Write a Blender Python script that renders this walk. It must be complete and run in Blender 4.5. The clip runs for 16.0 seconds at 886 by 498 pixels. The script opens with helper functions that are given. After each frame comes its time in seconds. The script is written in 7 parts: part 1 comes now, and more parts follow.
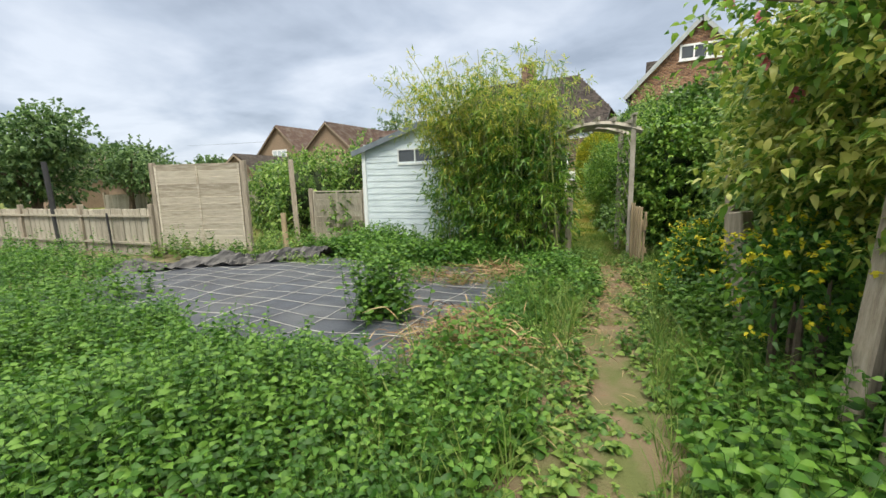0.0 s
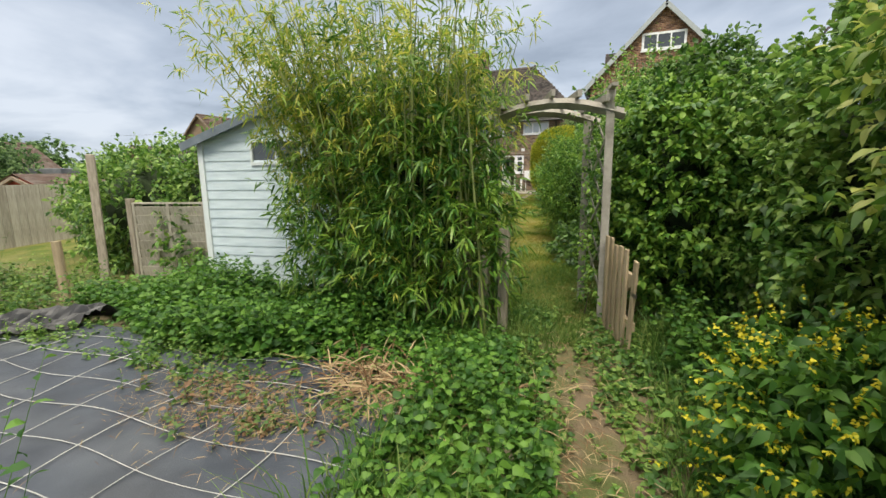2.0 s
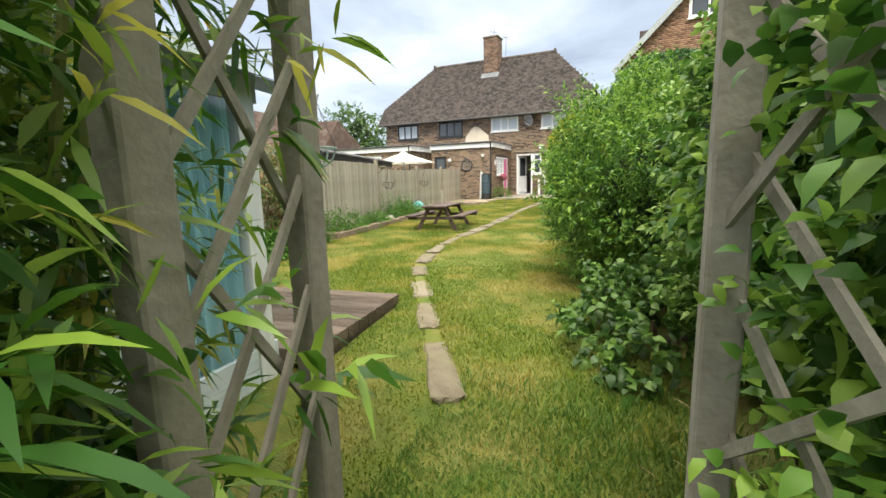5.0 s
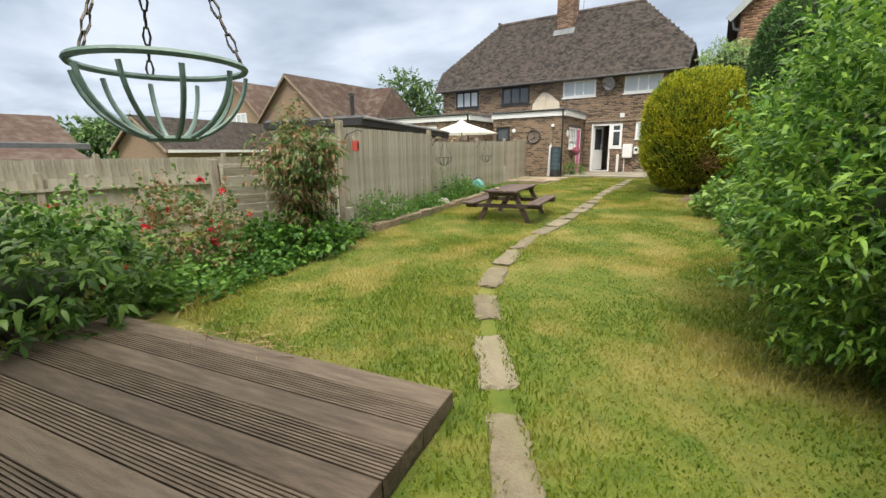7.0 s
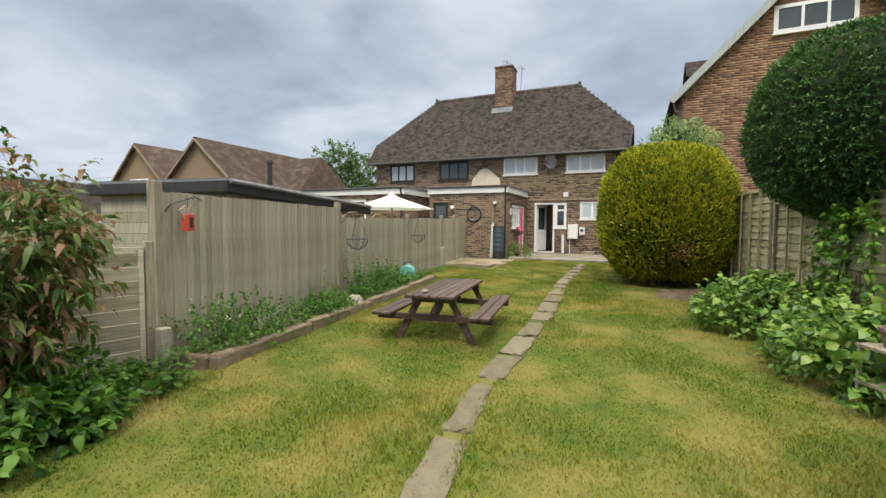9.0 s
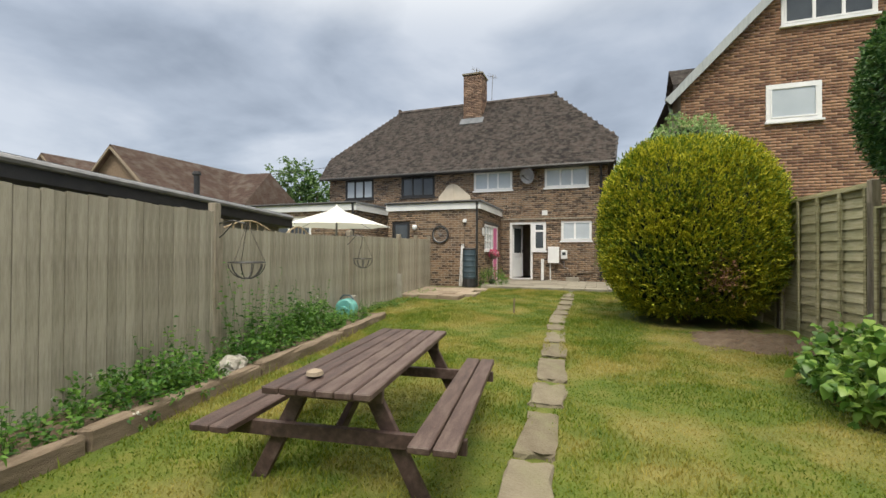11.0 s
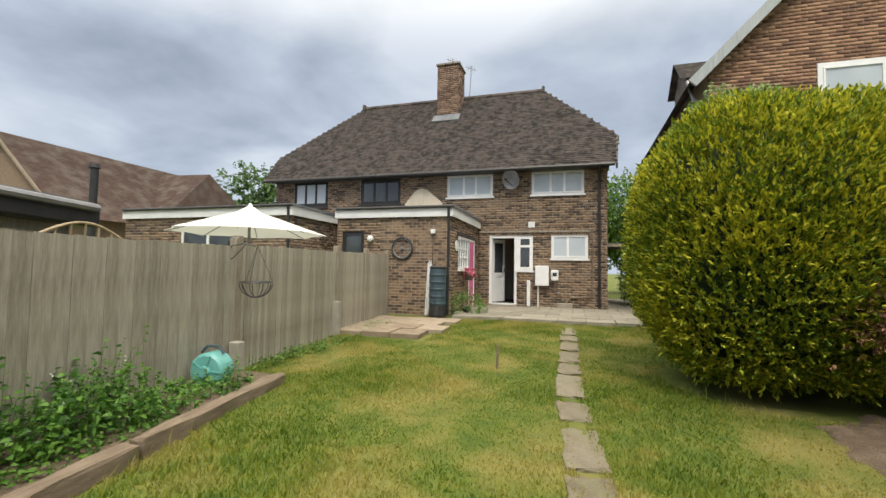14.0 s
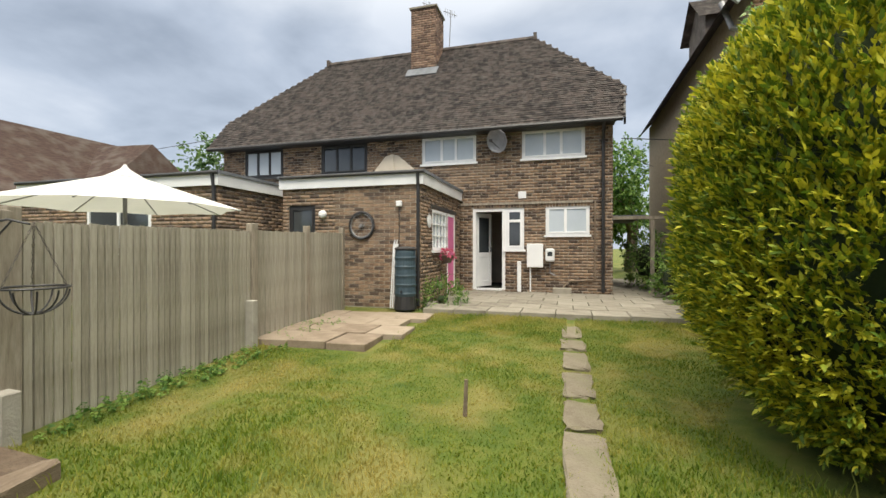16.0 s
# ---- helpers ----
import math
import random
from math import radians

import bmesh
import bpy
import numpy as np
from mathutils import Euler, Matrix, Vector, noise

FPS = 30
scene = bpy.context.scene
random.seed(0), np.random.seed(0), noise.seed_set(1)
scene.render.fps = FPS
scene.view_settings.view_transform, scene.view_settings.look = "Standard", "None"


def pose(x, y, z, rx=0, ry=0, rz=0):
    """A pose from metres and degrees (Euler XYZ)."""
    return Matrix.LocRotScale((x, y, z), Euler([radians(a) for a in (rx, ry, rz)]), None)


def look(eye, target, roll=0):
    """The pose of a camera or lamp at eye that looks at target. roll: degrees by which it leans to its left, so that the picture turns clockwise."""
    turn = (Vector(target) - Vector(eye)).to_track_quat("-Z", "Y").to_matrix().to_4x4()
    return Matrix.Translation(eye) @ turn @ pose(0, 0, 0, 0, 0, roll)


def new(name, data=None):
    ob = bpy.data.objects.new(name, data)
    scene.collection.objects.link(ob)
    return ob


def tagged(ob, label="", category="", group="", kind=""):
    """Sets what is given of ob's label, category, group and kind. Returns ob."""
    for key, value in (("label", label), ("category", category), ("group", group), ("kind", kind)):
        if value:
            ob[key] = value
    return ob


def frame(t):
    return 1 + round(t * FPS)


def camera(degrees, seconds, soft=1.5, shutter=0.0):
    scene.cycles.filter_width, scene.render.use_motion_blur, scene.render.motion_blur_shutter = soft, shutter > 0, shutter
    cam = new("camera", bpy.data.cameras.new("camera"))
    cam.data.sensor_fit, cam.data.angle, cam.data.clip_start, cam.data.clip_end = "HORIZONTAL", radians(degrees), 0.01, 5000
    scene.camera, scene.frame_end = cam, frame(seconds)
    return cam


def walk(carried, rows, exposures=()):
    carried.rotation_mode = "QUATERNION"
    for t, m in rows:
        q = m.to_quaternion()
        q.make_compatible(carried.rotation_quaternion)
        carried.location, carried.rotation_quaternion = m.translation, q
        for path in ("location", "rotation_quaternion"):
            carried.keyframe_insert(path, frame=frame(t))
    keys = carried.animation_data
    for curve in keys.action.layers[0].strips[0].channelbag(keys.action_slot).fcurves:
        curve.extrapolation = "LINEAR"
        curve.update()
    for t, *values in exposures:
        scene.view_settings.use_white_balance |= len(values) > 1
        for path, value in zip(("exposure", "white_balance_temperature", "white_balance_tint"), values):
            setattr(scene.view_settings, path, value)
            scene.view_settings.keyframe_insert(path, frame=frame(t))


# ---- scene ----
cam = camera(91.6, 16.0)
PATH = [
    (0, (5.953, -10.049, 1.355), (5.071, -8.283, 1.037), -1.4),
    (0.5, (5.834, -9.348, 1.403), (5.027, -7.552, 1.054), -0.5),
    (1, (5.697, -8.594, 1.371), (4.919, -6.783, 1.029), -2.6),
    (1.5, (5.708, -7.747, 1.388), (4.955, -5.923, 1.062), -2.1),
    (2, (5.617, -6.969, 1.507), (4.899, -5.134, 1.168), -0.8),
    (2.5, (5.598, -6.234, 1.414), (4.883, -4.386, 1.138), -1.0),
    (3, (5.488, -5.541, 1.404), (4.751, -3.706, 1.107), -3.5),
    (3.5, (5.434, -4.797, 1.394), (4.656, -2.974, 1.127), -4.0),
    (4, (5.354, -4.093, 1.372), (4.565, -2.275, 1.105), -2.0),
    (4.7, (5.27, -3.32, 1.36), (4.46, -1.52, 1.06), -1.8),
    (5.4, (4.99, -2.60, 1.37), (4.16, -0.81, 1.04), -1.0),
    (6.3, (4.454, -1.882, 1.399), (3.594, -0.118, 1.013), -0.2),
    (6.5, (4.342, -1.711, 1.426), (3.358, -0.025, 0.991), -0.9),
    (7, (4.063, -1.13, 1.435), (3.034, 0.529, 1.0), -0.9),
    (7.5, (3.811, -0.508, 1.444), (2.755, 1.167, 1.159), -1.9),
    (8, (3.508, 0.11, 1.421), (2.443, 1.783, 1.169), -1.4),
    (8.5, (3.325, 0.776, 1.495), (2.351, 2.511, 1.293), -1.0),
    (9, (3.068, 1.4, 1.543), (2.258, 3.226, 1.442), 0.4),
    (9.2, (2.958, 1.652, 1.557), (2.191, 3.497, 1.469), 0.4),
    (11.3, (2.241, 4.3, 1.424), (1.577, 6.187, 1.462), -0.2),
    (11.5, (2.224, 4.569, 1.427), (1.564, 6.457, 1.475), -1.1),
    (12, (2.121, 5.196, 1.424), (1.479, 7.09, 1.473), -1.9),
    (12.5, (1.967, 5.738, 1.462), (1.353, 7.638, 1.565), 0.8),
    (13, (1.876, 6.161, 1.496), (1.276, 8.065, 1.617), 0.8),
    (13.5, (1.824, 6.444, 1.52), (1.229, 8.35, 1.638), 1.0),
    (14, (1.665, 6.793, 1.498), (1.078, 8.703, 1.599), 1.0),
    (14.5, (1.601, 7.287, 1.481), (1.036, 9.204, 1.562), 0.1),
    (15, (1.555, 7.793, 1.525), (1.007, 9.715, 1.574), -0.1),
    (15.5, (1.48, 8.382, 1.548), (0.944, 10.308, 1.573), 0.1),
    (16, (1.489, 8.95, 1.583), (0.936, 10.872, 1.58), 0.0),
]
walk(cam, [(t, look(eye, target, roll)) for t, eye, target, roll in PATH],
     [(0, 0.42), (2.3, 0.3), (3.0, 0.6), (3.4, 0.8), (4.0, 0.95), (5.0, 0.85), (6.5, 0.6), (7.5, 0.4), (9.0, 0.2), (12.5, 0.12), (16, 0.32)])

# ---- world and light ----
world = bpy.data.worlds.new("overcast_sky")
scene.world = world
world.use_nodes = True
wn, wl = world.node_tree.nodes, world.node_tree.links
wn.clear()
w_out = wn.new("ShaderNodeOutputWorld")
w_sky = wn.new("ShaderNodeTexSky")
w_sky.sky_type = 'NISHITA'
w_sky.sun_disc = False
w_sky.sun_elevation, w_sky.sun_rotation = radians(52), radians(200)
bg_sky = wn.new("ShaderNodeBackground")
bg_sky.inputs[1].default_value = 0.10
wl.new(w_sky.outputs[0], bg_sky.inputs[0])
tc = wn.new("ShaderNodeTexCoord")
sep = wn.new("ShaderNodeSeparateXYZ")
wl.new(tc.outputs["Generated"], sep.inputs[0])
up = wn.new("ShaderNodeMath"); up.operation = 'MAXIMUM'; up.inputs[1].default_value = 0.0
wl.new(sep.outputs[2], up.inputs[0])
addz = wn.new("ShaderNodeMath"); addz.operation = 'ADD'; addz.inputs[1].default_value = 0.22
wl.new(up.outputs[0], addz.inputs[0])
div = wn.new("ShaderNodeVectorMath"); div.operation = 'DIVIDE'
comb = wn.new("ShaderNodeCombineXYZ")
for k in range(3):
    wl.new(addz.outputs[0], comb.inputs[k])
wl.new(tc.outputs["Generated"], div.inputs[0])
wl.new(comb.outputs[0], div.inputs[1])
cloud = wn.new("ShaderNodeTexNoise")
cloud.inputs["Scale"].default_value, cloud.inputs["Detail"].default_value = 1.5, 7
cloud.inputs["Roughness"].default_value, cloud.inputs["Distortion"].default_value = 0.5, 0.25
wl.new(div.outputs[0], cloud.inputs["Vector"])
ramp = wn.new("ShaderNodeValToRGB")
ramp.color_ramp.elements[0].position, ramp.color_ramp.elements[0].color = 0.34, (0.33, 0.385, 0.47, 1)
ramp.color_ramp.elements[1].position, ramp.color_ramp.elements[1].color = 0.64, (0.68, 0.735, 0.82, 1)
mid = ramp.color_ramp.elements.new(0.48); mid.color = (0.48, 0.545, 0.645, 1)
wl.new(cloud.outputs[0], ramp.inputs[0])
# an overcast sky is several times brighter overhead than near the horizon
zen = wn.new("ShaderNodeMapRange")
zen.interpolation_type = 'SMOOTHSTEP'
zen.inputs[1].default_value, zen.inputs[2].default_value, zen.inputs[3].default_value, zen.inputs[4].default_value = 0.42, 0.95, 0.0, 1.0
wl.new(sep.outputs[2], zen.inputs[0])
zmix = wn.new("ShaderNodeMix"); zmix.data_type = 'RGBA'
wl.new(zen.outputs[0], zmix.inputs[0])
wl.new(ramp.outputs[0], zmix.inputs[6])
zmix.inputs[7].default_value = (3.5, 3.3, 2.8, 1)
bg_cloud = wn.new("ShaderNodeBackground")
bg_cloud.inputs[1].default_value = 0.95
wl.new(zmix.outputs[2], bg_cloud.inputs[0])
w_mix = wn.new("ShaderNodeMixShader")
w_mix.inputs[0].default_value = 0.88
wl.new(bg_sky.outputs[0], w_mix.inputs[1])
wl.new(bg_cloud.outputs[0], w_mix.inputs[2])
wl.new(w_mix.outputs[0], w_out.inputs[0])

sun_data = bpy.data.lights.new("sun", 'SUN')
sun_data.energy, sun_data.angle, sun_data.color = 2.2, radians(20), (1.0, 0.94, 0.82)
sun = new("sun", sun_data)
sun.matrix_world = look((4, -12, 20), (0, 0, 0))


# ---- materials ----
def mat(name, colours, scale=6.0, rough=0.8, bump=0.2, metal=0.0, island=0.0, obrand=0.0, stretch=(1, 1, 1), detail_scale=60.0, trans=0.0, big=0.0, bigcol=None, bigscale=0.6, bdist=0.01):
    """A two-scale procedural surface: colours mixed by noise, per-piece variation, fine relief."""
    m = bpy.data.materials.new(name)
    m.use_nodes = True
    n, l = m.node_tree.nodes, m.node_tree.links
    bsdf = n["Principled BSDF"]
    co = n.new("ShaderNodeTexCoord")
    mp = n.new("ShaderNodeMapping")
    mp.inputs["Scale"].default_value = stretch
    l.new(co.outputs["Object"], mp.inputs[0])
    n1 = n.new("ShaderNodeTexNoise")
    n1.inputs["Scale"].default_value, n1.inputs["Detail"].default_value = scale, 6
    l.new(mp.outputs[0], n1.inputs["Vector"])
    n2 = n.new("ShaderNodeTexNoise")
    n2.inputs["Scale"].default_value, n2.inputs["Detail"].default_value = detail_scale, 3
    l.new(mp.outputs[0], n2.inputs["Vector"])
    fac = n.new("ShaderNodeMath"); fac.operation = 'MULTIPLY_ADD'
    fac.inputs[1].default_value = 0.35
    l.new(n2.outputs[0], fac.inputs[0])
    sub = n.new("ShaderNodeMath"); sub.operation = 'SUBTRACT'; sub.inputs[1].default_value = 0.17
    l.new(n1.outputs[0], sub.inputs[0])
    l.new(sub.outputs[0], fac.inputs[2])
    src = fac.outputs[0]
    if island or obrand:
        if island:
            g = n.new("ShaderNodeNewGeometry"); rnd = g.outputs["Random Per Island"]
        else:
            g = n.new("ShaderNodeObjectInfo"); rnd = g.outputs["Random"]
        c = n.new("ShaderNodeMath"); c.operation = 'SUBTRACT'; c.inputs[1].default_value = 0.5
        l.new(rnd, c.inputs[0])
        a = n.new("ShaderNodeMath"); a.operation = 'MULTIPLY_ADD'; a.inputs[1].default_value = island or obrand
        l.new(c.outputs[0], a.inputs[0]); l.new(src, a.inputs[2])
        src = a.outputs[0]
    r = n.new("ShaderNodeValToRGB")
    els = r.color_ramp.elements
    k = len(colours)
    while len(els) < k:
        els.new(0.5)
    for i, c in enumerate(colours):
        els[i].position = 0.25 + 0.5 * i / max(1, k - 1)
        els[i].color = (*c, 1)
    l.new(src, r.inputs[0])
    col = r.outputs[0]
    if big:
        n3 = n.new("ShaderNodeTexNoise")
        n3.inputs["Scale"].default_value, n3.inputs["Detail"].default_value = bigscale, 4
        l.new(co.outputs["Object"], n3.inputs["Vector"])
        mr = n.new("ShaderNodeMapRange")
        mr.inputs[1].default_value, mr.inputs[2].default_value, mr.inputs[4].default_value = 0.46, 0.66, big
        l.new(n3.outputs[0], mr.inputs[0])
        mx = n.new("ShaderNodeMix"); mx.data_type = 'RGBA'
        l.new(mr.outputs[0], mx.inputs[0]); l.new(col, mx.inputs[6])
        mx.inputs[7].default_value = (*bigcol, 1)
        col = mx.outputs[2]
    l.new(col, bsdf.inputs["Base Color"])
    bsdf.inputs["Roughness"].default_value, bsdf.inputs["Metallic"].default_value = rough, metal
    if bump:
        b = n.new("ShaderNodeBump")
        b.inputs["Strength"].default_value, b.inputs["Distance"].default_value = bump, bdist
        l.new(n2.outputs[0], b.inputs["Height"])
        l.new(b.outputs[0], bsdf.inputs["Normal"])
    if trans:
        tr = n.new("ShaderNodeBsdfTranslucent")
        l.new(col, tr.inputs[0])
        ms = n.new("ShaderNodeMixShader"); ms.inputs[0].default_value = trans
        l.new(bsdf.outputs[0], ms.inputs[1]); l.new(tr.outputs[0], ms.inputs[2])
        l.new(ms.outputs[0], n["Material Output"].inputs[0])
    return m


def leafmat(name, colours, rough=0.55, trans=0.4, island=0.9):
    return mat(name, colours, scale=1.5, rough=rough, bump=0, island=island, trans=trans, detail_scale=8)


M_brick = mat("brick_brown", [(0.085, 0.06, 0.045), (0.19, 0.122, 0.078), (0.31, 0.21, 0.135), (0.21, 0.15, 0.105)], 7, 0.9, 0.5, island=0.75)
M_brick_piece = mat("brick_brown_piece", [(0.085, 0.06, 0.045), (0.19, 0.122, 0.078), (0.31, 0.21, 0.135), (0.21, 0.15, 0.105)], 7, 0.9, 0.5, obrand=0.75)
M_brick_red = mat("brick_orange", [(0.16, 0.085, 0.058), (0.27, 0.145, 0.09), (0.36, 0.21, 0.13)], 7, 0.9, 0.5, island=0.7)
M_mortar = mat("mortar", [(0.34, 0.30, 0.245), (0.45, 0.405, 0.335)], 9, 0.95, 0.4)
M_chimney = mat("chimney_brick_red_brown", [(0.12, 0.075, 0.055), (0.20, 0.125, 0.09), (0.29, 0.19, 0.135)], 7, 0.9, 0.5, island=0.7)
M_mortar_dark = mat("weathered_mortar", [(0.24, 0.20, 0.155), (0.33, 0.285, 0.23)], 9, 0.95, 0.4)
M_tile = mat("roof_tile", [(0.028, 0.024, 0.024), (0.062, 0.050, 0.046), (0.11, 0.088, 0.078)], 3, 0.9, 0.5, island=0.42, big=0.55, bigcol=(0.15, 0.135, 0.12), bigscale=7)
M_tile_red = mat("roof_tile_red", [(0.085, 0.052, 0.042), (0.13, 0.082, 0.066), (0.19, 0.13, 0.105)], 5, 0.9, 0.5, island=0.5, stretch=(1, 1, 7), big=0.4, bigcol=(0.33, 0.30, 0.27), bigscale=2.2)
M_white = mat("white_upvc", [(0.74, 0.75, 0.76), (0.84, 0.84, 0.84)], 3, 0.35, 0.03)
M_fascia = mat("white_fascia", [(0.66, 0.67, 0.68), (0.80, 0.80, 0.80)], 2, 0.5, 0.05)
M_black = mat("black_plastic", [(0.018, 0.018, 0.02), (0.035, 0.034, 0.035)], 8, 0.45, 0.1)
M_felt = mat("roof_felt", [(0.10, 0.11, 0.12), (0.20, 0.21, 0.23)], 4, 0.9, 0.5)
# Near-black colour that stands in for the shade inside rooms and hollows.
M_dark = mat("painted_interior_shade", [(0.02, 0.02, 0.02), (0.05, 0.045, 0.04)], 2, 0.9, 0)
M_cream = mat("cream_render", [(0.55, 0.48, 0.38), (0.68, 0.60, 0.49)], 3, 0.9, 0.3)
M_fence = mat("weathered_fence_wood", [(0.235, 0.21, 0.165), (0.34, 0.31, 0.25), (0.435, 0.40, 0.33)], 5, 0.9, 0.3, obrand=0.3, stretch=(9, 9, 0.8), detail_scale=25, big=0.35, bigcol=(0.17, 0.18, 0.12), bigscale=1.2)
M_lap = mat("lap_panel_wood", [(0.30, 0.26, 0.20), (0.46, 0.41, 0.33), (0.57, 0.52, 0.43)], 4, 0.9, 0.4, obrand=0.35, stretch=(1, 1, 9), detail_scale=25)
M_lapgreen = mat("greenish_lap_panel_wood", [(0.25, 0.225, 0.125), (0.41, 0.375, 0.23), (0.54, 0.50, 0.34)], 4, 0.9, 0.4, obrand=0.35, stretch=(1, 1, 9), detail_scale=25, big=0.4, bigcol=(0.19, 0.20, 0.10), bigscale=1.5)
M_scallop = mat("slate_grey_felt_edge", [(0.10, 0.125, 0.15), (0.17, 0.20, 0.23)], 6, 0.85, 0.4)
M_post = mat("grey_post_wood", [(0.17, 0.14, 0.105), (0.29, 0.25, 0.195), (0.38, 0.335, 0.27)], 5, 0.9, 0.5, stretch=(8, 8, 0.8), detail_scale=30)
M_trellis = mat("grey_arch_wood", [(0.22, 0.20, 0.17), (0.38, 0.355, 0.31)], 6, 0.9, 0.5, detail_scale=40)
M_gate = mat("tan_gate_wood", [(0.27, 0.205, 0.125), (0.43, 0.335, 0.215)], 5, 0.85, 0.4, obrand=0.3, stretch=(7, 7, 0.8), detail_scale=30)
M_deck = mat("deck_board", [(0.05, 0.036, 0.025), (0.095, 0.07, 0.05), (0.145, 0.112, 0.083)], 4, 0.75, 0.4, obrand=0.35, stretch=(1, 8, 8), detail_scale=30)
M_table = mat("brown_stained_table", [(0.035, 0.02, 0.018), (0.07, 0.042, 0.036), (0.12, 0.085, 0.072)], 5, 0.6, 0.3, obrand=0.3, stretch=(6, 1, 6), detail_scale=30)
M_sleeper = mat("old_sleeper", [(0.13, 0.095, 0.065), (0.26, 0.20, 0.145)], 6, 0.95, 0.8, stretch=(5, 0.8, 5))
M_concrete = mat("concrete_slab", [(0.165, 0.145, 0.115), (0.245, 0.22, 0.175), (0.31, 0.285, 0.235)], 4, 0.92, 0.5, obrand=0.3, big=0.4, bigcol=(0.20, 0.19, 0.15), bigscale=2)
M_path = mat("path_slab", [(0.105, 0.085, 0.055), (0.165, 0.14, 0.098), (0.22, 0.19, 0.14)], 6, 0.95, 0.8, obrand=0.3, big=0.6, bigcol=(0.13, 0.13, 0.06), bigscale=3)
M_wallfar = mat("far_brick_wall", [(0.20, 0.145, 0.10), (0.30, 0.215, 0.15)], 12, 0.95, 0.4, detail_scale=40)
M_sand = mat("sandstone_slab", [(0.18, 0.135, 0.095), (0.255, 0.20, 0.145), (0.30, 0.245, 0.185)], 4, 0.9, 0.5, obrand=0.4)
M_gravelboard = mat("concrete_post", [(0.27, 0.25, 0.21), (0.38, 0.36, 0.31)], 8, 0.95, 0.6)
M_shed = mat("pale_blue_painted_boards", [(0.42, 0.50, 0.54), (0.52, 0.60, 0.64), (0.60, 0.68, 0.71)], 3, 0.7, 0.2, stretch=(1, 1, 5))
M_shedpost = mat("grey_painted_trim", [(0.56, 0.60, 0.61), (0.70, 0.74, 0.74)], 4, 0.6, 0.25, stretch=(6, 6, 0.7))
M_verge = mat("grey_painted_verge", [(0.30, 0.33, 0.35), (0.42, 0.45, 0.46)], 4, 0.7, 0.25, stretch=(6, 6, 0.7))
M_sack = mat("dirty_white_plastic", [(0.16, 0.14, 0.11), (0.34, 0.32, 0.28), (0.50, 0.49, 0.45)], 9, 0.6, 0.4)
M_deadspray = mat("dead_conifer_spray", [(0.09, 0.04, 0.02), (0.19, 0.085, 0.045), (0.27, 0.14, 0.07)], 4, 0.9, 0, island=0.8)
M_curtain = mat("blue_curtain", [(0.45, 0.80, 0.90), (0.55, 0.88, 0.95)], 2, 0.9, 0.1, trans=0.12)
M_basket = mat("green_painted_metal", [(0.11, 0.18, 0.165), (0.21, 0.30, 0.28)], 14, 0.55, 0.2)
M_chain = mat("rusty_chain", [(0.06, 0.055, 0.05), (0.14, 0.12, 0.10)], 20, 0.55, 0.2, metal=0.6)
M_butt = mat("blue_grey_butt", [(0.030, 0.055, 0.075), (0.05, 0.08, 0.10)], 4, 0.5, 0.1)
M_reel = mat("turquoise_plastic", [(0.11, 0.34, 0.32), (0.17, 0.44, 0.41)], 4, 0.45, 0.05)
M_pink = mat("pink_door_paint", [(0.62, 0.13, 0.32), (0.70, 0.18, 0.40)], 3, 0.5, 0.05)
M_canvas = mat("white_canvas", [(0.72, 0.72, 0.69), (0.83, 0.82, 0.79)], 2, 0.9, 0.05, trans=0.25)
M_metal = mat("grey_metal", [(0.20, 0.20, 0.21), (0.30, 0.30, 0.31)], 9, 0.5, 0.1, metal=0.5)
M_red = mat("red_paint", [(0.45, 0.05, 0.04), (0.58, 0.09, 0.07)], 5, 0.6, 0.1)
M_tarp = mat("black_weed_membrane", [(0.017, 0.021, 0.031), (0.032, 0.039, 0.055), (0.05, 0.06, 0.08)], 3, 0.55, 0.25, detail_scale=120, big=0.2, bigcol=(0.11, 0.11, 0.105), bigscale=1.5)
M_thread = mat("white_thread", [(0.28, 0.28, 0.27), (0.44, 0.44, 0.42)], 5, 0.9, 0)
M_dry = mat("dry_straw", [(0.14, 0.075, 0.035), (0.25, 0.165, 0.085), (0.36, 0.27, 0.15)], 4, 0.95, 0, island=0.9)
M_branch = mat("bark", [(0.07, 0.05, 0.035), (0.16, 0.125, 0.09)], 12, 0.95, 0.6)
M_cane = mat("bamboo_cane", [(0.14, 0.17, 0.05), (0.27, 0.30, 0.10)], 6, 0.5, 0.1, obrand=0.6)
# Fill for the bush cores: its near-black colour paints the shade between leaves.
M_core = mat("painted_inner_shade", [(0.012, 0.022, 0.007), (0.03, 0.05, 0.015)], 9, 1.0, 0.6)
M_soil = mat("soil", [(0.08, 0.055, 0.037), (0.17, 0.125, 0.085)], 8, 1.0, 0.8, bdist=0.03)

L_nettle = leafmat("nettle_leaf", [(0.03, 0.10, 0.010), (0.065, 0.175, 0.018), (0.13, 0.265, 0.033)])
L_weed = leafmat("weed_leaf", [(0.05, 0.13, 0.02), (0.11, 0.22, 0.035), (0.20, 0.31, 0.06)])
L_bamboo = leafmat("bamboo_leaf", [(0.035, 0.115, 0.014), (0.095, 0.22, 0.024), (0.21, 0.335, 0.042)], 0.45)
# Yellower copy of the bamboo leaf, with sunlight put into its colour.
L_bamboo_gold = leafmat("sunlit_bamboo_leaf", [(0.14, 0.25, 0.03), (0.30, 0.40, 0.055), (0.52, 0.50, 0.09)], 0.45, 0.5)
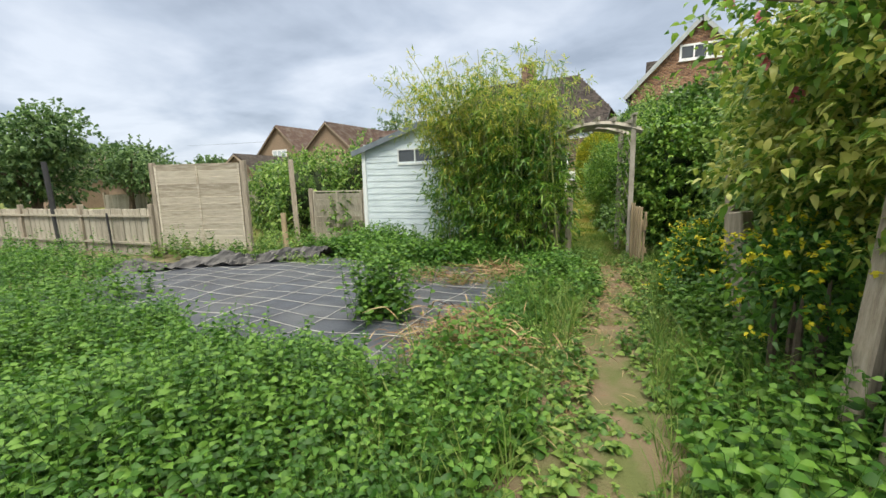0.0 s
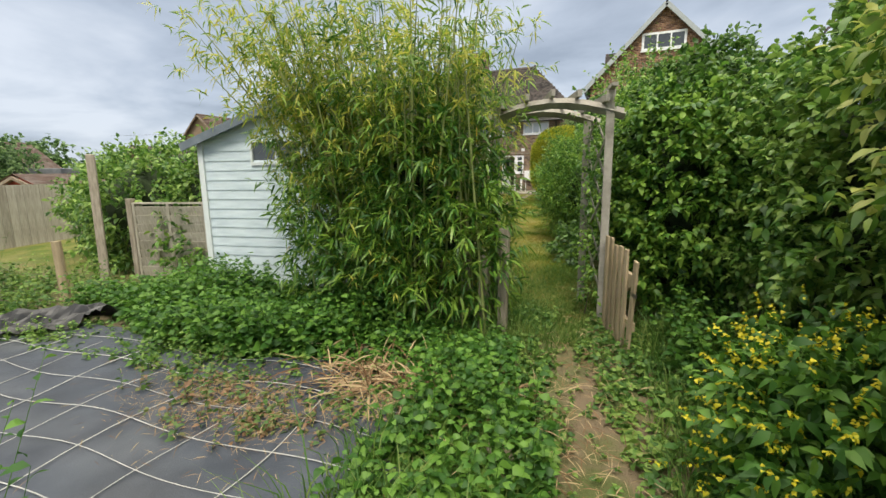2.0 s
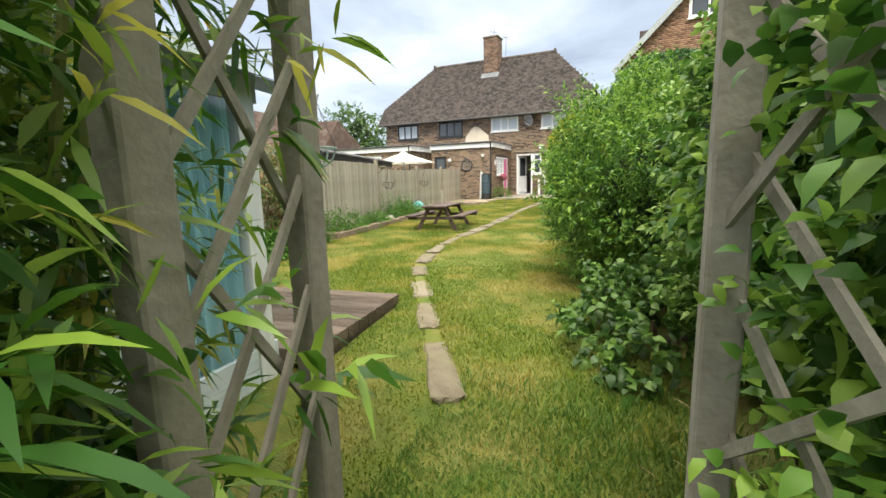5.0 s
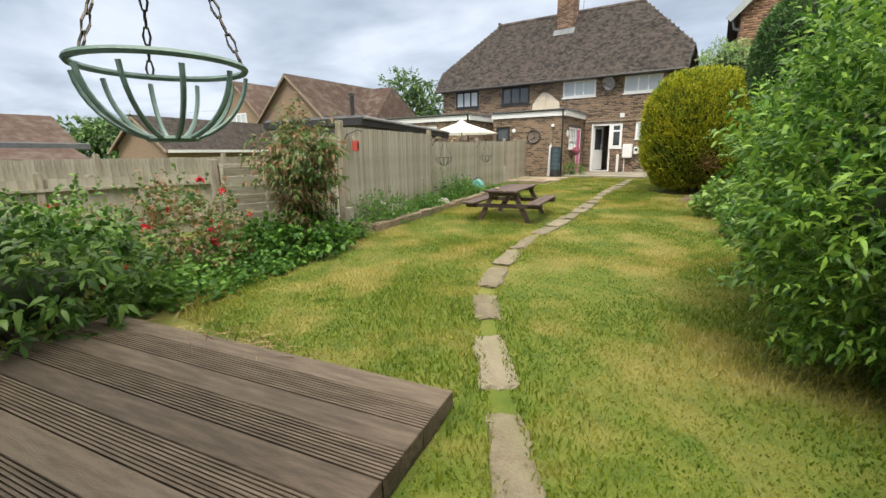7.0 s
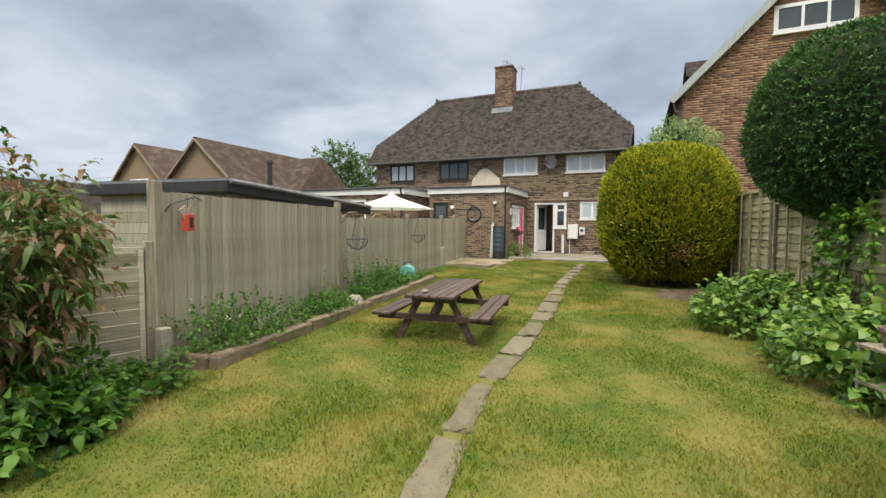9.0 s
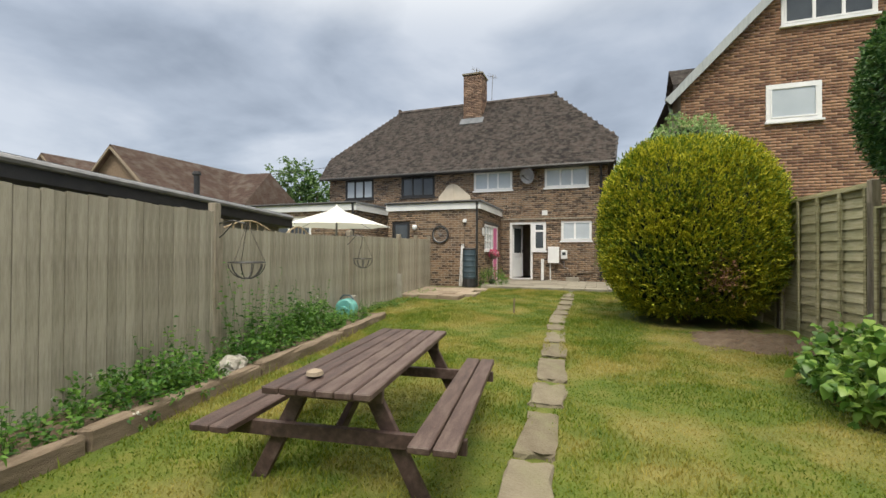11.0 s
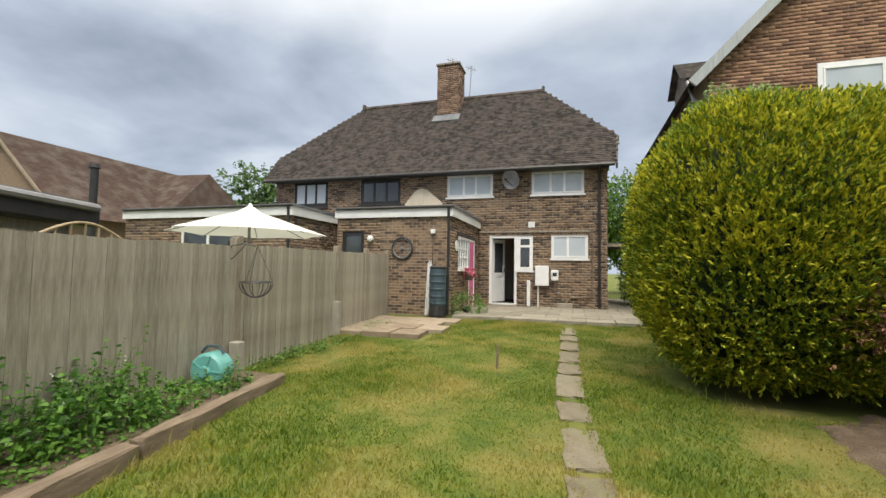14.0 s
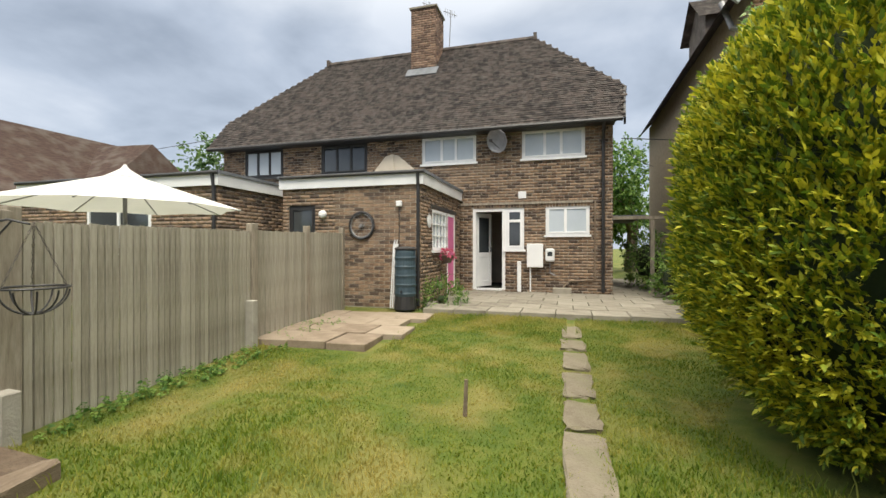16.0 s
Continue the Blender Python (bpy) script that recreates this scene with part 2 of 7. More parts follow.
L_orange = leafmat("withered_bamboo_leaf", [(0.45, 0.30, 0.02), (0.60, 0.34, 0.03)], 0.5)
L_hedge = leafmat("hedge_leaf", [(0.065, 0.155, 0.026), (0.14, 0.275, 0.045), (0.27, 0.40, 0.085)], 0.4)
# Darker copy of the hedge leaf, with shade painted into its colour.
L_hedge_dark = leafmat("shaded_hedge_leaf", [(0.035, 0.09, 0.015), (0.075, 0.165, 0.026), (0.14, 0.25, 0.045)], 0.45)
L_varieg = leafmat("variegated_leaf", [(0.09, 0.19, 0.025), (0.26, 0.36, 0.05), (0.52, 0.54, 0.15)], 0.4)
L_shrub = leafmat("shrub_leaf", [(0.05, 0.135, 0.02), (0.125, 0.265, 0.035), (0.25, 0.40, 0.06)], 0.45)
L_pale = leafmat("pale_green_leaf", [(0.14, 0.26, 0.08), (0.25, 0.38, 0.13), (0.40, 0.50, 0.22)], 0.5)
L_gold = leafmat("golden_conifer_spray", [(0.10, 0.17, 0.012), (0.28, 0.33, 0.02), (0.56, 0.52, 0.035)], 0.6, 0.3)
L_yew = leafmat("yew_spray", [(0.025, 0.085, 0.022), (0.06, 0.15, 0.04), (0.13, 0.24, 0.065)], 0.55, 0.2)
L_red = leafmat("bronze_leaf", [(0.07, 0.15, 0.03), (0.13, 0.21, 0.05), (0.26, 0.15, 0.08)], 0.5)
L_purple = leafmat("purple_leaf", [(0.05, 0.025, 0.035), (0.10, 0.04, 0.06)], 0.5)
L_yellow = leafmat("yellow_flower", [(0.52, 0.48, 0.02), (0.72, 0.62, 0.03)], 0.6)
L_rose = leafmat("red_petal", [(0.45, 0.02, 0.03), (0.62, 0.05, 0.06)], 0.6)
L_pink = leafmat("pink_petal", [(0.55, 0.10, 0.18), (0.72, 0.22, 0.32)], 0.6)
L_whitefl = leafmat("white_petal", [(0.6, 0.62, 0.55), (0.8, 0.8, 0.75)], 0.6)
L_tree = leafmat("distant_leaf", [(0.05, 0.11, 0.035), (0.10, 0.19, 0.06), (0.17, 0.27, 0.09)], 0.6)
L_grass = mat("grass_blade", [(0.07, 0.13, 0.005), (0.15, 0.205, 0.010), (0.26, 0.255, 0.03)], 1.5, 0.6, 0, island=0.5, trans=0.35, detail_scale=8, big=0.8, bigcol=(0.38, 0.31, 0.085), bigscale=1.5)
L_wild = leafmat("wild_grass_blade", [(0.06, 0.14, 0.02), (0.12, 0.22, 0.035), (0.22, 0.28, 0.07)], 0.6, 0.35, 0.6)


def lawn_material():
    """Lawn with straw-dry patches, passing to weedy soil behind the arch."""
    m = mat("lawn_ground", [(0.042, 0.078, 0.005), (0.08, 0.11, 0.009), (0.13, 0.13, 0.022)], 5, 1.0, 0.6, big=0.7, bigcol=(0.20, 0.17, 0.05), bigscale=1.5, detail_scale=90, bdist=0.02)
    n, l = m.node_tree.nodes, m.node_tree.links
    bsdf = n["Principled BSDF"]
    old = bsdf.inputs["Base Color"].links[0].from_socket
    co = n.new("ShaderNodeTexCoord")
    sp = n.new("ShaderNodeSeparateXYZ")
    l.new(co.outputs["Object"], sp.inputs[0])
    nz = n.new("ShaderNodeTexNoise"); nz.inputs["Scale"].default_value = 1.8; nz.inputs["Detail"].default_value = 5
    l.new(co.outputs["Object"], nz.inputs["Vector"])
    ad = n.new("ShaderNodeMath"); ad.operation = 'MULTIPLY_ADD'; ad.inputs[1].default_value = 3.0
    l.new(nz.outputs[0], ad.inputs[0]); l.new(sp.outputs[1], ad.inputs[2])
    mr = n.new("ShaderNodeMapRange")
    mr.inputs[1].default_value, mr.inputs[2].default_value = -2.4, -0.6
    l.new(ad.outputs[0], mr.inputs[0])
    soil = n.new("ShaderNodeValToRGB")
    soil.color_ramp.elements[0].position, soil.color_ramp.elements[0].color = 0.40, (0.085, 0.10, 0.03, 1)
    soil.color_ramp.elements[1].position, soil.color_ramp.elements[1].color = 0.60, (0.155, 0.115, 0.072, 1)
    n4 = n.new("ShaderNodeTexNoise"); n4.inputs["Scale"].default_value = 3.5; n4.inputs["Detail"].default_value = 7
    l.new(co.outputs["Object"], n4.inputs["Vector"]); l.new(n4.outputs[0], soil.inputs[0])
    mx = n.new("ShaderNodeMix"); mx.data_type = 'RGBA'
    l.new(mr.outputs[0], mx.inputs[0]); l.new(soil.outputs[0], mx.inputs[6]); l.new(old, mx.inputs[7])
    l.new(mx.outputs[2], bsdf.inputs["Base Color"])
    return m


M_lawn = lawn_material()


def glass_material():
    m = bpy.data.materials.new("window_glass")
    m.use_nodes = True
    b = m.node_tree.nodes["Principled BSDF"]
    b.inputs["Base Color"].default_value = (0.9, 0.93, 0.95, 1)
    b.inputs["Roughness"].default_value = 0.03
    b.inputs["Transmission Weight"].default_value = 1.0
    b.inputs["IOR"].default_value = 1.45
    return m


M_glass = glass_material()


def frosted_material():
    m = mat("pane_with_blind", [(0.42, 0.47, 0.52), (0.55, 0.60, 0.64)], 1.2, 0.06, 0)
    m.node_tree.nodes["Principled BSDF"].inputs["Specular IOR Level"].default_value = 0.9
    return m


M_pane = frosted_material()
M_panedark = mat("dark_pane", [(0.03, 0.035, 0.04), (0.07, 0.08, 0.085)], 1.2, 0.05, 0)
M_panedark.node_tree.nodes["Principled BSDF"].inputs["Specular IOR Level"].default_value = 0.9


# ---- building helpers ----
def thing(name, x=0, y=0, z=0, rz=0, label="", category="", group="", kind=""):
    ob = new(name)
    ob.matrix_basis = pose(x, y, z, 0, 0, rz)
    return tagged(ob, label, category, group, kind)


def part(name, bm, material, parent=None, label=""):
    me = bpy.data.meshes.new(name)
    bm.normal_update()
    bm.to_mesh(me)
    bm.free()
    me.materials.append(material)
    ob = new(name, me)
    if parent:
        ob.parent = parent
    return tagged(ob, label)


def solid(name, bm, material, label, category, kind="", group=""):
    return tagged(part(name, bm, material), label, category, group, kind)


def box(bm, x0, x1, y0, y1, z0, z1, m=None, bev=0.0):
    vs = [bm.verts.new((x, y, z)) for x in (x0, x1) for y in (y0, y1) for z in (z0, z1)]
    fs = [bm.faces.new([vs[i] for i in f]) for f in ((0, 1, 3, 2), (4, 6, 7, 5), (0, 4, 5, 1), (2, 3, 7, 6), (0, 2, 6, 4), (1, 5, 7, 3))]
    if bev:
        es = list({e for f in fs for e in f.edges})
        r = bmesh.ops.bevel(bm, geom=es, offset=bev, segments=1, affect='EDGES')
        vs = list({v for f in r["faces"] for v in f.verts} | {v for v in vs if v.is_valid})
    if m is not None:
        bmesh.ops.transform(bm, matrix=m, verts=vs)
    return bm


def B(x0, x1, y0, y1, z0, z1, m=None, bev=0.0):
    return box(bmesh.new(), x0, x1, y0, y1, z0, z1, m, bev)


def beam(bm, p, q, w, h, bev=0.0):
    """A squared bar from p to q."""
    p, q = Vector(p), Vector(q)
    d = q - p
    m = Matrix.Translation(p) @ d.to_track_quat('Z', 'Y').to_matrix().to_4x4()
    return box(bm, -w / 2, w / 2, -h / 2, h / 2, 0, d.length, m, bev)


def rod(bm, p, q, r0, r1=None, seg=8):
    p, q = Vector(p), Vector(q)
    d = q - p
    r1 = r0 if r1 is None else r1
    m = Matrix.Translation((p + q) / 2) @ d.to_track_quat('Z', 'Y').to_matrix().to_4x4()
    bmesh.ops.create_cone(bm, cap_ends=True, segments=seg, radius1=r0, radius2=r1, depth=d.length, matrix=m)
    return bm


def tube(bm, pts, r, seg=8, closed=False):
    """A round bar along points."""
    pts = [Vector(p) for p in pts]
    rings = []
    k = len(pts)
    for i, p in enumerate(pts):
        a = pts[(i - 1) % k] if (closed or i > 0) else p
        b = pts[(i + 1) % k] if (closed or i < k - 1) else p
        q = (b - a).to_track_quat('Z', 'Y').to_matrix()
        rr = r[i] if isinstance(r, (list, tuple)) else r
        rings.append([bm.verts.new(p + q @ Vector((rr * math.cos(2 * math.pi * j / seg), rr * math.sin(2 * math.pi * j / seg), 0))) for j in range(seg)])
    for i in range(k if closed else k - 1):
        ra, rb = rings[i], rings[(i + 1) % k]
        for j in range(seg):
            bm.faces.new((ra[j], ra[(j + 1) % seg], rb[(j + 1) % seg], rb[j]))
    return bm


def lathe(bm, prof, seg=24):
    """A turned shape about z from (radius, height) pairs."""
    rings = [[bm.verts.new((r * math.cos(2 * math.pi * j / seg), r * math.sin(2 * math.pi * j / seg), z)) for j in range(seg)] for r, z in prof]
    for a, b in zip(rings, rings[1:]):
        for j in range(seg):
            bm.faces.new((a[j], a[(j + 1) % seg], b[(j + 1) % seg], b[j]))
    bm.faces.new(rings[-1])
    bm.faces.new(rings[0][::-1])
    return bm


def raw(name, verts, faces, material, smooth=False):
    """A mesh object from numpy arrays; faces is one array of equal-sized polygons or a list of such arrays."""
    me = bpy.data.meshes.new(name)
    groups = faces if isinstance(faces, list) else [faces]
    loops = np.concatenate([f.ravel() for f in groups])
    totals = np.concatenate([np.full(len(f), f.shape[1]) for f in groups])
    starts = np.concatenate([[0], np.cumsum(totals)[:-1]])
    me.vertices.add(len(verts))
    me.vertices.foreach_set("co", np.asarray(verts, np.float32).ravel())
    me.loops.add(len(loops))
    me.loops.foreach_set("vertex_index", loops.astype(np.int32))
    me.polygons.add(len(totals))
    me.polygons.foreach_set("loop_start", starts.astype(np.int32))
    me.polygons.foreach_set("loop_total", totals.astype(np.int32))
    me.update(calc_edges=True)
    me.materials.append(material)
    return new(name, me)


def ground_z(y):
    return np.interp(y, [-40, -12, -3, 0, 4, 12.7, 16.5, 20, 60], [-0.1, -0.05, 0.03, 0.15, 0.22, 0.31, 0.40, 0.45, 0.45])


def gz(y):
    return float(ground_z(y))


rng = np.random.default_rng(7)


def unit(v):
    return v / np.maximum(np.linalg.norm(v, axis=-1, keepdims=True), 1e-9)


def leaf_arrays(pts, dirs, length, width, fold=0.25, droop=0.25):
    """Leaves of six corners: at pts, pointing along dirs."""
    n = len(pts)
    d = unit(dirs)
    r = unit(np.cross(d, unit(rng.normal(size=(n, 3)) * 0.5 + np.array([0, 0, 1.0]))))
    u = np.cross(r, d)
    ln = (length * (0.7 + 0.6 * rng.random(n)))[:, None]
    w = ln * width
    dz = np.array([0, 0, -1.0])
    def pt(a, b, c):
        return pts + d * ln * a + r * w * b + u * w * c + dz * ln * droop * a * a
    v = np.stack([pt(0, 0, 0), pt(0.3, -0.5, fold), pt(0.3, 0.5, fold), pt(0.62, -0.42, fold), pt(0.62, 0.42, fold), pt(1, 0, 0)], 1).reshape(-1, 3)
    b = (np.arange(n) * 6)[:, None]
    tri = np.concatenate([b + np.array([[0, 2, 1]]), b + np.array([[3, 4, 5]])], 0)
    quad = b + np.array([[1, 2, 4, 3]])
    return v, [tri, quad]


def sprig_leaves(base, out, n_leaf, stem, spread=0.8):
    """Points and directions of leaves set along short stems."""
    n = len(base)
    t = np.linspace(0.15, 1.0, n_leaf)[None, :, None]
    st = (stem * (0.6 + 0.8 * rng.random(n)))[:, None, None]
    o = unit(out)[:, None, :]
    p = base[:, None, :] + o * st * t
    side = rng.normal(size=(n, n_leaf, 3))
    d = o * 0.6 + unit(side) * spread
    return p.reshape(-1, 3), d.reshape(-1, 3)


def leaves(name, base, out, n_leaf, stem, length, width, material, parent=None, label="", spread=0.8, fold=0.25, droop=0.25):
    p, d = sprig_leaves(base, out, n_leaf, stem, spread)
    v, f = leaf_arrays(p, d, np.full(len(p), length), width, fold, droop)
    ob = raw(name, v, f, material)
    if parent:
        ob.parent = parent
    return tagged(ob, label)


def blob_points(n, c, r, power=1.0, zmin=-1.0, lump=0.12, inner=0.75):
    """Points in the outer shell of a lumpy ellipsoid, with outward directions."""
    d = unit(rng.normal(size=(int(n * 1.5), 3)))
    d = d[d[:, 2] > zmin][:n]
    k = np.ones(len(d))
    if power != 1.0:
        k = 1.0 / (np.abs(d) ** power).sum(1) ** (1 / power)
    ph = rng.random(6) * 6
    lum = 1 + lump * (np.sin(d[:, 0] * 5 + ph[0]) * np.sin(d[:, 1] * 5 + ph[1]) + 0.6 * np.sin(d[:, 2] * 9 + ph[2]) * np.sin(d[:, 0] * 8 + ph[3]))
    s = (inner + (1 - inner) * rng.random(len(d)) ** 0.6) * lum * k
    return np.array(c) + d * np.array(r) * s[:, None], unit(d / np.array(r))


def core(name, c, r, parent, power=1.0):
    """A near-black lumpy solid whose colour stands in for the shade inside a bush."""
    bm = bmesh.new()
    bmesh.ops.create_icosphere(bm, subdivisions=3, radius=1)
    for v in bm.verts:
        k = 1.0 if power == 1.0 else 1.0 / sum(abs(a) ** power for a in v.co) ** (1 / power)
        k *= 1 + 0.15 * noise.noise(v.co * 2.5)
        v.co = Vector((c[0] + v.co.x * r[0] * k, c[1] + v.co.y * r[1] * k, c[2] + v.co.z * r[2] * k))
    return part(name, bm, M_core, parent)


def branches(name, x, y, z0, z1, spread, n, parent, r=0.03, material=None):
    bm = bmesh.new()
    for i in range(n):
        a = random.random() * 6.28
        q = random.uniform(0.3, 1.0)
        p0 = Vector((x + 0.12 * math.cos(a), y + 0.12 * math.sin(a), z0))
        p2 = Vector((x + spread * q * math.cos(a), y + spread * q * math.sin(a), z0 + (z1 - z0) * random.uniform(0.7, 1)))
        p1 = (p0 + p2) / 2 + Vector((0, 0, 0.15 * (z1 - z0)))
        tube(bm, [p0, p1, p2], [r, r * 0.7, r * 0.25], 6)
    return part(name, bm, material or M_branch, parent)


# ---- ground ----
def make_ground():
    xs = np.unique(np.concatenate([[-900, -300, -120, -60, -40, -25], np.arange(-16, 14.01, 0.25), [16, 20, 30, 60, 120, 300, 900]]))
    ys = np.unique(np.concatenate([[-900, -300, -120, -60, -30, -20], np.arange(-14, 22.01, 0.25), [26, 30, 40, 60, 120, 300, 900]]))
    X, Y = np.meshgrid(xs, ys, indexing="ij")
    Z = ground_z(Y) + 0.012 * np.sin(X * 2.1 + 0.7 * Y) * np.sin(Y * 1.7) + 0.006 * np.sin(X * 6.3) * np.sin(Y * 5.1 + X)
    Z = np.where(Y < -3.3, Z + 0.02 * np.sin(X * 3.3 + Y) * np.sin(Y * 4.1), Z)
    Z = np.where((Y > 15.2) & (X < 4), ground_z(Y) - 0.03, Z)
    v = np.stack([X, Y, Z], -1).reshape(-1, 3)
    i, j = np.meshgrid(np.arange(len(xs) - 1), np.arange(len(ys) - 1), indexing="ij")
    a = (i * len(ys) + j).ravel()
    f = np.stack([a, a + len(ys), a + len(ys) + 1, a + 1], 1)
    ob = raw("ground", v, f, M_lawn)
    return tagged(ob, "mown lawn with dry straw patches, weedy soil beyond", "ground", kind="structure")


make_ground()


# ---- brickwork ----
def brick_boxes(name, u0, u1, z0, z1, place, holes=(), material=None, parent=None, skip=None, cut=None):
    """Bricks of 215 x 65 mm in stretcher courses over a rectangle; place(u, z, d) gives the world place, d outwards."""
    us, zs, ws = [], [], []
    row = 0
    z = z0
    while z < z1 - 0.03:
        u = u0 - (0.11 if row % 2 else 0)
        while u < u1:
            a, b = max(u, u0), min(u + 0.213, u1)
            mz = z + 0.033
            ok = b - a > 0.03
            for h in holes:
                if ok and h[2] - 0.03 < mz < h[3] + 0.03 and b > h[0] and a < h[1]:
                    if a < h[0] - 0.03:
                        b = h[0]
                    elif b > h[1] + 0.03:
                        a = h[1]
                    else:
                        ok = False
            if cut and ok and not cut((a + b) / 2, mz):
                ok = False
            if ok and b - a > 0.03:
                us.append((a, b)); zs.append(z)
            u += 0.225
        z += 0.075
        row += 1
    A = np.array(us); Zs = np.array(zs)
    d = 0.004 + 0.006 * rng.random(len(A))
    q = []
    for (uu, zz, dd) in ((0, 0, 0), (1, 0, 0), (1, 1, 0), (0, 1, 0), (0, 0, 1), (1, 0, 1), (1, 1, 1), (0, 1, 1)):
        q.append(place(A[:, uu], Zs + zz * 0.064, d if dd else np.full(len(A), -0.01)))
    v = np.stack(q, 1).reshape(-1, 3)
    b = (np.arange(len(A)) * 8)[:, None]
    f = np.concatenate([b + np.array([k]) for k in ([4, 5, 6, 7], [0, 1, 5, 4], [1, 2, 6, 5], [2, 3, 7, 6], [3, 0, 4, 7])], 0)
    ob = raw(name, v, f, material or M_brick)
    ob["kind"] = "stuff"
    if parent:
        ob.parent = parent
    return ob


def front(y):
    return lambda u, z, d: np.stack([u, np.full(len(u), y) - d, z], -1)


def sidex(x):
    return lambda u, z, d: np.stack([np.full(len(u), x) + d, u, z], -1)


def wall_with_holes(bm, u0, u1, z0, z1, holes, mk):
    """Solid wall pieces round rectangular openings; mk(u0, u1, z0, z1) adds a block."""
    us = sorted({u0, u1, *[h[0] for h in holes], *[h[1] for h in holes]})
    zs = sorted({z0, z1, *[h[2] for h in holes], *[h[3] for h in holes]})
    for a, b in zip(us, us[1:]):
        for c, d in zip(zs, zs[1:]):
            m, k = (a + b) / 2, (c + d) / 2
            if not any(h[0] < m < h[1] and h[2] < k < h[3] for h in holes):
                mk(a, b, c, d)


def window(parent, name, x0, x1, z0, z1, y, lights, pane, frame_mat, bar=0.05, sill=True, tops=None):
    """A casement window in a wall that faces -y: frame, mullions, panes, sill."""
    w = tagged(new(name), kind="structure")
    w.parent = parent
    bm = bmesh.new()
    for a, b, c, d in ((x0, x1, z0, z0 + bar), (x0, x1, z1 - bar, z1), (x0, x0 + bar, z0 + bar, z1 - bar), (x1 - bar, x1, z0 + bar, z1 - bar)):
        box(bm, a, b, y + 0.02, y + 0.09, c, d)
    part("frame", bm, frame_mat, w)
    ed = [x0 + bar + (x1 - x0 - 2 * bar) * s for s in lights]
    for i, (a, b) in enumerate(zip(ed, ed[1:])):
        bm = bmesh.new()
        s = 0.035
        for p, q, c, d in ((a, b, z0 + bar, z0 + bar + s), (a, b, z1 - bar - s, z1 - bar), (a, a + s, z0 + bar + s, z1 - bar - s), (b - s, b, z0 + bar + s, z1 - bar - s)):
            box(bm, p, q, y + 0.005, y + 0.06, c, d)
        part("casement", bm, frame_mat, w)
        part("pane", B(a + s, b - s, y + 0.03, y + 0.045, z0 + bar + s, z1 - bar - s), pane, w)
    if sill:
        part("sill", B(x0 - 0.04, x1 + 0.04, y - 0.05, y + 0.05, z0 - 0.05, z0), M_brick if sill == 2 else frame_mat, w)
    return w


H_Y = 20.2


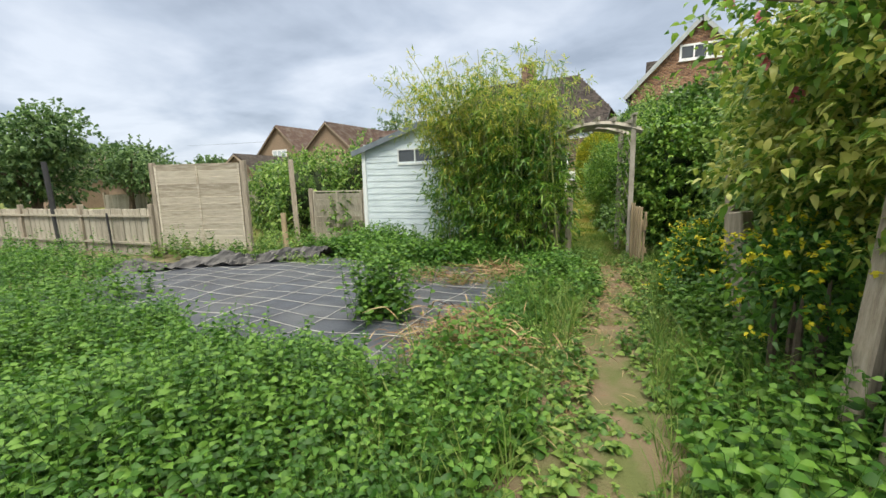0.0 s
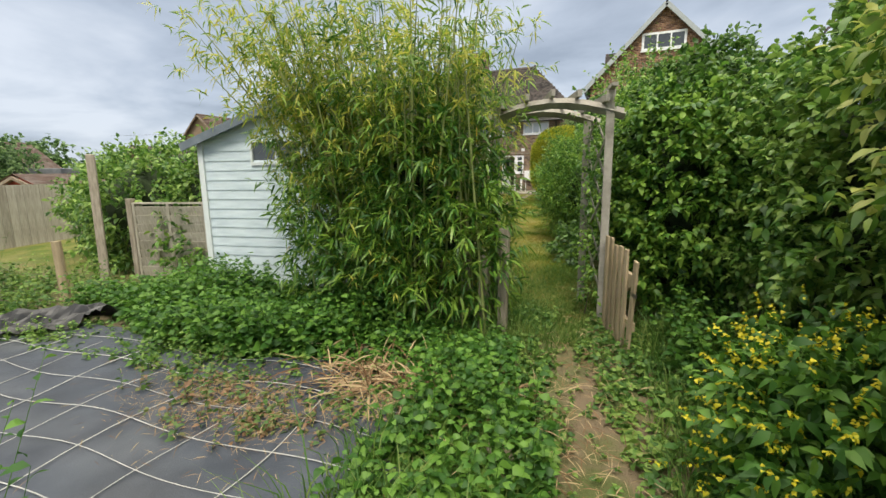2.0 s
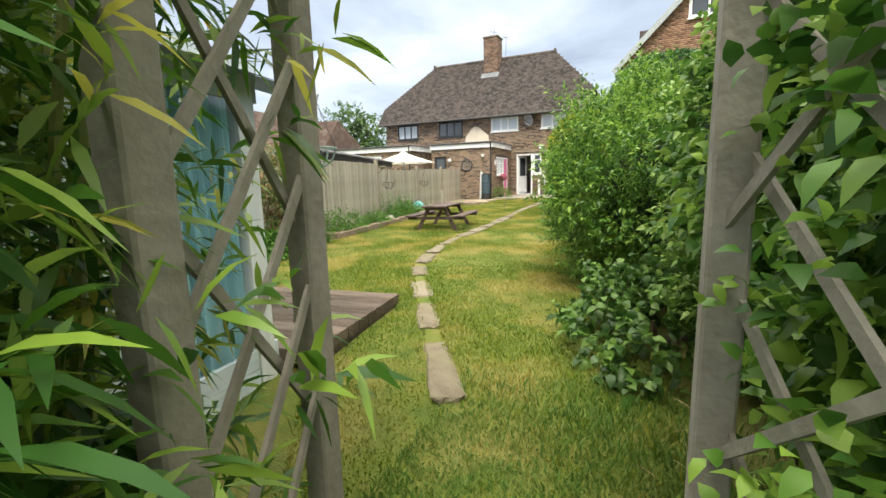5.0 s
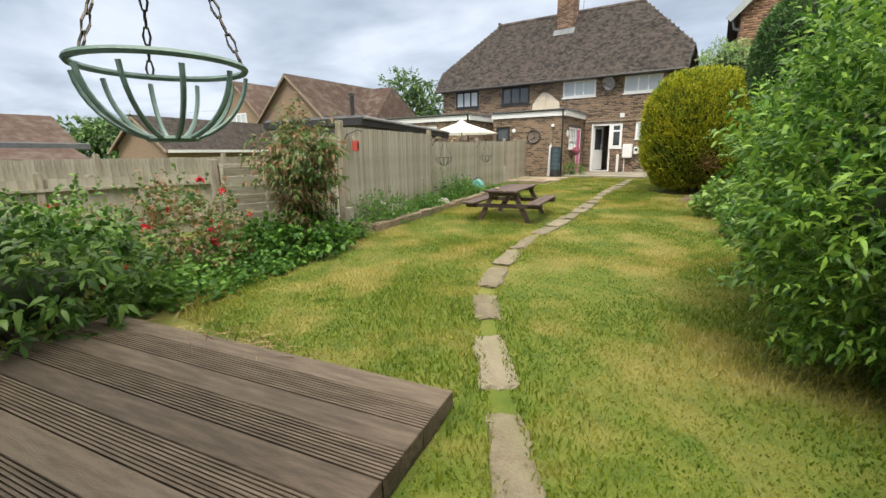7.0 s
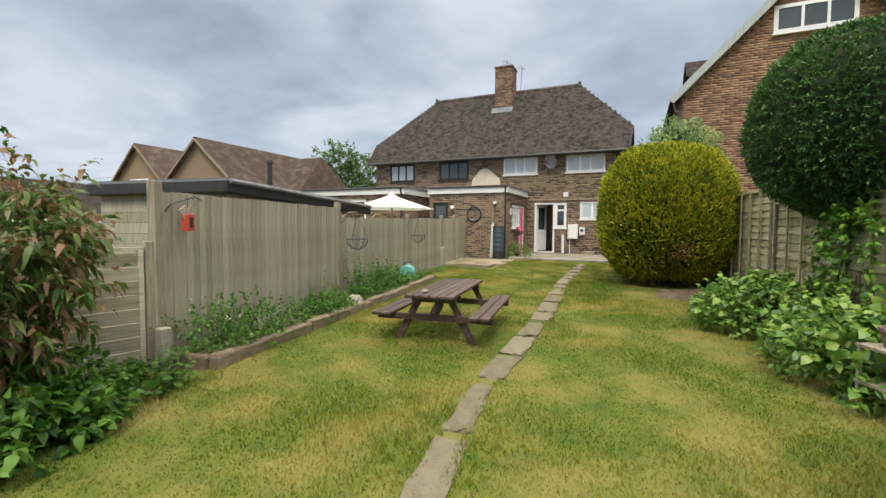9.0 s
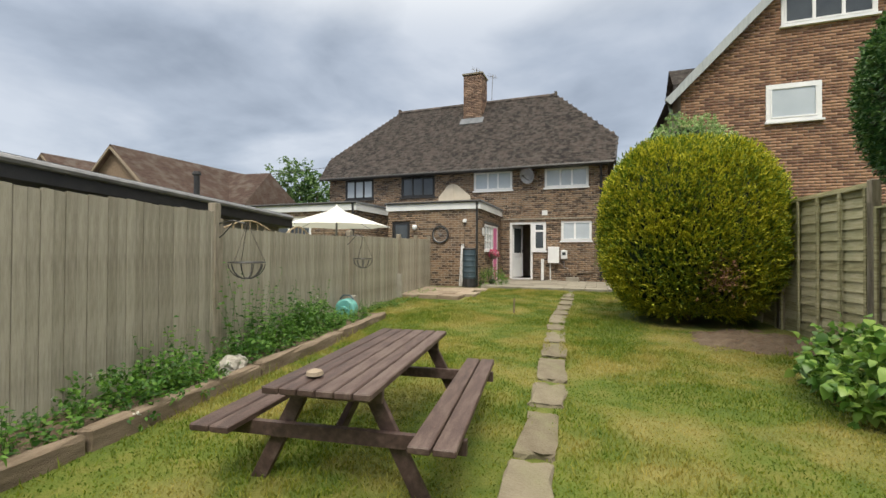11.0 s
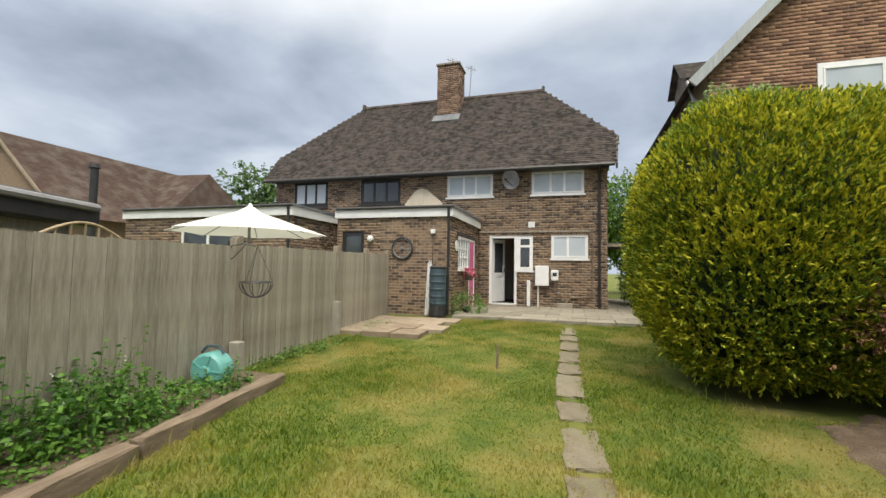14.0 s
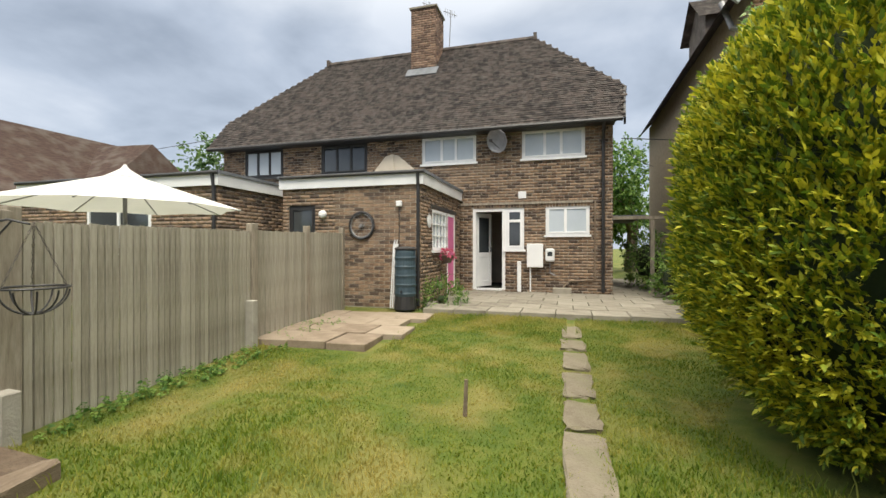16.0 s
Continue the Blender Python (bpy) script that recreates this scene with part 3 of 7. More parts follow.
def make_house():
    h = thing("semi_detached_house", 0, 0, 0, label="brown brick semi-detached house with a mossy tiled half-hipped roof", category="house")
    holes = [(-0.92, -0.06, 0.5, 2.63), (-0.06, 0.43, 1.55, 2.63), (0.97, 2.03, 1.92, 2.66), (-2.35, -0.83, 3.88, 4.62), (0.37, 1.92, 3.88, 4.62), (-5.5, -4.0, 3.75, 4.62), (-8.2, -6.8, 3.75, 4.62)]
    bm = bmesh.new()
    wall_with_holes(bm, -9.0, 2.56, 0.2, 4.85, holes, lambda a, b, c, d: box(bm, a, b, H_Y + 0.0, H_Y + 0.28, c, d))
    box(bm, 2.28, 2.56, H_Y + 0.28, 26.1, 0.2, 4.85)
    box(bm, -9.0, -8.72, H_Y + 0.28, 26.1, 0.2, 4.85)
    box(bm, -8.72, 2.28, 25.82, 26.1, 0.2, 4.85)
    part("wall", bm, M_mortar, h)
    brick_boxes("brickwork", -1.28, 2.56, 0.45, 3.0, front(H_Y), holes, M_brick, h)
    brick_boxes("brickwork", -9.0, 2.56, 3.0, 4.8, front(H_Y), holes, M_brick, h)
    brick_boxes("brickwork", H_Y, 26.0, 0.45, 4.8, sidex(2.56), (), M_brick, h)
    # gable piece under the half hip
    bm = bmesh.new()
    vs = [bm.verts.new(p) for p in ((2.5, 20.2, 4.85), (2.5, 26.1, 4.85), (2.5, 25.0, 5.9), (2.5, 21.3, 5.9))]
    bm.faces.new(vs)
    part("gable_wall", bm, M_brick, h)
    # Floor coloured near-black to paint the shade indoors.
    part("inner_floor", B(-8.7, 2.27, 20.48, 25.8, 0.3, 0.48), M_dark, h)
    part("upper_floor", B(-8.7, 2.27, 20.48, 25.8, 2.85, 3.0), M_cream, h)
    part("partition", B(-8.7, 2.27, 22.6, 22.7, 0.5, 4.85), M_cream, h)
    # roof
    e0, e1 = 19.82, 4.66
    ridge_y, ridge_z = 23.2, 8.38
    sl = (ridge_z - e1) / (ridge_y - e0)
    bm = bmesh.new()
    def rp(x, y, z): return bm.verts.new((x, y, z))
    z_h = 5.72
    y_h = e0 + (z_h - e1) / sl
    yb = 2 * ridge_y - e0
    a, b_ = rp(-9.3, e0, e1), rp(2.78, e0, e1)
    c, d = rp(2.95, y_h, z_h), rp(0.52, ridge_y, ridge_z)
    e, f = rp(-6.98, ridge_y, ridge_z), rp(-9.4, y_h, z_h)
    a2, b2 = rp(-9.3, yb, e1), rp(2.78, yb, e1)
    c2, f2 = rp(2.95, 2 * ridge_y - y_h, z_h), rp(-9.4, 2 * ridge_y - y_h, z_h)
    for fc in ((a, b_, c, d, e, f), (b2, a2, f2, e, d, c2), (c, c2, d), (f2, f, e)):
        bm.faces.new(fc)
    bmesh.ops.solidify(bm, geom=bm.faces[:], thickness=0.12)
    roof = part("roof", bm, M_tile, h)
    # courses of tiles on the garden slope
    run = math.hypot(ridge_y - e0, ridge_z - e1)
    cs, sn = (ridge_y - e0) / run, (ridge_z - e1) / run
    P0, W = [], 0.165
    rows = int(run / 0.105)
    for i in range(rows):
        s = i * 0.105
        z = e1 + sn * s
        if z < z_h:
            t = (z - e1) / (z_h - e1)
            xl, xr = -9.3 - 0.1 * t, 2.78 + 0.17 * t
        else:
            t = (z - z_h) / (ridge_z - z_h)
            xl, xr = -9.4 + 2.42 * t, 2.95 - 2.43 * t
        x = xl + (W / 2 if i % 2 else 0)
        while x + W < xr + 0.04:
            P0.append((x, s)); x += W
    P0 = np.array(P0)
    n = len(P0)
    jit = 0.012 * rng.random(n)
    x0 = P0[:, 0] + 0.004 * rng.normal(size=n)
    s0 = P0[:, 1] - 0.01 * rng.random(n)
    def tp(xx, ss, hh):
        return np.stack([xx, e0 + cs * ss - sn * hh, e1 + sn * ss + cs * hh], -1)
    lo, hi, th = 0.028 + jit, 0.012 + jit * 0.3, 0.014
    v = np.stack([tp(x0, s0, lo - th), tp(x0 + W - 0.006, s0, lo - th), tp(x0 + W - 0.006, s0, lo), tp(x0, s0, lo), tp(x0 + W - 0.006, s0 + 0.13, hi), tp(x0, s0 + 0.13, hi)], 1).reshape(-1, 3)
    b = (np.arange(n) * 6)[:, None]
    tiles = raw("tiling", v, np.concatenate([b + np.array([[0, 1, 2, 3]]), b + np.array([[3, 2, 4, 5]])], 0), M_tile)
    tiles.parent = roof
    tiles["kind"] = "stuff"
    bm = bmesh.new()
    xk = -6.95
    while xk < 0.45:
        q = Matrix.Translation((xk + 0.16, ridge_y, ridge_z - 0.03)) @ Matrix.Rotation(radians(90), 4, 'Y')
        bmesh.ops.create_cone(bm, cap_ends=True, segments=8, radius1=0.12, radius2=0.125, depth=0.32, matrix=q)
        xk += 0.325
    part("ridge_tiles", bm, M_tile, roof)
    for xx, s in ((0.5, 1), (-6.98, -1)):
        part("gablet", B(xx - 0.05, xx + 0.05, ridge_y - 0.16, ridge_y + 0.16, ridge_z - 0.1, ridge_z + 0.13), M_tile, roof)
    part("soffit", B(-9.0, 2.6, 19.86, 20.25, 4.60, 4.66), M_black, h)
    bm = bmesh.new()
    tube(bm, [(-9.25, 19.80, 4.63), (2.75, 19.80, 4.63)], 0.055, 8)
    part("gutter", bm, M_black, h, "black plastic gutter")
    part("verge_board", beam(bmesh.new(), (2.8, 19.9, 4.6), (2.9, 20.85, 5.68), 0.05, 0.2), M_black, h)
    bm = bmesh.new()
    tube(bm, [(2.34, 19.85, 4.6), (2.34, 20.08, 4.35), (2.34, 20.13, 4.2), (2.34, 20.13, 0.5)], 0.04, 8)
    part("downpipe", bm, M_black, h)
    # chimney
    ch = part("chimney", B(-3.44, -2.60, 22.3, 23.2, 7.0, 9.42), M_mortar_dark, h)
    brick_boxes("chimney_brick", -3.44, -2.60, 7.4, 9.38, front(22.3), (), M_chimney, ch)
    brick_boxes("chimney_brick", 22.3, 23.2, 7.6, 9.38, sidex(-2.60), (), M_chimney, ch)
    part("chimney_cap", B(-3.49, -2.55, 22.25, 23.25, 9.42, 9.48), M_concrete, ch)
    part("lead_flashing", beam(bmesh.new(), (-3.02, 22.0, 7.13), (-3.02, 22.3, 7.46), 1.05, 0.03), M_felt, ch)
    bm = lathe(bmesh.new(), [(0.11, 9.45), (0.10, 9.58), (0.12, 9.60), (0.10, 9.64)], 12)
    bmesh.ops.translate(bm, vec=(-3.1, 22.75, 0), verts=bm.verts)
    part("chimney_pot", bm, M_tile_red, ch)
    for dx, hh in ((-0.05, 0.55), (0.7, 1.1)):
        bm = bmesh.new()
        px = -3.0 + dx
        base = 9.3 if dx < 0 else 8.35
        tube(bm, [(px, 22.9, base), (px + 0.05, 22.9, base + hh), (px + 0.05, 22.9, base + hh + 0.1)], 0.014, 6)
        tube(bm, [(px - 0.15, 22.7, base + hh), (px + 0.2, 23.1, base + hh)], 0.01, 6)
        for k in range(5):
            tube(bm, [(px - 0.1 + k * 0.06, 22.75 + k * 0.07, base + hh - 0.12), (px - 0.1 + k * 0.06, 22.75 + k * 0.07, base + hh + 0.12)], 0.006, 5)
        part("aerial", bm, M_metal, ch)
    # windows
    window(h, "window_1", -2.35, -0.83, 3.88, 4.62, H_Y, (0, 0.36, 0.64, 1), M_pane, M_white)
    window(h, "window_2", 0.37, 1.92, 3.88, 4.62, H_Y, (0, 0.36, 0.64, 1), M_pane, M_white)
    window(h, "window_3", 0.97, 2.03, 1.92, 2.66, H_Y, (0, 0.45, 1), M_pane, M_white)
    window(h, "window_4", -5.5, -4.0, 3.75, 4.62, H_Y, (0, 0.33, 0.66, 1), M_panedark, M_black, 0.06)
    window(h, "window_5", -8.2, -6.8, 3.75, 4.62, H_Y, (0, 0.33, 0.66, 1), M_pane, M_black, 0.06)
    window(h, "window_6", -0.06, 0.43, 1.55, 2.63, H_Y, (0, 1), M_panedark, M_white, 0.07, True)
    part("transom", B(0.01, 0.36, H_Y, H_Y + 0.07, 2.26, 2.33), M_white, h)
    # back door, standing open inwards
    bm = bmesh.new()
    box(bm, -0.92, -0.84, H_Y + 0.01, H_Y + 0.1, 0.5, 2.63); box(bm, -0.14, -0.06, H_Y + 0.01, H_Y + 0.1, 0.5, 2.63)
    box(bm, -0.84, -0.14, H_Y + 0.01, H_Y + 0.1, 2.55, 2.63); box(bm, -0.84, -0.14, H_Y - 0.02, H_Y + 0.12, 0.48, 0.53)
    part("door_frame", bm, M_white, h)
    dm = Matrix.Translation((-0.83, H_Y + 0.1, 0)) @ Matrix.Rotation(radians(66), 4, 'Z')
    bm = bmesh.new()
    for a, b, c, d in ((0, 0.1, 0.55, 2.54), (0.6, 0.7, 0.55, 2.54), (0.1, 0.6, 0.55, 0.7), (0.1, 0.6, 2.42, 2.54), (0.1, 0.6, 1.35, 1.47)):
        box(bm, a, b, 0, 0.045, c, d, dm)
    box(bm, 0.1, 0.6, 0.015, 0.03, 0.7, 1.35, dm)
    door = part("door", bm, M_white, h, "white half-glazed door standing open")
    part("door_pane", B(0.1, 0.6, 0.015, 0.03, 1.47, 2.42, dm), M_panedark, door)
    part("door_handle", B(0.62, 0.66, -0.05, 0.0, 1.48, 1.62, dm), M_metal, door)
    part("lintel", B(-1.36, 2.1, H_Y - 0.04, H_Y + 0.02, 2.72, 2.78), M_post, h)
    bm = bmesh.new()
    for k in range(46):
        box(bm, -1.33 + k * 0.075, -1.272 + k * 0.075, H_Y - 0.015, H_Y + 0.01, 2.64 if -0.95 < -1.33 + k * 0.075 < 0.45 or 0.9 < -1.33 + k * 0.075 < 2.1 else 2.67, 2.72)
    part("soldier_course", bm, M_brick, h)
    # cream patch left by a former roof, above the extension
    bm = bmesh.new()
    vs = [bm.verts.new((x, H_Y - 0.02, z)) for x, z in ((-3.85, 3.3), (-2.45, 3.3), (-2.5, 3.72), (-3.02, 4.16), (-3.22, 4.22), (-3.42, 4.16), (-3.8, 3.72))]
    bm.faces.new(vs)
    ex = bmesh.ops.extrude_face_region(bm, geom=bm.faces[:])
    bmesh.ops.translate(bm, vec=(0, -0.03, 0), verts=[g for g in ex["geom"] if isinstance(g, bmesh.types.BMVert)])
    bmesh.ops.recalc_face_normals(bm, faces=bm.faces[:])
    part("render_patch", bm, M_cream, h)
    part("render_rib", B(-3.24, -3.16, H_Y - 0.08, H_Y - 0.05, 3.3, 4.2), M_cream, h)


make_house()


def extension(name, x0, x1, y0, y1, top, holes, side_holes, label, left=False):
    h = thing(name, 0, 0, 0, label=label, category="extension")
    bm = bmesh.new()
    wall_with_holes(bm, x0, x1, 0.2, top - 0.1, holes, lambda a, b, c, d: box(bm, a, b, y0, y0 + 0.22, c, d))
    wall_with_holes(bm, y0 + 0.22, y1, 0.2, top - 0.1, side_holes, lambda a, b, c, d: box(bm, x1 - 0.22, x1, a, b, c, d))
    box(bm, x0, x0 + 0.22, y0 + 0.22, y1, 0.2, top - 0.1)
    part("wall", bm, M_mortar, h)
    near = name == "brick_extension"
    brick_boxes("brickwork", x0, x1 - 1.9 if near else x1, 0.4, top - 0.28, front(y0), holes, M_brick, h)
    if near:
        # the stretch of wall that the lawn looks straight at, brick by brick
        kinds = []
        for ln_ in (0.213, 0.1):
            me = bpy.data.meshes.new("brick")
            bmk = B(0, ln_, -0.008, 0.01, 0, 0.064, None, 0.003)
            bmk.to_mesh(me); bmk.free(); me.materials.append(M_brick_piece); kinds.append((ln_, me))
        zz, row = 0.4, 0
        while zz < top - 0.31:
            u = x1 - 1.9
            first = row % 2
            while u < x1 - 0.05:
                ln_, me = kinds[1] if first or x1 - u < 0.21 else kinds[0]
                first = 0
                o = new("brick", me)
                o.parent = h
                o.matrix_basis = pose(u, y0 + random.uniform(-0.003, 0.003), zz)
                u += ln_ + 0.012
            zz += 0.075
            row += 1
    brick_boxes("brickwork", y0, y1, 0.4, top - 0.28, sidex(x1), side_holes, M_brick, h)
    part("flat_roof", B(x0 - 0.08, x1 + 0.1, y0 - 0.1, y1, top - 0.06, top), M_felt, h, "grey felt flat roof")
    bm = bmesh.new()
    box(bm, x0 - 0.05, x1 + 0.07, y0 - 0.07, y0 - 0.04, top - 0.28, top - 0.06)
    box(bm, x1 + 0.04, x1 + 0.07, y0 - 0.04, y1, top - 0.28, top - 0.06)
    part("fascia", bm, M_fascia, h, "white fascia board")
    bm = bmesh.new()
    tube(bm, [(x0, y0 - 0.1, top - 0.04), (x1 + 0.1, y0 - 0.1, top - 0.04)], 0.035, 8)
    part("gutter", bm, M_black, h)
    # Added sheet behind the openings; its dark colour stands in for an unlit room.
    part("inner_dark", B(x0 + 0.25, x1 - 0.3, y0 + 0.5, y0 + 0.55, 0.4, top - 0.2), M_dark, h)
    bm = bmesh.new()
    xd = x1 - 0.04 if not left else x1 + 0.06
    tube(bm, [(xd, y0 - 0.1, top - 0.05), (xd, y0 - 0.06, top - 0.35), (xd, y0 - 0.05, 0.45)], 0.035, 8)
    part("downpipe", bm, M_black, h)
    return h


X1 = -1.28
ext = extension("brick_extension", -4.45, X1, 17.0, 20.19, 3.13, [(-4.3, -3.65, 1.85, 2.5)], [(17.72, 18.85, 1.55, 2.42), (18.9, 19.62, 0.5, 2.42)], "flat-roofed brown brick rear extension with white fascia")
window(ext, "window_7", -4.3, -3.65, 1.85, 2.5, 17.0, (0, 1), M_panedark, M_black, 0.06)
ext2 = extension("neighbour_extension", -10.4, -4.95, 15.7, 20.19, 3.07, [(-8.4, -6.6, 1.5, 2.6)], [], "flat-roofed brick extension of the adjoining house")
window(ext2, "window_8", -8.4, -6.6, 1.5, 2.6, 15.7, (0, 0.5, 1), M_panedark, M_white)
# side window with glazing bars and the pink door
bm = bmesh.new()
for a, b, c, d in ((17.72, 18.85, 1.55, 1.61), (17.72, 18.85, 2.36, 2.42), (17.72, 17.78, 1.61, 2.36), (18.79, 18.85, 1.61, 2.36)):
    box(bm, X1 - 0.06, X1 + 0.01, a, b, c, d)
for k in (1, 2, 3):
    box(bm, X1 - 0.03, X1 + 0.002, 17.78 + k * 0.2525 - 0.012, 17.78 + k * 0.2525 + 0.012, 1.61, 2.36)
for k in (1, 2):
    box(bm, X1 - 0.028, X1 + 0.0, 17.78, 18.79, 1.61 + k * 0.25 - 0.012, 1.61 + k * 0.25 + 0.012)
win_s = tagged(part("window_9", bm, M_white, ext), kind="structure")
part("pane", B(X1 - 0.05, X1 - 0.035, 17.78, 18.79, 1.61, 2.36), M_pane, win_s)
part("sill", B(X1 - 0.02, X1 + 0.07, 17.68, 18.87, 1.49, 1.55), M_white, win_s)
bm = bmesh.new()
for a, b, c, d in ((18.9, 18.96, 0.5, 2.42), (19.56, 19.62, 0.5, 2.42), (18.96, 19.56, 2.36, 2.42)):
    box(bm, X1 - 0.08, X1 + 0.012, a, b, c, d)
part("door_frame", bm, M_white, ext)
pink = part("pink_door", B(X1 - 0.05, X1 - 0.005, 18.96, 19.56, 0.5, 2.36), M_pink, ext, "bright pink painted door")
for c, d in ((0.65, 1.25), (1.4, 2.2)):
    part("door_panel", B(X1 - 0.006, X1 + 0.004, 19.06, 19.46, c, d, None, 0.003), M_pink, pink)
part("lintel", B(X1 - 0.02, X1 + 0.02, 17.6, 19.75, 2.44, 2.52), M_black, ext)


# ---- neighbouring houses ----
def gable_house(name, label, xa, half, z_eave, z_apex, y0, y1, wallmat, tilemat, ground, brick_rows=None, verge=0.25, white_verge=False):
    """A house whose gable faces -y, its ridge running along y."""
    h = thing(name, 0, 0, 0, label=label, category="house")
    bm = bmesh.new()
    pts = ((xa - half, ground), (xa + half, ground), (xa + half, z_eave), (xa, z_apex), (xa - half, z_eave))
    f0 = [bm.verts.new((x, y0, z)) for x, z in pts]
    f1 = [bm.verts.new((x, y1, z)) for x, z in pts]
    bm.faces.new(f0); bm.faces.new(f1[::-1])
    for i in (0, 1, 4):
        j = (i + 1) % 5
        bm.faces.new((f0[j], f0[i], f1[i], f1[j]))
    part("wall", bm, M_mortar_dark if brick_rows else wallmat, h)
    if brick_rows:
        sl = (z_apex - z_eave) / half
        brick_boxes("brickwork", xa - half, xa + half, brick_rows, z_apex, front(y0), (), wallmat, h, cut=lambda u, z: z < z_apex - sl * abs(u - xa) - 0.05)
    sl = (z_apex - z_eave) / half
    ov = 0.35
    for s in (-1, 1):
        bm = bmesh.new()
        q = [bm.verts.new(p) for p in ((xa, y0 - verge, z_apex + 0.06), (xa, y1 + verge, z_apex + 0.06), (xa + s * (half + ov), y1 + verge, z_eave - ov * sl + 0.06), (xa + s * (half + ov), y0 - verge, z_eave - ov * sl + 0.06))]
        bm.faces.new(q if s < 0 else q[::-1])
        bmesh.ops.solidify(bm, geom=bm.faces[:], thickness=0.1)
        part("roof", bm, tilemat, h)
        part("bargeboard", beam(bmesh.new(), (xa + s * (half + ov), y0 - verge, z_eave - ov * sl - 0.06), (xa, y0 - verge, z_apex - 0.06), 0.06, 0.2 if white_verge else 0.09), M_verge if white_verge else M_sand, h)
    return h


nb = gable_house("neighbour_gable_house", "tall brown brick house with a white-windowed gable", 7.55, 3.2, 5.93, 9.23, 17.0, 26.0, M_brick_red, M_tile, 0.3, 0.5, white_verge=True)
window(nb, "window_10", 6.27, 7.42, 4.80, 5.75, 16.95, (0, 1), M_pane, M_white, 0.09)
window(nb, "window_11", 6.6, 8.5, 7.2, 8.0, 16.95, (0, 0.34, 0.67, 1), M_panedark, M_white, 0.07)
part("dormer", B(5.05, 6.3, 22.0, 23.6, 5.8, 7.85), M_tile, nb)
for sg_ in (-1, 1):
    bm = bmesh.new()
    vs = [bm.verts.new(p) for p in ((4.85, 22.8, 8.65), (6.7, 22.8, 8.65), (6.7, 22.8 + sg_ * 1.0, 7.75), (4.85, 22.8 + sg_ * 1.0, 7.75))]
    bm.faces.new(vs if sg_ < 0 else vs[::-1])
    bmesh.ops.solidify(bm, geom=bm.faces[:], thickness=0.08)
    part("dormer_roof", bm, M_tile, nb)
bm = bmesh.new()
bm.faces.new([bm.verts.new(p) for p in ((5.06, 22.0, 7.85), (5.06, 23.6, 7.85), (5.06, 22.8, 8.57))])
part("dormer_gable", bm, M_tile, nb)
bm = bmesh.new()
tube(bm, [(4.1, 17.6, 5.9), (4.2, 17.4, 5.35), (4.5, 17.25, 5.2), (4.5, 17.1, 5.0)], 0.05, 8)
part("soil_pipe", bm, M_metal, nb)

lh = gable_house("brick_house_beyond_fence", "red-brown brick house with lichen-spotted tiled roof", -16.5, 3.0, 3.2, 5.78, 16.0, 24.0, M_wallfar, M_tile_red, 0.2)
bm = bmesh.new()
for q in (((-16.5, 21.4, 5.55), (-13.6, 21.6, 5.52), (-13.0, 18.9, 3.2), (-16.5, 18.9, 3.2)), ((-13.6, 21.6, 5.52), (-16.5, 21.4, 5.55), (-16.5, 24.3, 3.2), (-13.0, 24.3, 3.2)), ((-13.6, 21.6, 5.52), (-13.0, 24.3, 3.2), (-13.0, 18.9, 3.2))):
    bm.faces.new([bm.verts.new(p) for p in q])
bmesh.ops.solidify(bm, geom=bm.faces[:], thickness=0.08)
part("wing_roof", bm, M_tile_red, lh)
part("wing_wall", B(-16, -13.2, 19.1, 24.1, 0.2, 3.3), M_wallfar, lh)
window(lh, "window_12", -13.75, -13.3, 2.6, 3.25, 19.05, (0, 1), M_pane, M_white)
lh2 = gable_house("orange_brick_gable_house", "orange brick house with a white upstairs window", -22.2, 3.0, 3.2, 6.0, 16.6, 24.0, M_wallfar, M_tile_red, 0.2)
window(lh2, "window_13", -23.0, -21.4, 2.9, 4.1, 16.55, (0, 0.33, 0.66, 1), M_pane, M_white)
bung = gable_house("low_bungalow", "low brick bungalow with a plain brown tiled roof", 0, 1.6, 1.95, 3.15, 0, 6.5, M_wallfar, M_tile, 0.0)
bung.matrix_basis = pose(-17.0, 8.3, 0, 0, 0, 8)
part("fascia", B(1.97, 2.02, -0.2, 6.7, 1.62, 1.74), M_fascia, bung)
fs = thing("flat_roof_shed", -15.2, 3.0, 0, 20, "low boarded shed with a grey felt flat roof", "shed")
part("wall", B(-2.2, 2.2, -1.2, 1.2, 0, 1.72), M_wallfar, fs)
part("roof", B(-2.45, 2.45, -1.45, 1.45, 1.72, 1.92, None, 0.02), M_felt, fs)
part("window", B(2.19, 2.21, -0.5, 0.5, 0.9, 1.5), M_panedark, fs)
bung2 = gable_house("low_shed_house", "low outbuilding with a tiled roof", -26, 2.6, 2.2, 3.6, 2.0, 8.0, M_wallfar, M_tile_red, 0.0)

# flue
bm = bmesh.new()
rod(bm, (-11.3, 15.4, 0.2), (-11.3, 15.4, 4.2), 0.1, 0.1, 12)
rod(bm, (-11.3, 15.4, 4.22), (-11.3, 15.4, 4.33), 0.15, 0.13, 12)
solid("flue_pipe", bm, M_black, "black metal stove flue pipe with a cowl", "flue")


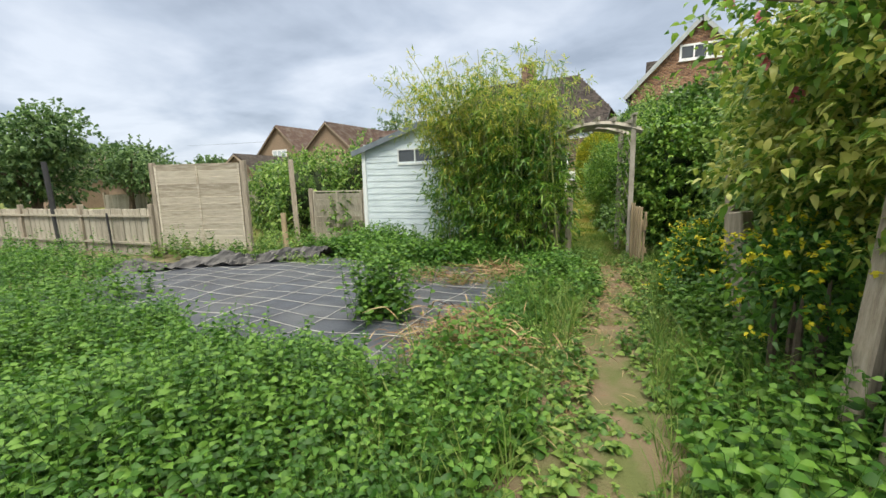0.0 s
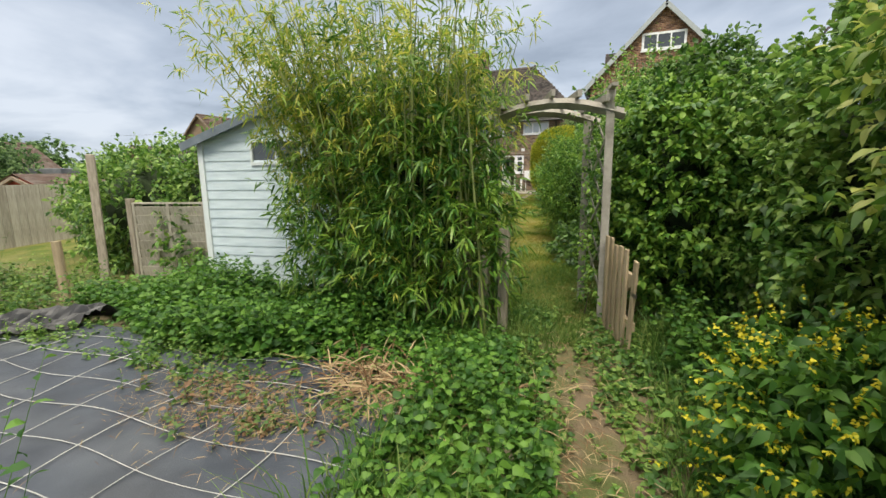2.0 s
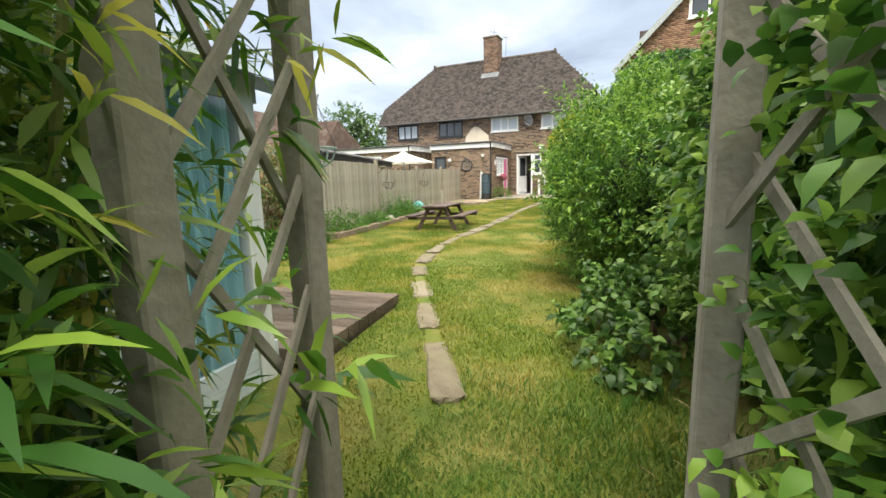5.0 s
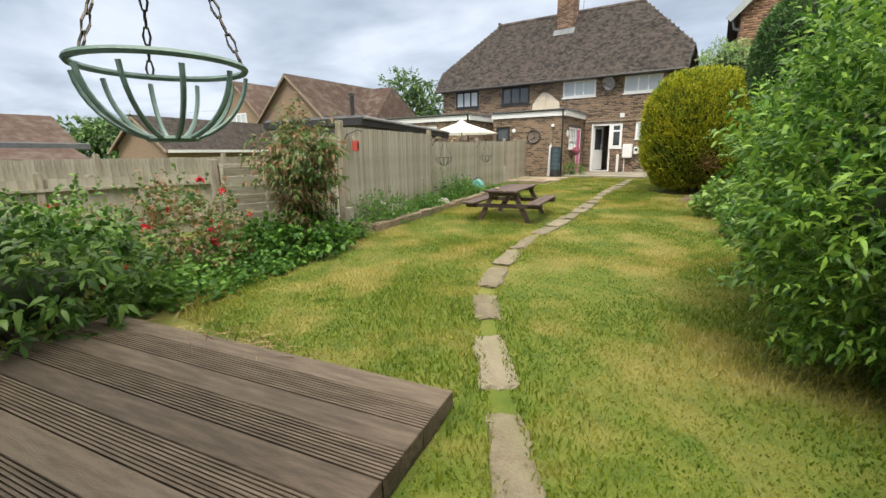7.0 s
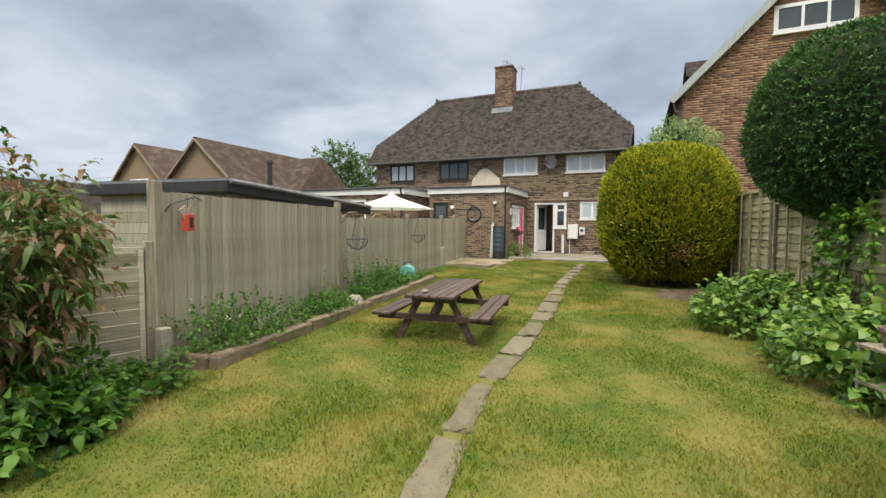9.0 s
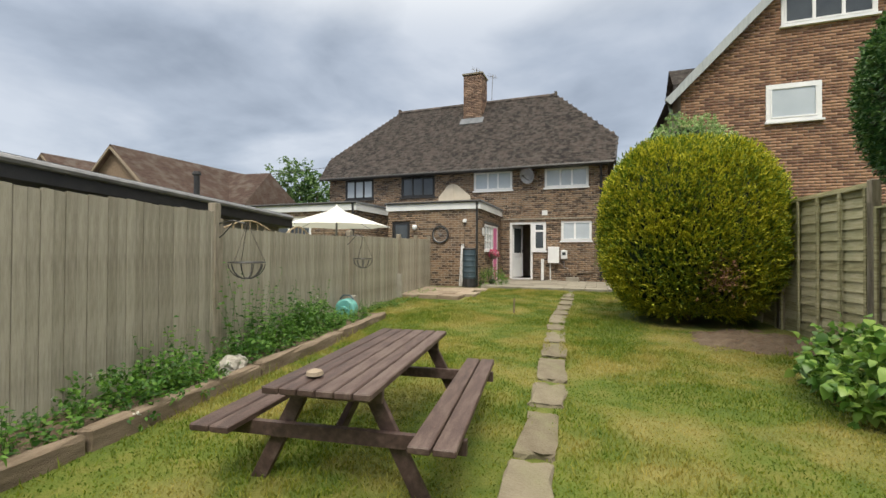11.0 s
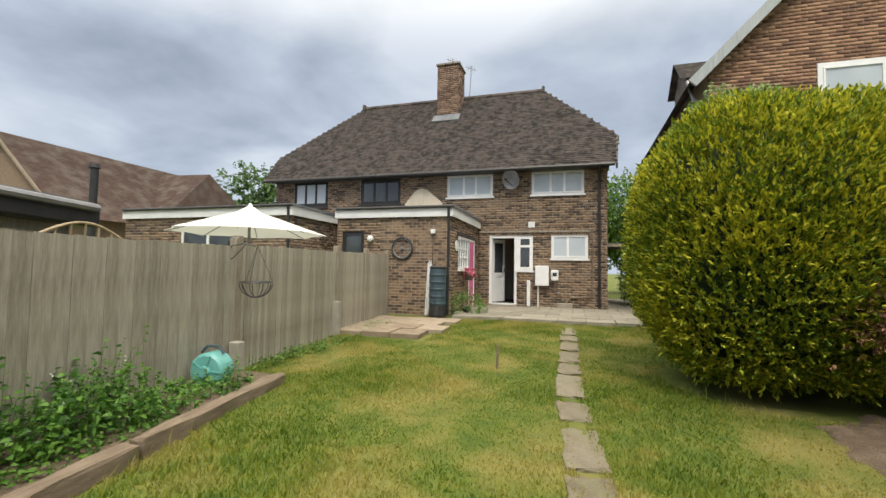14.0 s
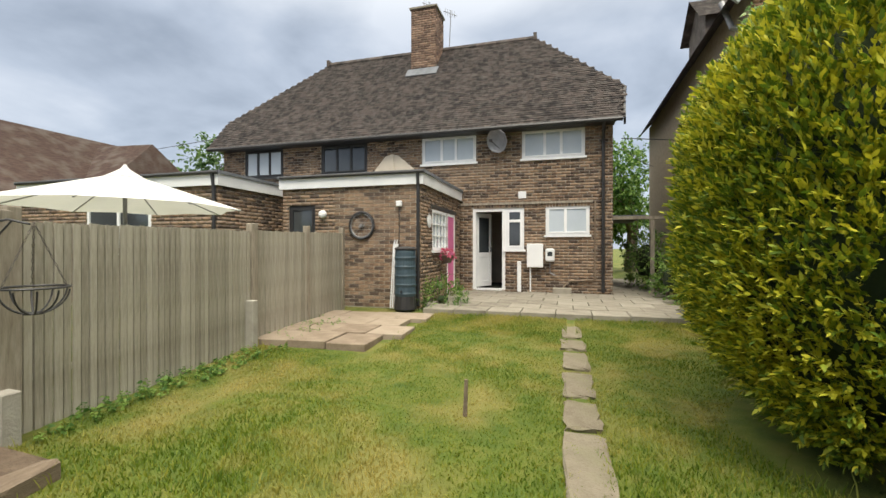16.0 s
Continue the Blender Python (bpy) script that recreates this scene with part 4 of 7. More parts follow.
# ---- fences ----
def board_fence(name, p, q, z_top, label, board=0.13, gap=0.005, mat_=None, posts=2.4, rail_side=-1, cap=False, dip=0.0):
    """Vertical boards between p and q, each a part, on rails and posts."""
    p, q = Vector(p), Vector(q)
    L = (q - p).length
    f = thing(name, p.x, p.y, 0, math.degrees(math.atan2(q.y - p.y, q.x - p.x)), label, "fence")
    d = (q - p).normalized()
    meshes = {}
    k = 0
    u = 0.0
    while u < L - 0.02:
        gzb = gz(p.y + d.y * u) - 0.02
        zt = z_top(u / L) if callable(z_top) else z_top
        lean = 0.008 * math.sin(k * 12.9)
        key = (round(zt - gzb, 2), k % 3)
        if key not in meshes:
            bm = bmesh.new()
            box(bm, 0, board, -0.008, 0.008 + 0.004 * (k % 3), 0, zt - gzb)
            vs = [v for v in bm.verts if v.co.z > 0.1]
            vs[0].co.z += 0.006; vs[-1].co.z -= 0.008
            me = bpy.data.meshes.new("board"); bm.to_mesh(me); bm.free(); me.materials.append(mat_ or M_fence)
            meshes[key] = me
        o = new("board", meshes[key])
        o.parent = f
        o.matrix_basis = pose(u, 0.006 * (k % 2), gzb + random.uniform(-0.006, 0.006), 0, 0.3 * lean * 50, 0)
        u += board + gap
        k += 1
    zt = z_top if not callable(z_top) else z_top(0.5)
    for s in (0.25, 0.85):
        b0, b1 = gz(p.y), gz(q.y)
        part("rail", beam(bmesh.new(), (0, -rail_side * 0.045, b0 + (zt - b0) * s), (L, -rail_side * 0.045, b1 + (zt - b1) * s), 0.07, 0.04), mat_ or M_fence, f)
    n = max(1, round(L / posts))
    for i in range(n + 1):
        u = L * i / n
        zp = (z_top(u / L) if callable(z_top) else z_top) + 0.1
        part("post", B(u - 0.045, u + 0.045, -rail_side * 0.02 - 0.045, -rail_side * 0.02 + 0.045, gz(p.y + d.y * u) - 0.1, zp, None, 0.006), M_post, f)
    return f


def lap_panel(name, p, q, z0, z1, label, bays=2, mat_=None):
    """Waney overlapping boards framed by battens, with posts."""
    p, q = Vector(p), Vector(q)
    L = (q - p).length
    f = thing(name, p.x, p.y, 0, math.degrees(math.atan2(q.y - p.y, q.x - p.x)), label, "fence panel")
    z = z0
    k = 0
    while z < z1 - 0.05:
        bm = B(0.03, L - 0.03, -0.006, 0.006, -0.01, 0.145, Matrix.Translation((0, -0.012, z)) @ Matrix.Rotation(radians(11), 4, 'X'))
        part("slat", bm, mat_ or M_lap, f)
        z += 0.125
        k += 1
    for i in range(bays + 1):
        u = 0.03 + (L - 0.06) * i / bays
        part("batten", B(u - 0.02, u + 0.02, -0.045, -0.022, z0, z1), mat_ or M_lap, f)
        part("batten", B(u - 0.02, u + 0.02, 0.022, 0.045, z0, z1), mat_ or M_lap, f)
    part("top_rail", B(0, L, -0.035, 0.035, z1, z1 + 0.025), mat_ or M_lap, f)
    for u in (-0.05, L + 0.05):
        part("post", B(u - 0.045, u + 0.045, -0.045, 0.045, z0 - 0.15, z1 + 0.08, None, 0.006), M_post, f)
    return f


board_fence("close_board_fence", (-0.93, 3.95), (-1.50, 7.34), 1.85, "weathered grey close-board fence beside the lawn", board=0.075, posts=3.7)
board_fence("close_board_fence", (-1.51, 7.38), (-2.12, 10.9), lambda t: 1.69 + 0.05 * t, "weathered grey close-board fence beside the lawn", posts=3.3)
board_fence("close_board_fence", (-2.13, 10.95), (-2.40, 13.6), lambda t: 1.77 + 0.03 * t, "weathered grey close-board fence with green staining", board=0.055, gap=0.012)
board_fence("close_board_fence", (-2.41, 13.65), (-2.78, 16.6), lambda t: 1.81 + 0.08 * t, "weathered grey close-board fence ending at the house wall", board=0.12, posts=1.5)
lap_panel("low_lap_fence", (-1.45, 2.2), (-0.98, 3.85), 0.28, 1.32, "low overlapping-board fence panel in weathered wood", 3)
board_fence("neighbour_fence", (-6.4, -2.6), (-6.3, 8.0), 1.42, "pale board fence of the next garden", board=0.14)
board_fence("neighbour_low_fence", (-4.4, 0.0), (-3.2, 3.3), 1.15, "low weathered board fence with rails beyond the flower bed", board=0.1, posts=1.2, rail_side=1)
FR = lambda y: 4.88 - 0.125 * (y - 12.3)
for i, y in enumerate((4.4, 6.3, 8.2, 10.1, 12.0, 13.9, 15.8, 17.7)):
    lap_panel("lap_fence", (FR(y), y), (FR(y + 1.8), y + 1.8), gz(y) - 0.03, 2.2 if y > 9 else 1.95, "weathered overlapping-board fence panel with battens", 4, M_lapgreen)


# ---- paving ----
def slabs(name, label, x0, x1, y0, y1, z, w, d, material, th=0.07, rz=0.0, cx=0, cy=0):
    p = thing(name, cx, cy, z, rz, label, "paving", kind="structure")
    meshes = []
    for k in range(3):
        me = bpy.data.meshes.new("slab")
        bm = B(0.006, w - 0.006, 0.006, d - 0.006, -th, 0, None, 0.006 + 0.002 * k)
        bm.to_mesh(me); bm.free(); me.materials.append(material); meshes.append(me)
    ny = round((y1 - y0) / d)
    for j in range(ny):
        x = x0 - (w / 2 if j % 2 else 0)
        while x < x1 - 0.05:
            o = new("slab", meshes[(j + int(x * 7)) % 3])
            o.parent = p
            o.matrix_basis = pose(x, y0 + j * d, random.uniform(-0.006, 0.006), random.uniform(-.4, .4), random.uniform(-.4, .4), 0)
            x += w
    return p


slabs("patio", "worn concrete slab patio at the back door", -1.1, 3.3, 0, 3.6, 0.47, 0.6, 0.6, M_concrete, 0.12, 0, 0.0, 16.55)
slabs("side_path", "concrete slab side passage", 2.6, 3.8, 0, 6.0, 0.45, 0.6, 0.6, M_concrete, 0.1, 0, 0.0, 20.2)
slabs("sandstone_terrace", "uneven buff sandstone slabs by the fence", 0, 1.6, 0, 2.6, 0.42, 0.53, 0.65, M_sand, 0.1, 4, -2.45, 13.6)
st = thing("stepping_path", 0, 0, 0, 0, "narrow line of worn stepping slabs sunk in the lawn", "path", kind="structure")
y = 0.0
line_y = [-3.6, -1.0, 0.3, 1.4, 2.2, 3.2, 4.4, 6.4, 8, 11.2, 15.4]
line_x = [5.3, 4.3, 3.5, 2.86, 2.42, 2.14, 1.97, 1.93, 1.87, 1.62, 1.55]
y = -0.9
k = 0
while y < 15.3:
    ln = random.choice((0.6, 0.75, 0.9))
    wd = random.uniform(0.85, 1.1) * float(np.interp(y, [2, 10], [0.19, 0.27]))
    x0_, x1_ = np.interp(y, line_y, line_x), np.interp(y + ln, line_y, line_x)
    bm = bmesh.new()
    box(bm, -wd / 2, wd / 2, 0, ln - 0.06, -0.05, 0.0, None, 0.01)
    bmesh.ops.subdivide_edges(bm, edges=[e for e in bm.edges if e.calc_length() > 0.15], cuts=3)
    for v in bm.verts:
        v.co += Vector((random.uniform(-1, 1) * 0.024, random.uniform(-1, 1) * 0.02, random.uniform(-1, 0.3) * 0.012))
    o = part("slab", bm, M_path, st)
    o.matrix_basis = pose(float(x0_), y, gz(y) + 0.03, 0, 0, -math.degrees(math.atan2(x1_ - x0_, ln)))
    y += ln + random.choice((0.02, 0.05, 0.1))
    k += 1


# ---- the summerhouse ----
SH = pose(0.5, -2.65, 0, 0, 0, 7.2)


def make_summerhouse():
    s = thing("summerhouse", 0.5, -2.65, 0, 7.2, "pale blue painted timber summerhouse with a grey felt roof", "shed")
    Wd, D, ez, az = 2.7, 1.35, 2.0, 2.45
    xm = Wd / 2
    def top(x): return az - (az - ez) * abs(x - xm) / xm
    # back gable in overlapping boards
    z = 0.1
    while z < az - 0.05:
        z2 = min(z + 0.125, az)
        inset = 0 if z2 < ez else xm * (z2 - ez) / (az - ez)
        i0 = 0 if z < ez else xm * (z - ez) / (az - ez)
        bm = bmesh.new()
        segs = [(0, Wd)] if not (1.68 < z + 0.06 < 1.98) else [(0, 0.78), (1.5, Wd)]
        for a, b in segs:
            a0, b0 = max(a, i0), min(b, Wd - i0)
            a1, b1 = max(a, inset), min(b, Wd - inset)
            if b0 - a0 > 0.02:
                vs = [bm.verts.new(p) for p in ((a0, -0.022, z), (b0, -0.022, z), (b1, -0.012, z2), (a1, -0.012, z2), (a0, 0.02, z), (b0, 0.02, z), (b1, 0.02, z2), (a1, 0.02, z2))]
                for fc in ((0, 1, 2, 3), (4, 7, 6, 5), (0, 4, 5, 1), (3, 2, 6, 7), (0, 3, 7, 4), (1, 5, 6, 2)):
                    bm.faces.new([vs[i] for i in fc])
            if len(segs) > 1 and a == 0:
                part("board", bm, M_shed, s)
                bm = bmesh.new()
        part("board", bm, M_shed, s)
        z += 0.125
    # sides
    for x, o in ((0, -1), (Wd, 1)):
        z = 0.1
        while z < ez - 0.02:
            if o > 0 and 0.3 < z < 1.85:
                bm = B(x - 0.02, x + 0.015, 0.02, 0.35, z, z + 0.12)
            else:
                bm = B(x - 0.02, x + 0.015, 0.02, D, z, z + 0.12)
            part("board", bm, M_shed, s)
            z += 0.125
    part("floor", B(0.02, Wd - 0.02, 0.02, D, 0.1, 0.16), M_deck, s)
    part("front_wall", B(0.02, Wd - 0.1, D - 0.04, D, 0.16, ez), M_shed, s)
    # small high window
    w = part("window_frame", B(0.76, 1.52, -0.04, -0.015, 1.66, 1.70), M_shedpost, s)
    bm = bmesh.new()
    for a, b, c, d in ((0.76, 1.52, 1.66, 1.69), (0.76, 1.52, 1.95, 1.98), (0.76, 0.79, 1.69, 1.95), (1.49, 1.52, 1.69, 1.95), (1.12, 1.15, 1.69, 1.95)):
        box(bm, a, b, -0.035, 0.0, c, d)
    part("window_frame", bm, M_shedpost, s)
    part("pane", B(0.79, 1.49, -0.01, 0.0, 1.69, 1.95), M_panedark, s)
    # side window with blue curtain
    part("pane", B(Wd - 0.004, Wd + 0.002, 0.35, D - 0.16, 0.34, 1.97), M_glass, s).visible_shadow = False
    bm = bmesh.new()
    n = 60
    cols = []
    for i in range(n + 1):
        u = 0.32 + (D - 0.45) * i / n
        off = -0.036 + 0.022 * math.sin(i * 0.75) + 0.012 * math.sin(i * 1.9)
        cols.append((bm.verts.new((Wd + off, u, 0.3)), bm.verts.new((Wd + off * 0.9, u, 1.95))))
    for a, b in zip(cols, cols[1:]):
        bm.faces.new((a[0], b[0], b[1], a[1]))
    bmesh.ops.solidify(bm, geom=bm.faces[:], thickness=0.004)
    part("curtain", bm, M_curtain, s, "pale blue pleated curtain")
    # corner posts
    for x, y in ((0, 0), (Wd, 0), (0, D)):
        part("corner_trim", B(x - 0.04, x + 0.04, y - 0.045, y + 0.03, 0.08, ez), M_shedpost, s)
    part("corner_post", B(Wd - 0.07, Wd + 0.03, D - 0.185, D - 0.045, 0.08, ez, None, 0.004), M_shedpost, s, "grey painted corner post")
    # roof
    for sg in (-1, 1):
        bm = bmesh.new()
        e = 0.22
        xo = xm + sg * (xm + e)
        zo = ez - e * (az - ez) / xm
        q = [(xm, -0.12, az + 0.03), (xm, D + 0.34, az + 0.03), (xo, D + 0.34, zo + 0.03), (xo, -0.12, zo + 0.03)]
        vs = [bm.verts.new(p) for p in q]
        bm.faces.new(vs)
        bmesh.ops.solidify(bm, geom=bm.faces[:], thickness=0.035)
        part("roof", bm, M_felt, s, "grey roofing felt")
        part("bargeboard", beam(bmesh.new(), (xo, -0.13, zo - 0.02), (xm, -0.13, az - 0.02), 0.02, 0.1), M_scallop, s)
        part("bargeboard", beam(bmesh.new(), (xo, D + 0.34, zo - 0.02), (xm, D + 0.34, az - 0.02), 0.02, 0.09), M_shedpost, s)
    return s


make_summerhouse()
deck = thing("garden_deck", 0.5, -2.65, 0, 7.2, "worn brown timber deck in front of the summerhouse", "deck")
k = 0
yy = 1.37
while yy < 2.78:
    bm = bmesh.new()
    xr = 2.95
    w = 0.165
    if k % 2 == 0:
        box(bm, 0.15, xr, yy, yy + w - 0.006, 0.19, 0.275, None, 0.004)
    else:
        for g in range(9):
            box(bm, 0.15, xr, yy + g * w / 9, yy + g * w / 9 + 0.011, 0.19, 0.275)
        box(bm, 0.15, xr, yy, yy + w - 0.01, 0.18, 0.267)
    part("plank", bm, M_deck, deck)
    yy += w
    k += 1
part("edge_joist", B(2.91, 2.94, 1.37, 2.84, 0.1, 0.188), M_deck, deck)


# ---- hanging basket ----
def hanging_basket(name, r, label, chain_top, parent_mat=None, bars=10, strap=0.08):
    b = thing(name, 0, 0, 0, 0, label, "hanging basket", group="hanging baskets")
    m = parent_mat or M_basket
    bm = bmesh.new()
    tube(bm, [(r * math.cos(i * math.pi / 18), r * math.sin(i * math.pi / 18), 0) for i in range(36)], r * 0.045, 6, True)
    part("rim", bm, m, b)
    bm = bmesh.new()
    tube(bm, [(r * 0.28 * math.cos(i * math.pi / 12), r * 0.28 * math.sin(i * math.pi / 12), -r * 0.93) for i in range(24)], r * 0.04, 6, True)
    part("foot_ring", bm, m, b)
    for i in range(bars):
        a = 2 * math.pi * i / bars
        bm = bmesh.new()
        pts = []
        for j in range(9):
            t = math.radians(6 + 68 * j / 8)
            pts.append((r * math.cos(a) * math.cos(t), r * math.sin(a) * math.cos(t), -r * 0.96 * math.sin(t)))
        tube(bm, pts, r * strap * 0.42, 6)
        part("strap", bm, m, b)
    for i in range(3):
        a = 2 * math.pi * i / 3 + 0.4
        bm = bmesh.new()
        p, q = Vector((r * math.cos(a), r * math.sin(a), 0)), Vector((0, 0, chain_top))
        n = int((q - p).length / 0.028)
        for k in range(n):
            c = p.lerp(q, (k + 0.5) / n)
            d = (q - p).to_track_quat('Z', 'Y').to_matrix() @ Matrix.Rotation(radians(90 * (k % 2)), 3, 'Z')
            tube(bm, [c + d @ Vector((0.006 * math.cos(w), 0, 0.018 * math.sin(w))) for w in (0, 1.05, 2.1, 3.14, 4.19, 5.24)], 0.0022, 4, True)
        part("chain", bm, M_chain, b)
    return b


hb = hanging_basket("hanging_basket", 0.132, "empty green metal hanging basket on rusty chains", 0.36)
hb.matrix_basis = pose(3.225, -0.70, 1.59, 0, 0, 20)


# ---- arch and gate ----
def make_arch():
    a = thing("garden_arch", 0, 0, 0, 0, "weathered grey timber rose arch with lattice sides", "arch")
    fr, rr = Vector((5.57, -2.63, 0)), Vector((5.34, -1.99, 0))
    fl, rl = Vector((4.50, -2.60, 0)), Vector((4.38, -2.12, 0))
    for p, h in ((fr, 2.24), (rr, 2.10), (fl, 2.15), (rl, 2.08)):
        part("post", beam(bmesh.new(), (p.x, p.y, gz(p.y) - 0.05), (p.x, p.y, h), 0.075, 0.075, 0.006), M_trellis, a)
    for p, q in ((fr, fl), (rr, rl)):
        pts = []
        for i in range(9):
            t = -0.12 + 1.24 * i / 8
            c = p.lerp(q, t)
            pts.append(Vector((c.x, c.y, 2.02 + 0.14 * math.sin(max(0, min(1, (t + 0.12) / 1.24)) * math.pi))))
        bm = bmesh.new()
        tube(bm, pts, 0.05, 4)
        part("curved_beam", bm, M_trellis, a)
    for i in range(5):
        t = 0.06 + 0.88 * i / 4
        c, e = fr.lerp(fl, t), rr.lerp(rl, t)
        z = 2.10 + 0.14 * math.sin((t + 0.12) / 1.24 * math.pi)
        ext_ = (c - e).normalized() * 0.12
        part("rafter", beam(bmesh.new(), (e.x - ext_.x, e.y - ext_.y, z), (c.x + ext_.x, c.y + ext_.y, z), 0.035, 0.06), M_trellis, a)
    for p, q in ((fr, rr), (fl, rl)):
        for s in (0, 1):
            for i in range(7 if s else 4):
                z0 = 0.25 + i * (0.28 if s else 0.5)
                z1 = z0 + 0.62
                if z1 > 2.05:
                    z1 = 2.05
                f = (z1 - z0) / 0.62
                u, v = (p, q) if s else (q, p)
                e = u.lerp(v, f)
                o = 0.012 if s else -0.012
                part("lattice", beam(bmesh.new(), (u.x + o, u.y + o, z0), (e.x + o, e.y + o, z1), 0.012, 0.024), M_trellis, a)
    part("cap_board", beam(bmesh.new(), (5.60, -2.80, 2.26), (5.52, -2.45, 2.26), 0.05, 0.03), M_trellis, a)


make_arch()


def make_gate():
    p, q = Vector((5.575, -2.69, 0)), Vector((5.79, -3.41, 0))
    L = (q - p).length
    g = thing("picket_gate", p.x, p.y, 0.06, math.degrees(math.atan2(q.y - p.y, q.x - p.x)), "small tan picket gate standing open", "gate")
    n = 6
    for i in range(n):
        u = 0.03 + i * (L - 0.1) / (n - 1)
        h = 0.90 - 0.012 * i + 0.02 * math.sin(i * 2.2)
        bm = B(u, u + 0.07, 0.0, 0.02, 0.0, h, None, 0.003)
        for v in bm.verts:
            if v.co.z > h - 0.01:
                v.co.z -= 0.03 * abs((v.co.x - u - 0.035) / 0.035)
        if i == n - 1:
            bmesh.ops.rotate(bm, verts=bm.verts, cent=(u, 0, 0), matrix=Matrix.Rotation(radians(7), 3, 'Y'))
        part("picket", bm, M_gate, g)
    for z in (0.2, 0.58):
        part("rail", B(0, L, 0.02, 0.05, z, z + 0.07), M_gate, g)
    part("brace", beam(bmesh.new(), (0.04, 0.035, 0.24), (L - 0.04, 0.035, 0.6), 0.03, 0.06), M_gate, g)
    part("latch", B(L - 0.02, L + 0.1, 0.0, 0.012, 0.5, 0.53), M_chain, g)


make_gate()
for x, y, h in ((4.72, -3.2, 1.03), (4.55, -3.25, 0.78), (4.28, -2.95, 0.85)):
    solid("timber_stake", beam(bmesh.new(), (x, y, 0), (x + 0.02, y, h), 0.085, 0.085, 0.008), M_post, "short weathered timber post among bamboo", "post")

# ---- back garden boundary ----
lap_panel("lone_fence_panel", (-2.75, -4.95), (-1.1, -4.35), 0.12, 1.72, "standing overlapping-board fence panel, pale and weathered", 2)
board_fence("old_low_fence", (-2.9, -5.0), (-9.5, -5.6), 0.92, "low rotten grey board fence with moss", board=0.16, gap=0.02)
board_fence("pale_far_fence", (-16, 0.5), (-5.5, 2.2), 1.05, "pale far board fence", board=0.1)
solid("leaning_post", beam(bmesh.new(), (-0.95, -3.2, 0), (-1.15, -3.05, 1.85), 0.1, 0.1, 0.01), M_post, "leaning weathered fence post", "post")
solid("round_stump_post", rod(bmesh.new(), (-0.6, -3.87, 0), (-0.62, -3.87, 0.78), 0.055, 0.05, 10), M_gate, "short round tan timber post", "post")
solid("black_pole", rod(bmesh.new(), (-6.0, -5.3, 0), (-6.15, -5.3, 1.95), 0.06, 0.055, 8), M_black, "thin black pole by the low fence", "pole")
solid("iron_stake", rod(bmesh.new(), (-3.9, -5.3, 0), (-3.95, -5.3, 0.85), 0.02, 0.02, 6), M_black, "rusty iron stake in the weeds", "stake")
bp = lap_panel("broken_lap_panel", (-0.85, -2.75), (0.3, -2.5), 0.1, 1.15, "broken dark lap panel among shrubs", 2, M_fence)
rs = gable_house("red_shed", "red boarded shed with low felt roof", -10.5, 1.5, 1.2, 1.65, 0.5, 3.5, M_red, M_tile_red, 0)
for (x, y, h, lx, w) in ((6.62, -5.35, 1.4, -0.06, 0.10), (6.66, -6.05, 1.05, -0.12, 0.15), (6.82, -7.5, 1.75, 0.16, 0.11), (6.92, -7.75, 1.8, 0.10, 0.13), (7.3, -6.5, 1.3, -0.1, 0.06), (7.6, -6.0, 1.2, 0.1, 0.06)):
    solid("old_hedge_post", beam(bmesh.new(), (x, y, -0.1), (x + lx, y + 0.1, h), w, w * 0.8, 0.01), M_post, "leaning weathered post in the hedge", "post")
sg = thing("white_trellis_gate", 7.15, -8.6, 0, 84, "peeling white slatted panel leaning at the hedge", "panel")
for k in range(6):
    part("slat", B(0, 0.9, -0.01, 0.01, 0.15 + k * 0.2, 0.28 + k * 0.2), M_fascia, sg)
part("hinge", B(0.7, 1.0, -0.03, -0.012, 0.42, 0.47), M_chain, sg)


